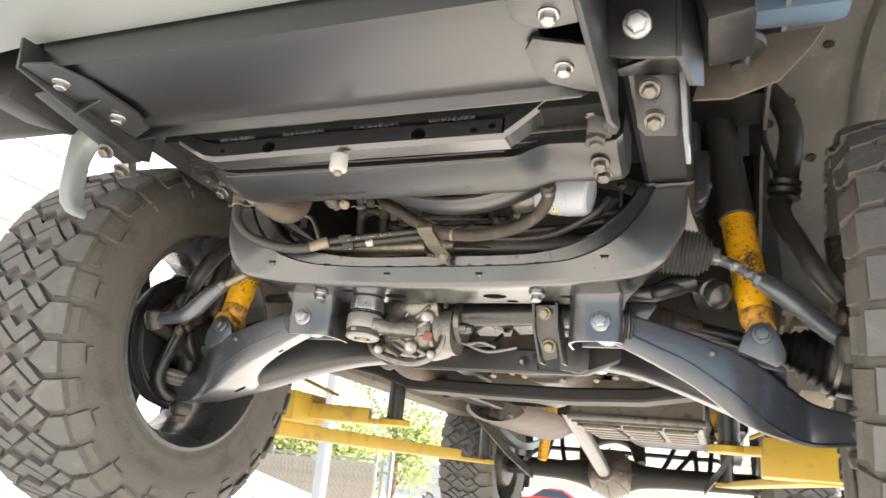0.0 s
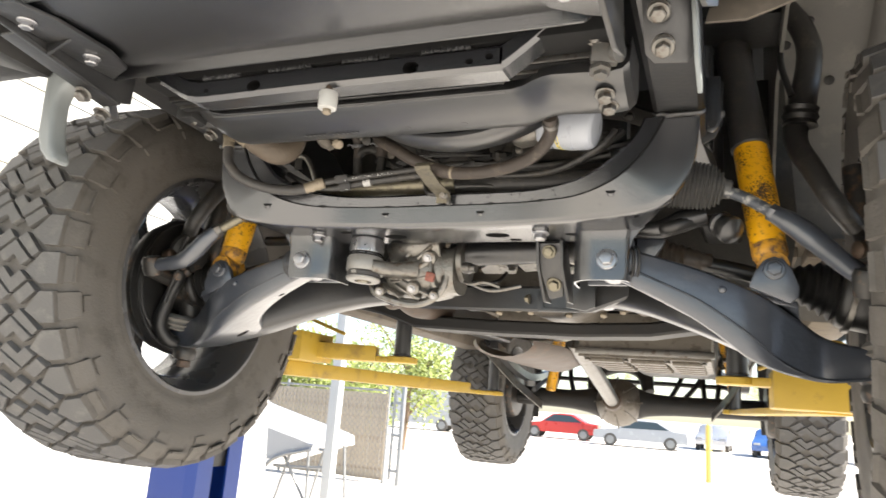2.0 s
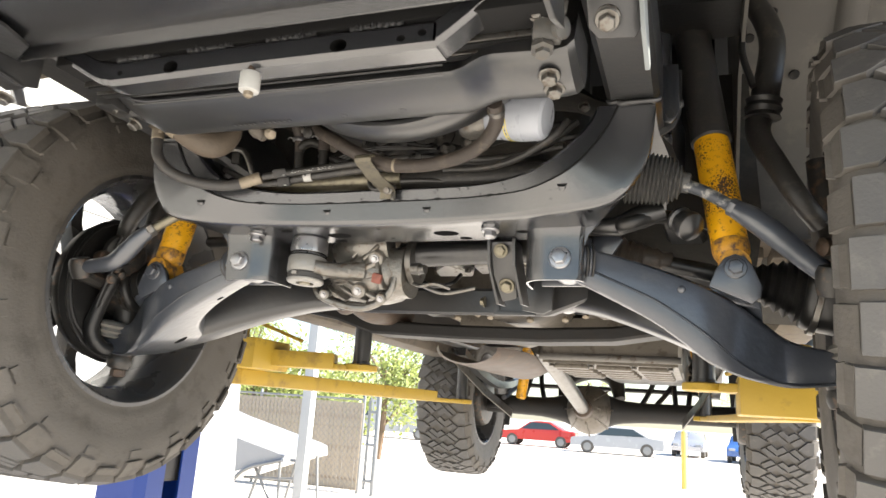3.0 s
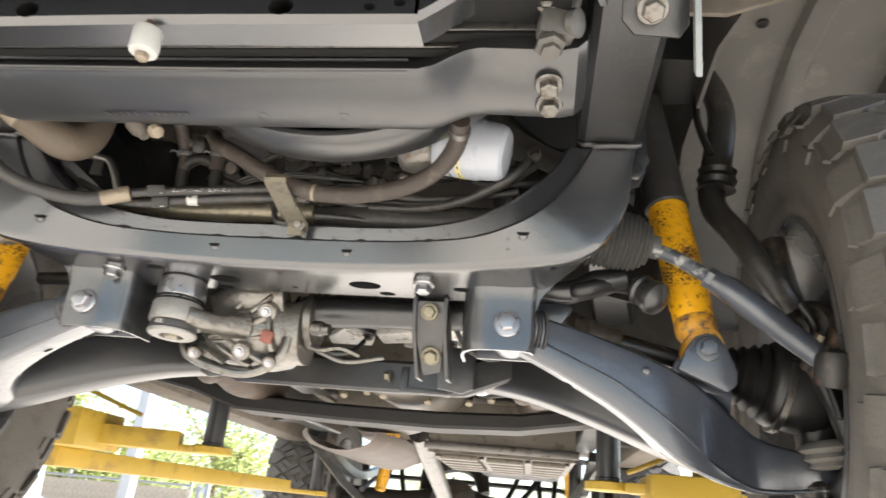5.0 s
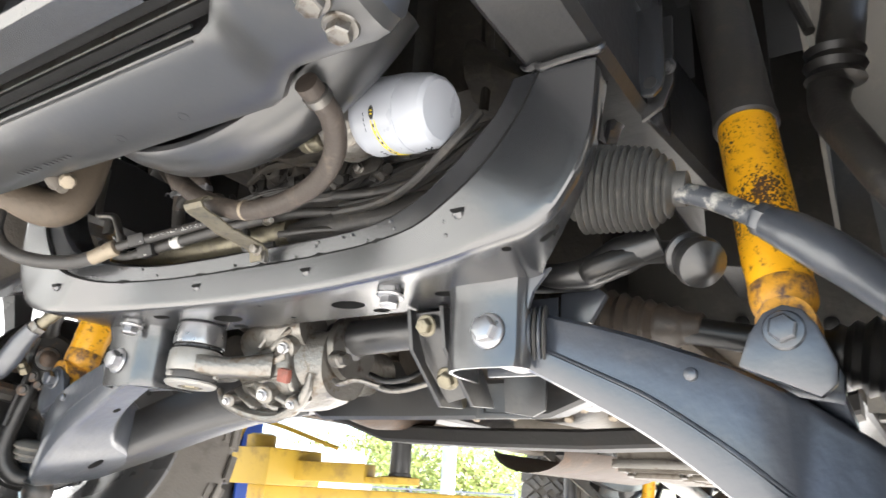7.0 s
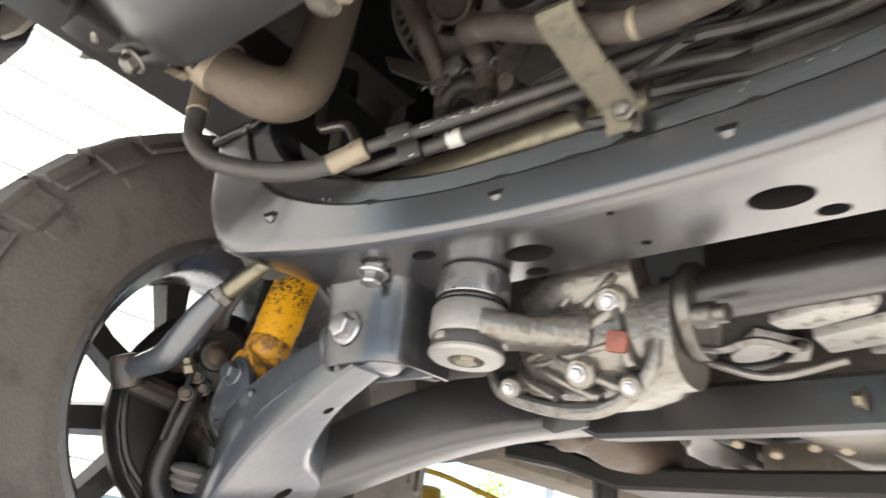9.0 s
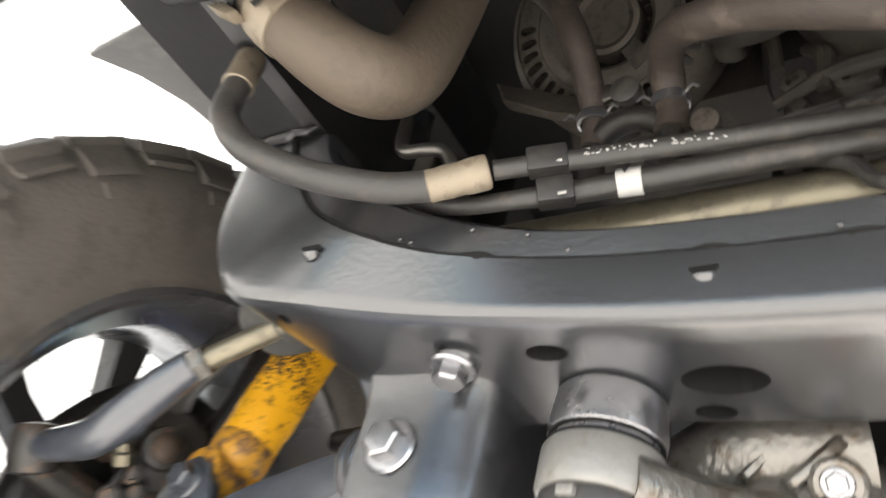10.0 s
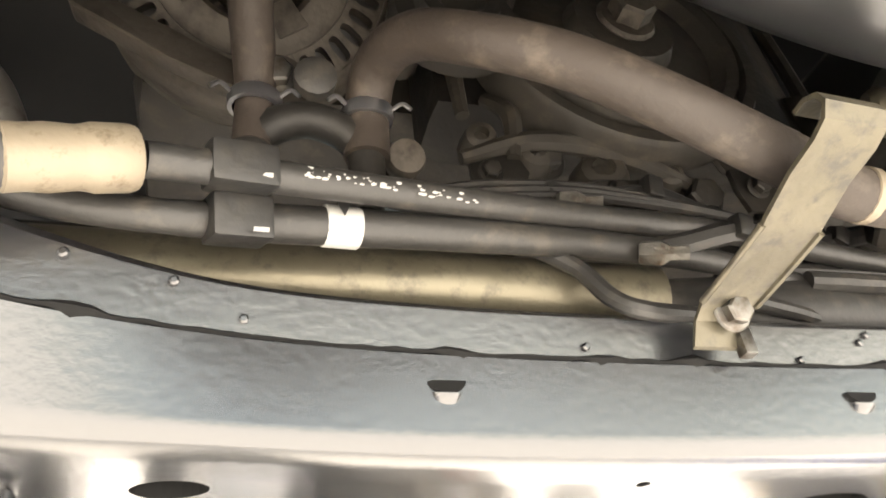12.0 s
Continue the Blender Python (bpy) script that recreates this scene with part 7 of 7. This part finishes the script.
for k in range(10):
    x = rng.uniform(-0.35, 0.4)
    part("loom", tube([V(x, 0.55 + rng.random() * 0.1, 1.96), V(x + 0.03, 0.58, 1.88), V(x + rng.uniform(-0.1, 0.1), 0.62, 1.86), V(x + rng.uniform(-0.15, 0.15), 0.7, 1.95)], 0.006, None, 8), PLASTIC, car, "thin hanging cable")
for k in range(7):
    x = 0.1 + rng.random() * 0.3
    part("loom", tube([V(x, 2.3, 2.0), V(x + rng.uniform(-0.1, 0.1), 2.4, 1.9), V(x + rng.uniform(-0.15, 0.15), 2.6, 1.86), V(x, 2.8, 2.0)], 0.007, None, 8), PLASTIC, car, "thin hanging cable")
part("rear_cross_tube", tube([V(-0.5, 2.55, 2.05), V(0.5, 2.55, 2.05)], 0.035, None, 14, 3), BLACK_PAINT, car, "black rear frame tube")
part("rear_frame_crossbar", loft([[V(x, 3.16, z), V(x, 3.15, z - 0.02), V(x, 3.15, z - 0.09), V(x, 3.16, z - 0.10), V(x, 3.25, z - 0.095), V(x, 3.26, z)] for x, z in ((-0.52, 2.03), (-0.3, 2.00), (0.0, 1.99), (0.3, 2.00), (0.55, 2.03))]), BLACK_PAINT, car, "black rear frame crossbar")
part("axle_breather", tube([V(-0.20, 2.86, 1.72), V(-0.18, 2.92, 1.83), V(-0.05, 2.94, 1.88), V(0.06, 2.92, 1.84), V(0.10, 2.86, 1.73)], [0.03, 0.045, 0.05, 0.045, 0.03], None, 14), DARK, ra, "dark casting over the rear axle")
for x0, x1 in ((0.20, 0.30), (0.27, 0.42), (0.38, 0.36), (0.44, 0.46), (-0.32, -0.38), (-0.44, -0.40)):
    part("rear_stay", tube([V(x0, 2.95, 1.70), V(0.5 * (x0 + x1), 3.0, 1.80), V(x1, 3.12, 1.95)], 0.014, None, 8), PLASTIC, ra)
part("stabiliser_bar", tube([V(-0.48, 2.66, 1.70), V(-0.46, 2.96, 1.775), V(-0.30, 3.0, 1.785), V(0.35, 3.0, 1.785), V(0.50, 2.96, 1.775), V(0.52, 2.66, 1.70)], 0.013, None, 10), BLACK_PAINT, ra, "black rear stabiliser bar")
part("tail_pipe", tube([V(0.36, 2.45, 1.93), V(0.38, 2.75, 1.90), V(0.42, 3.1, 1.86), V(0.46, 3.4, 1.87)], 0.028, None, 14), RUST, ex, "dull exhaust tail pipe")
part("skid_under_gearbox", box((-0.28, 0.85, 1.93), (0.10, 0.5, 0.05), None, None, 0.01), BLACK_PAINT, car, "black frame stay")

# wiring and small brackets behind the crossmember
rng = random.Random(77)
for k in range(9):
    x = -0.10 + k * 0.045 + rng.uniform(-0.01, 0.01)
    y, z = rng.uniform(-0.03, 0.01), rng.uniform(2.01, 2.06)
    pts = [V(x - 0.05, y + 0.01, z + 0.02), V(x - 0.02, y, z + rng.uniform(-0.012, 0.012)), V(x + 0.03, y - 0.008, z + rng.uniform(-0.012, 0.012)), V(x + 0.07, y, z + rng.uniform(-0.01, 0.02)), V(x + 0.10, y + 0.02, z + 0.03)]
    loom = part("wiring_loom", tube(pts, rng.choice((0.0035, 0.0045, 0.006)), None, 8), PLASTIC if k % 3 else PIPE_DUST, car, "dusty black wiring loom")
    part("loom_clip", box(pts[2] + V(0, -0.004, 0), (0.010, 0.008, 0.012), None, Euler((0.2, rng.uniform(-0.4, 0.4), 0.2)).to_matrix(), 0.0015), PLASTIC, loom)
for x, y, z, w, h in ((0.155, -0.035, 2.035, 0.05, 0.018), (0.10, -0.02, 2.055, 0.035, 0.03), (0.195, -0.03, 2.06, 0.03, 0.022), (0.02, -0.01, 2.05, 0.04, 0.022), (-0.05, -0.005, 2.06, 0.03, 0.03)):
    c = V(x, y, z)
    part("front_bracket", plate([c + V(-w / 2, 0, h / 2), c + V(w * 0.35, -0.004, h / 2), c + V(w / 2, -0.006, 0), c + V(w * 0.3, -0.004, -h / 2), c + V(-w * 0.4, 0, -h / 2), c + V(-w / 2, 0, 0)], (0, 0.004, 0.001), None, 0.0008), DARK, eng)
    bolt(c + V(-w * 0.2, -0.003, 0), (0, -1, -0.2), 0.005, eng, STEEL if x > 0.1 else DARK)

# ---- two-post lift ----
lift = empty("vehicle_lift", (-1.3, 0.9, 0), "blue two-post vehicle lift with yellow swing arms", "lift")
for s in (-1, 1):
    x = -1.30 if s < 0 else 1.75
    rows = []
    prof = [(-0.17, -0.14), (0.10, -0.14), (0.16, -0.12), (0.16, -0.04), (0.145, -0.04), (0.145, -0.11), (-0.14, -0.11), (-0.14, 0.11), (0.145, 0.11), (0.145, 0.04), (0.16, 0.04), (0.16, 0.12), (0.10, 0.14), (-0.17, 0.14)]
    col = part("column", loft([[V(x - s * px * 0.56, 1.03 + py, z) for px, py in prof] for z in (0.02, 3.6)]), LIFT_BLUE, lift, "blue painted lift column", 20)
    part("base_plate", box((x, 1.03, 0.012), (0.55, 0.5, 0.024), None, None, 0.004), LIFT_BLUE, col)
    part("carriage", box((x - s * 0.01, 1.03, 1.62), (0.13, 0.2, 0.62), None, None, 0.01), PLASTIC, col, "dark carriage inside the column")

def arm_set(s, hub, size, tip1, tip2, arms):
    """Carriage head, short arm to the front pad and long arm to the rear pad; arms: width, height and drop of each."""
    h = V(*hub)
    head = part("arm_head", box(h, size, None, None, 0.006), LIFT_YELLOW, lift, "yellow swing arm head")
    part("head_pin", lathe([(0.035, 0), (0.04, 0.004), (0.04, 0.035), (0.03, 0.04)], h + V(0, 0, size[2] / 2), (0, 0, 1), None, 20), LIFT_YELLOW, head)
    part("head_link", box(h + V(0.22 * s if s < 0 else 0.46, 0.12, 0.0), (0.42 if s < 0 else 0.90, 0.16, size[2] * 0.7), None, None, 0.006), LIFT_YELLOW, head)
    for name, tip, (w, hh, dz) in (("front_arm", tip1, arms[0]), ("rear_arm", tip2, arms[1])):
        t = V(*tip)
        a = h + V(0, 0, dz)
        b = V(t.x, t.y, a.z)
        d = (b - a); L = d.length; yaw = math.atan2(d.y, d.x)
        rot = Matrix.Rotation(yaw, 3, "Z")
        arm = part(name, box(a.lerp(b, 0.40), (L * 0.80, w, hh), None, rot, 0.004), LIFT_YELLOW, lift, "worn yellow swing arm")
        part("slide", box(a.lerp(b, 0.86) - V(0, 0, hh / 2 - 0.010), (L * 0.24, w * 0.72, 0.018), None, rot, 0.004), LIFT_YELLOW, arm)
        q = b - V(0, 0, hh / 2 - 0.010)
        part("pad_plate", lathe([(0.050, -0.008), (0.053, -0.006), (0.053, 0.010), (0.046, 0.013)], q, (0, 0, 1), None, 24), LIFT_YELLOW, arm)
        part("post", lathe([(0.030, 0.0), (0.030, 0.02), (0.0275, 0.022), (0.0275, t.z - q.z - 0.02), (0.05, t.z - q.z - 0.018), (0.052, t.z - q.z)], q, (0, 0, 1), None, 24), BLACK_PAINT, arm, "dark steel extension post with pad")
    part("latch_rod", tube([h + V(0.05 * s, -0.05, 0.05), h + V(0.0, -0.02, 0.12), h + V(-0.16 * s, 0.14, 0.06)], 0.006, None, 8), LIFT_YELLOW, head)
arm_set(-1, (-0.90, 0.86, 1.742), (0.28, 0.20, 0.092), (-0.515, 0.99, 1.892), (-0.62, 2.36, 1.895), ((0.09, 0.05, -0.006), (0.085, 0.048, -0.070)))
arm_set(1, (0.72, 0.80, 1.690), (0.28, 0.18, 0.092), (0.505, 0.86, 1.892), (0.52, 2.42, 1.895), ((0.08, 0.022, 0.018), (0.08, 0.022, -0.040)))
part("hose_hook", tube([V(-1.08, 0.80, 1.05), V(-0.98, 0.75, 0.9), V(-0.86, 0.70, 0.8)], 0.015, None, 8), LIFT_YELLOW, lift)

# ---- yard behind ----
def fence(x0, x1, y, h):
    f = empty("fence", ((x0 + x1) / 2, y, 0), "chain-link fence with tan privacy slats", "fence")
    n = int((x1 - x0) / 0.085)
    me = mesh_of("slat", box((0, 0, 0), (0.081, 0.012, h - 0.12), None, None, 0.003), SLAT)
    for k in range(n):
        ob = new("slat", me)
        ob.parent = f
        ob.location = Vector((x0 + (k + 0.5) * (x1 - x0) / n, y, h / 2)) - WORLD_AT[f]
        ob.rotation_euler = (0, 0, random.uniform(-0.1, 0.1))
    bm = bmesh.new()
    for sgn in (-1, 1):
        k = x0 - h
        while k < x1:
            a, b = max(k, x0), min(k + h, x1)
            z0, z1 = (a - k, b - k) if sgn > 0 else (h - (a - k), h - (b - k))
            if b > a:
                box(((a + b) / 2, y - 0.012, (z0 + z1) / 2), (math.hypot(b - a, z1 - z0), 0.004, 0.004), bm, Matrix.Rotation(-math.atan2(z1 - z0, b - a), 3, "Y"))
            k += 0.12
    part("mesh", bm, GALV, f, "galvanised wire mesh")
    for x in np.linspace(x0, x1, 4):
        part("post", lathe([(0.03, 0), (0.03, h + 0.05), (0.02, h + 0.09), (0.004, h + 0.1)], (float(x), y + 0.04, 0), (0, 0, 1), None, 12), GALV, f)
    for z in (0.08, h):
        part("rail", tube([V(x0, y + 0.03, z), V(x1, y + 0.03, z)], 0.02, None, 10, 1), GALV, f)
    return f
fence(-12.5, -5.55, 11.5, 1.72)
gate = empty("gate_post", (-5.3, 11.5, 0), "galvanised gate post with hinges", "post")
part("pipe", lathe([(0.045, 0), (0.045, 1.85), (0.03, 1.9), (0.005, 1.92)], (-5.2, 11.45, 0), (0, 0, 1), None, 14), GALV, gate)
part("latch_pipe", lathe([(0.028, 0.1), (0.028, 1.72)], (-5.38, 11.45, 0), (0, 0, 1), None, 12), GALV, gate)
for z in (0.25, 0.9, 1.5):
    part("hinge", box((-5.29, 11.43, z), (0.22, 0.05, 0.05), None, None, 0.006), GALV, gate)

pole = empty("pole", (-4.15, 7.0, 0), "white painted square steel pole", "pole")
part("shaft", box((-4.15, 7.0, 1.75), (0.13, 0.13, 3.5), None, None, 0.012), POLE_WHITE, pole)
part("base", box((-4.15, 7.0, 0.01), (0.28, 0.28, 0.02), None, None, 0.003), POLE_WHITE, pole)

boll = empty("bollard", (0.1, 20, 0), "faded yellow steel bollard", "bollard")
part("shaft", lathe([(0.075, 0), (0.075, 1.45), (0.06, 1.5), (0.02, 1.53)], (0.1, 20, 0), (0, 0, 1), None, 16), BOLLARD, boll)

# white truck cap on a metal stand
cap = empty("truck_cap", (-5.1, 7.2, 0), "white fibreglass truck cap leaning on a metal stand", "truck cap")
rows = []
for x, z0, z1 in ((-6.6, 0.35, 1.55), (-5.75, 0.45, 1.30), (-5.0, 0.72, 1.12), (-4.55, 0.86, 1.02), (-4.42, 0.90, 0.98)):
    rows.append([V(x, 7.0, z0), V(x, 7.0, z1 - 0.06), V(x, 7.06, z1), V(x, 8.1, z1 + 0.05), V(x, 8.15, z0)])
part("shell", loft(rows), WHITE_CAR, cap, "", 30)
part("window", plate([V(-6.3, 6.985, 0.75), V(-5.55, 6.985, 0.78), V(-5.55, 6.985, 1.10), V(-6.3, 6.985, 1.28)], (0, 0.01, 0)), GLASS, cap, "grey reflecting side window")
part("trim", tube([V(-5.2, 6.97, 0.45), V(-4.95, 6.97, 0.72), V(-4.42, 6.97, 0.88)], 0.025, None, 8), GALV, cap, "bright metal trim")
for a, b in ((V(-5.0, 7.05, 0), V(-4.75, 7.05, 0.85)), (V(-4.45, 7.05, 0), V(-4.5, 7.05, 0.9)), (V(-4.95, 7.9, 0), V(-4.75, 7.9, 0.85)), (V(-4.4, 7.05, 0.1), V(-4.85, 7.05, 0.75)), (V(-4.35, 7.9, 0), V(-4.45, 7.9, 0.9))):
    part("stand_leg", tube([a, b], 0.02, None, 8, 1), GALV, cap)
part("stand_bar", tube([V(-5.0, 7.05, 0.62), V(-4.3, 7.05, 0.66), V(-4.15, 7.05, 0.72), V(-4.15, 7.05, 0.86), V(-4.35, 7.05, 0.88)], 0.018, None, 8), GALV, cap)

def parked_car(name, at, yaw, paint, label, L=4.5, H=1.42, van=False):
    c = empty(name, at, label, "van" if van else "car", "vehicles in the yard")
    W = 0.86
    if van:
        side = [(-L / 2, 0.35), (-L / 2, 1.0), (-L / 2 + 0.25, 1.1), (-L / 2 + 0.9, H - 0.1), (-L / 2 + 1.2, H), (L / 2 - 0.1, H), (L / 2, H - 0.2), (L / 2, 0.35)]
        glass = [(-L / 2 + 0.45, 1.12), (-L / 2 + 0.98, H - 0.15), (-L / 2 + 1.7, H - 0.15), (-L / 2 + 1.7, 1.12)]
    else:
        side = [(-L / 2, 0.35), (-L / 2 - 0.03, 0.6), (-L / 2 + 0.15, 0.78), (-L / 2 + 1.2, 0.90), (-L / 2 + 1.85, H - 0.05), (-L / 2 + 2.3, H), (L / 2 - 1.5, H - 0.02), (L / 2 - 0.75, 0.98), (L / 2 - 0.05, 0.92), (L / 2, 0.6), (L / 2 - 0.03, 0.35)]
        glass = [(-L / 2 + 1.35, 0.94), (-L / 2 + 1.95, H - 0.08), (L / 2 - 1.55, H - 0.09), (L / 2 - 0.95, 0.98)]
    m = Matrix.Rotation(yaw, 4, "Z")
    def put(p):
        return Vector(at) + m @ Vector(p)
    rows = []
    for y, k in ((-W, 0.93), (-W * 0.93, 1.0), (W * 0.93, 1.0), (W, 0.93)):
        rows.append([put((x, y if z < 1.0 else y * 0.88, 0.35 + (z - 0.35) * (k if z > 0.9 else 1))) for x, z in side])
    part("body", loft(rows), paint, c, "", 40)
    for sgn in (-1, 1):
        gl = []
        for x, z in glass:
            gl.append(put((x, sgn * (W * 0.885 + 0.02 + (0.06 if z < 1.2 else 0)), z)))
        part("side_window", plate(gl, m.to_3x3() @ Vector((0, sgn * 0.008, 0))), GLASS, c)
    for x in (-L / 2 + 0.85, L / 2 - 0.85):
        for sgn in (-1, 1):
            w = part("wheel", lathe([(0.2, 0.11), (0.30, 0.115), (0.325, 0.09), (0.325, -0.09), (0.30, -0.1)], put((x, sgn * (W - 0.09), 0.325)), m.to_3x3() @ Vector((0, sgn, 0)), None, 24), RUBBER, c)
            part("hubcap", lathe([(0.02, 0.125), (0.1, 0.12), (0.2, 0.116), (0.205, 0.1)], put((x, sgn * (W - 0.09), 0.325)), m.to_3x3() @ Vector((0, sgn, 0)), None, 20), GALV, w)
    for sgn in (-1, 1):
        part("lamp", box(put((-L / 2 + 0.05, sgn * 0.6, 0.68)), (0.12, 0.3, 0.12), None, m.to_3x3(), 0.02), WHITE_MARK, c)
    return c
parked_car("parked_car", (-8.3, 41.0, 0), 0.02, RED_CAR, "red saloon car parked in the sunny lot")
parked_car("parked_car", (-3.6, 38.5, 0), 0.10, WHITE_CAR, "white saloon car parked in the sunny lot", 4.7)
parked_car("parked_car", (0.0, 44.0, 0), 1.5, GREY_CAR, "silver hatchback parked in the sunny lot", 4.2)
parked_car("parked_car", (2.9, 41.0, 0), 1.45, BLUE_CAR, "blue car parked in the sunny lot", 4.3)
parked_car("parked_car", (5.4, 41.5, 0), 1.52, WHITE_CAR, "white hatchback parked in the sunny lot", 4.3)
parked_car("parked_car", (8.2, 42.0, 0), 1.55, GREY_CAR, "silver car parked in the sunny lot", 4.3)
parked_car("parked_van", (-15.6, 36.0, 0), 0.15, WHITE_CAR, "white delivery van parked behind the gate", 5.4, 2.3, True)
parked_car("parked_van", (-4.9, 2.9, 0), 1.57, WHITE_CAR, "white van standing beside the lift", 5.2, 2.05, True)

# hedge and trees behind the fence: many small leaves on branching stems
def tree(at, h, spread, seed, label):
    rng = random.Random(seed)
    t = empty("tree", at, label, "tree", "trees behind the fence")
    base = Vector(at)
    bm = tube([base, base + V(0.1, 0, h * 0.3), base + V(0.0, 0.1, h * 0.6)], [0.12, 0.09, 0.05], None, 8)
    tips = []
    for k in range(12):
        a = rng.random() * 6.28
        s = base + V(0, 0, h * rng.uniform(0.15, 0.55))
        e = s + V(math.cos(a) * spread * rng.uniform(0.5, 1), math.sin(a) * spread * 0.6 * rng.uniform(0.5, 1), h * rng.uniform(0.1, 0.45))
        tube([s, s.lerp(e, 0.5) + V(0, 0, 0.15), e], [0.04, 0.025, 0.01], bm, 6, 3)
        tips += [s.lerp(e, f) for f in (0.4, 0.6, 0.8, 1.0)]
    part("trunk", bm, BARK, t)
    verts, faces = [], []
    for tip in tips:
        for k in range(70):
            c = tip + V(rng.gauss(0, 0.32), rng.gauss(0, 0.3), rng.gauss(0, 0.26))
            u = V(rng.gauss(0, 1), rng.gauss(0, 1), rng.gauss(0, 1)).normalized()
            w = u.orthogonal().normalized()
            s = rng.uniform(0.05, 0.10)
            i = len(verts)
            verts += [c - u * s, c + w * s * 0.45, c + u * s, c - w * s * 0.45]
            faces.append((i, i + 1, i + 2, i + 3))
    me = bpy.data.meshes.new("crown")
    me.from_pydata([v - base for v in verts], [], faces)
    me.materials.append(LEAF)
    cr = new("crown", me)
    cr.parent = t
    return t
for k, (x, y, h, s) in enumerate(((-15.5, 15.5, 3.2, 1.5), (-13.0, 15.0, 2.9, 1.5), (-10.6, 15.2, 3.3, 1.5), (-8.4, 15.6, 3.0, 1.4), (-13.5, 19, 5.2, 2.2), (-9.0, 20, 4.6, 2.2), (-30, 60, 8, 5), (-20, 64, 7, 5), (-8, 66, 8, 5), (5, 66, 7, 5), (16, 64, 8, 5))):
    tree((x, y, 0), h, s, 30 + k, "sunlit leafy green tree behind the yard")
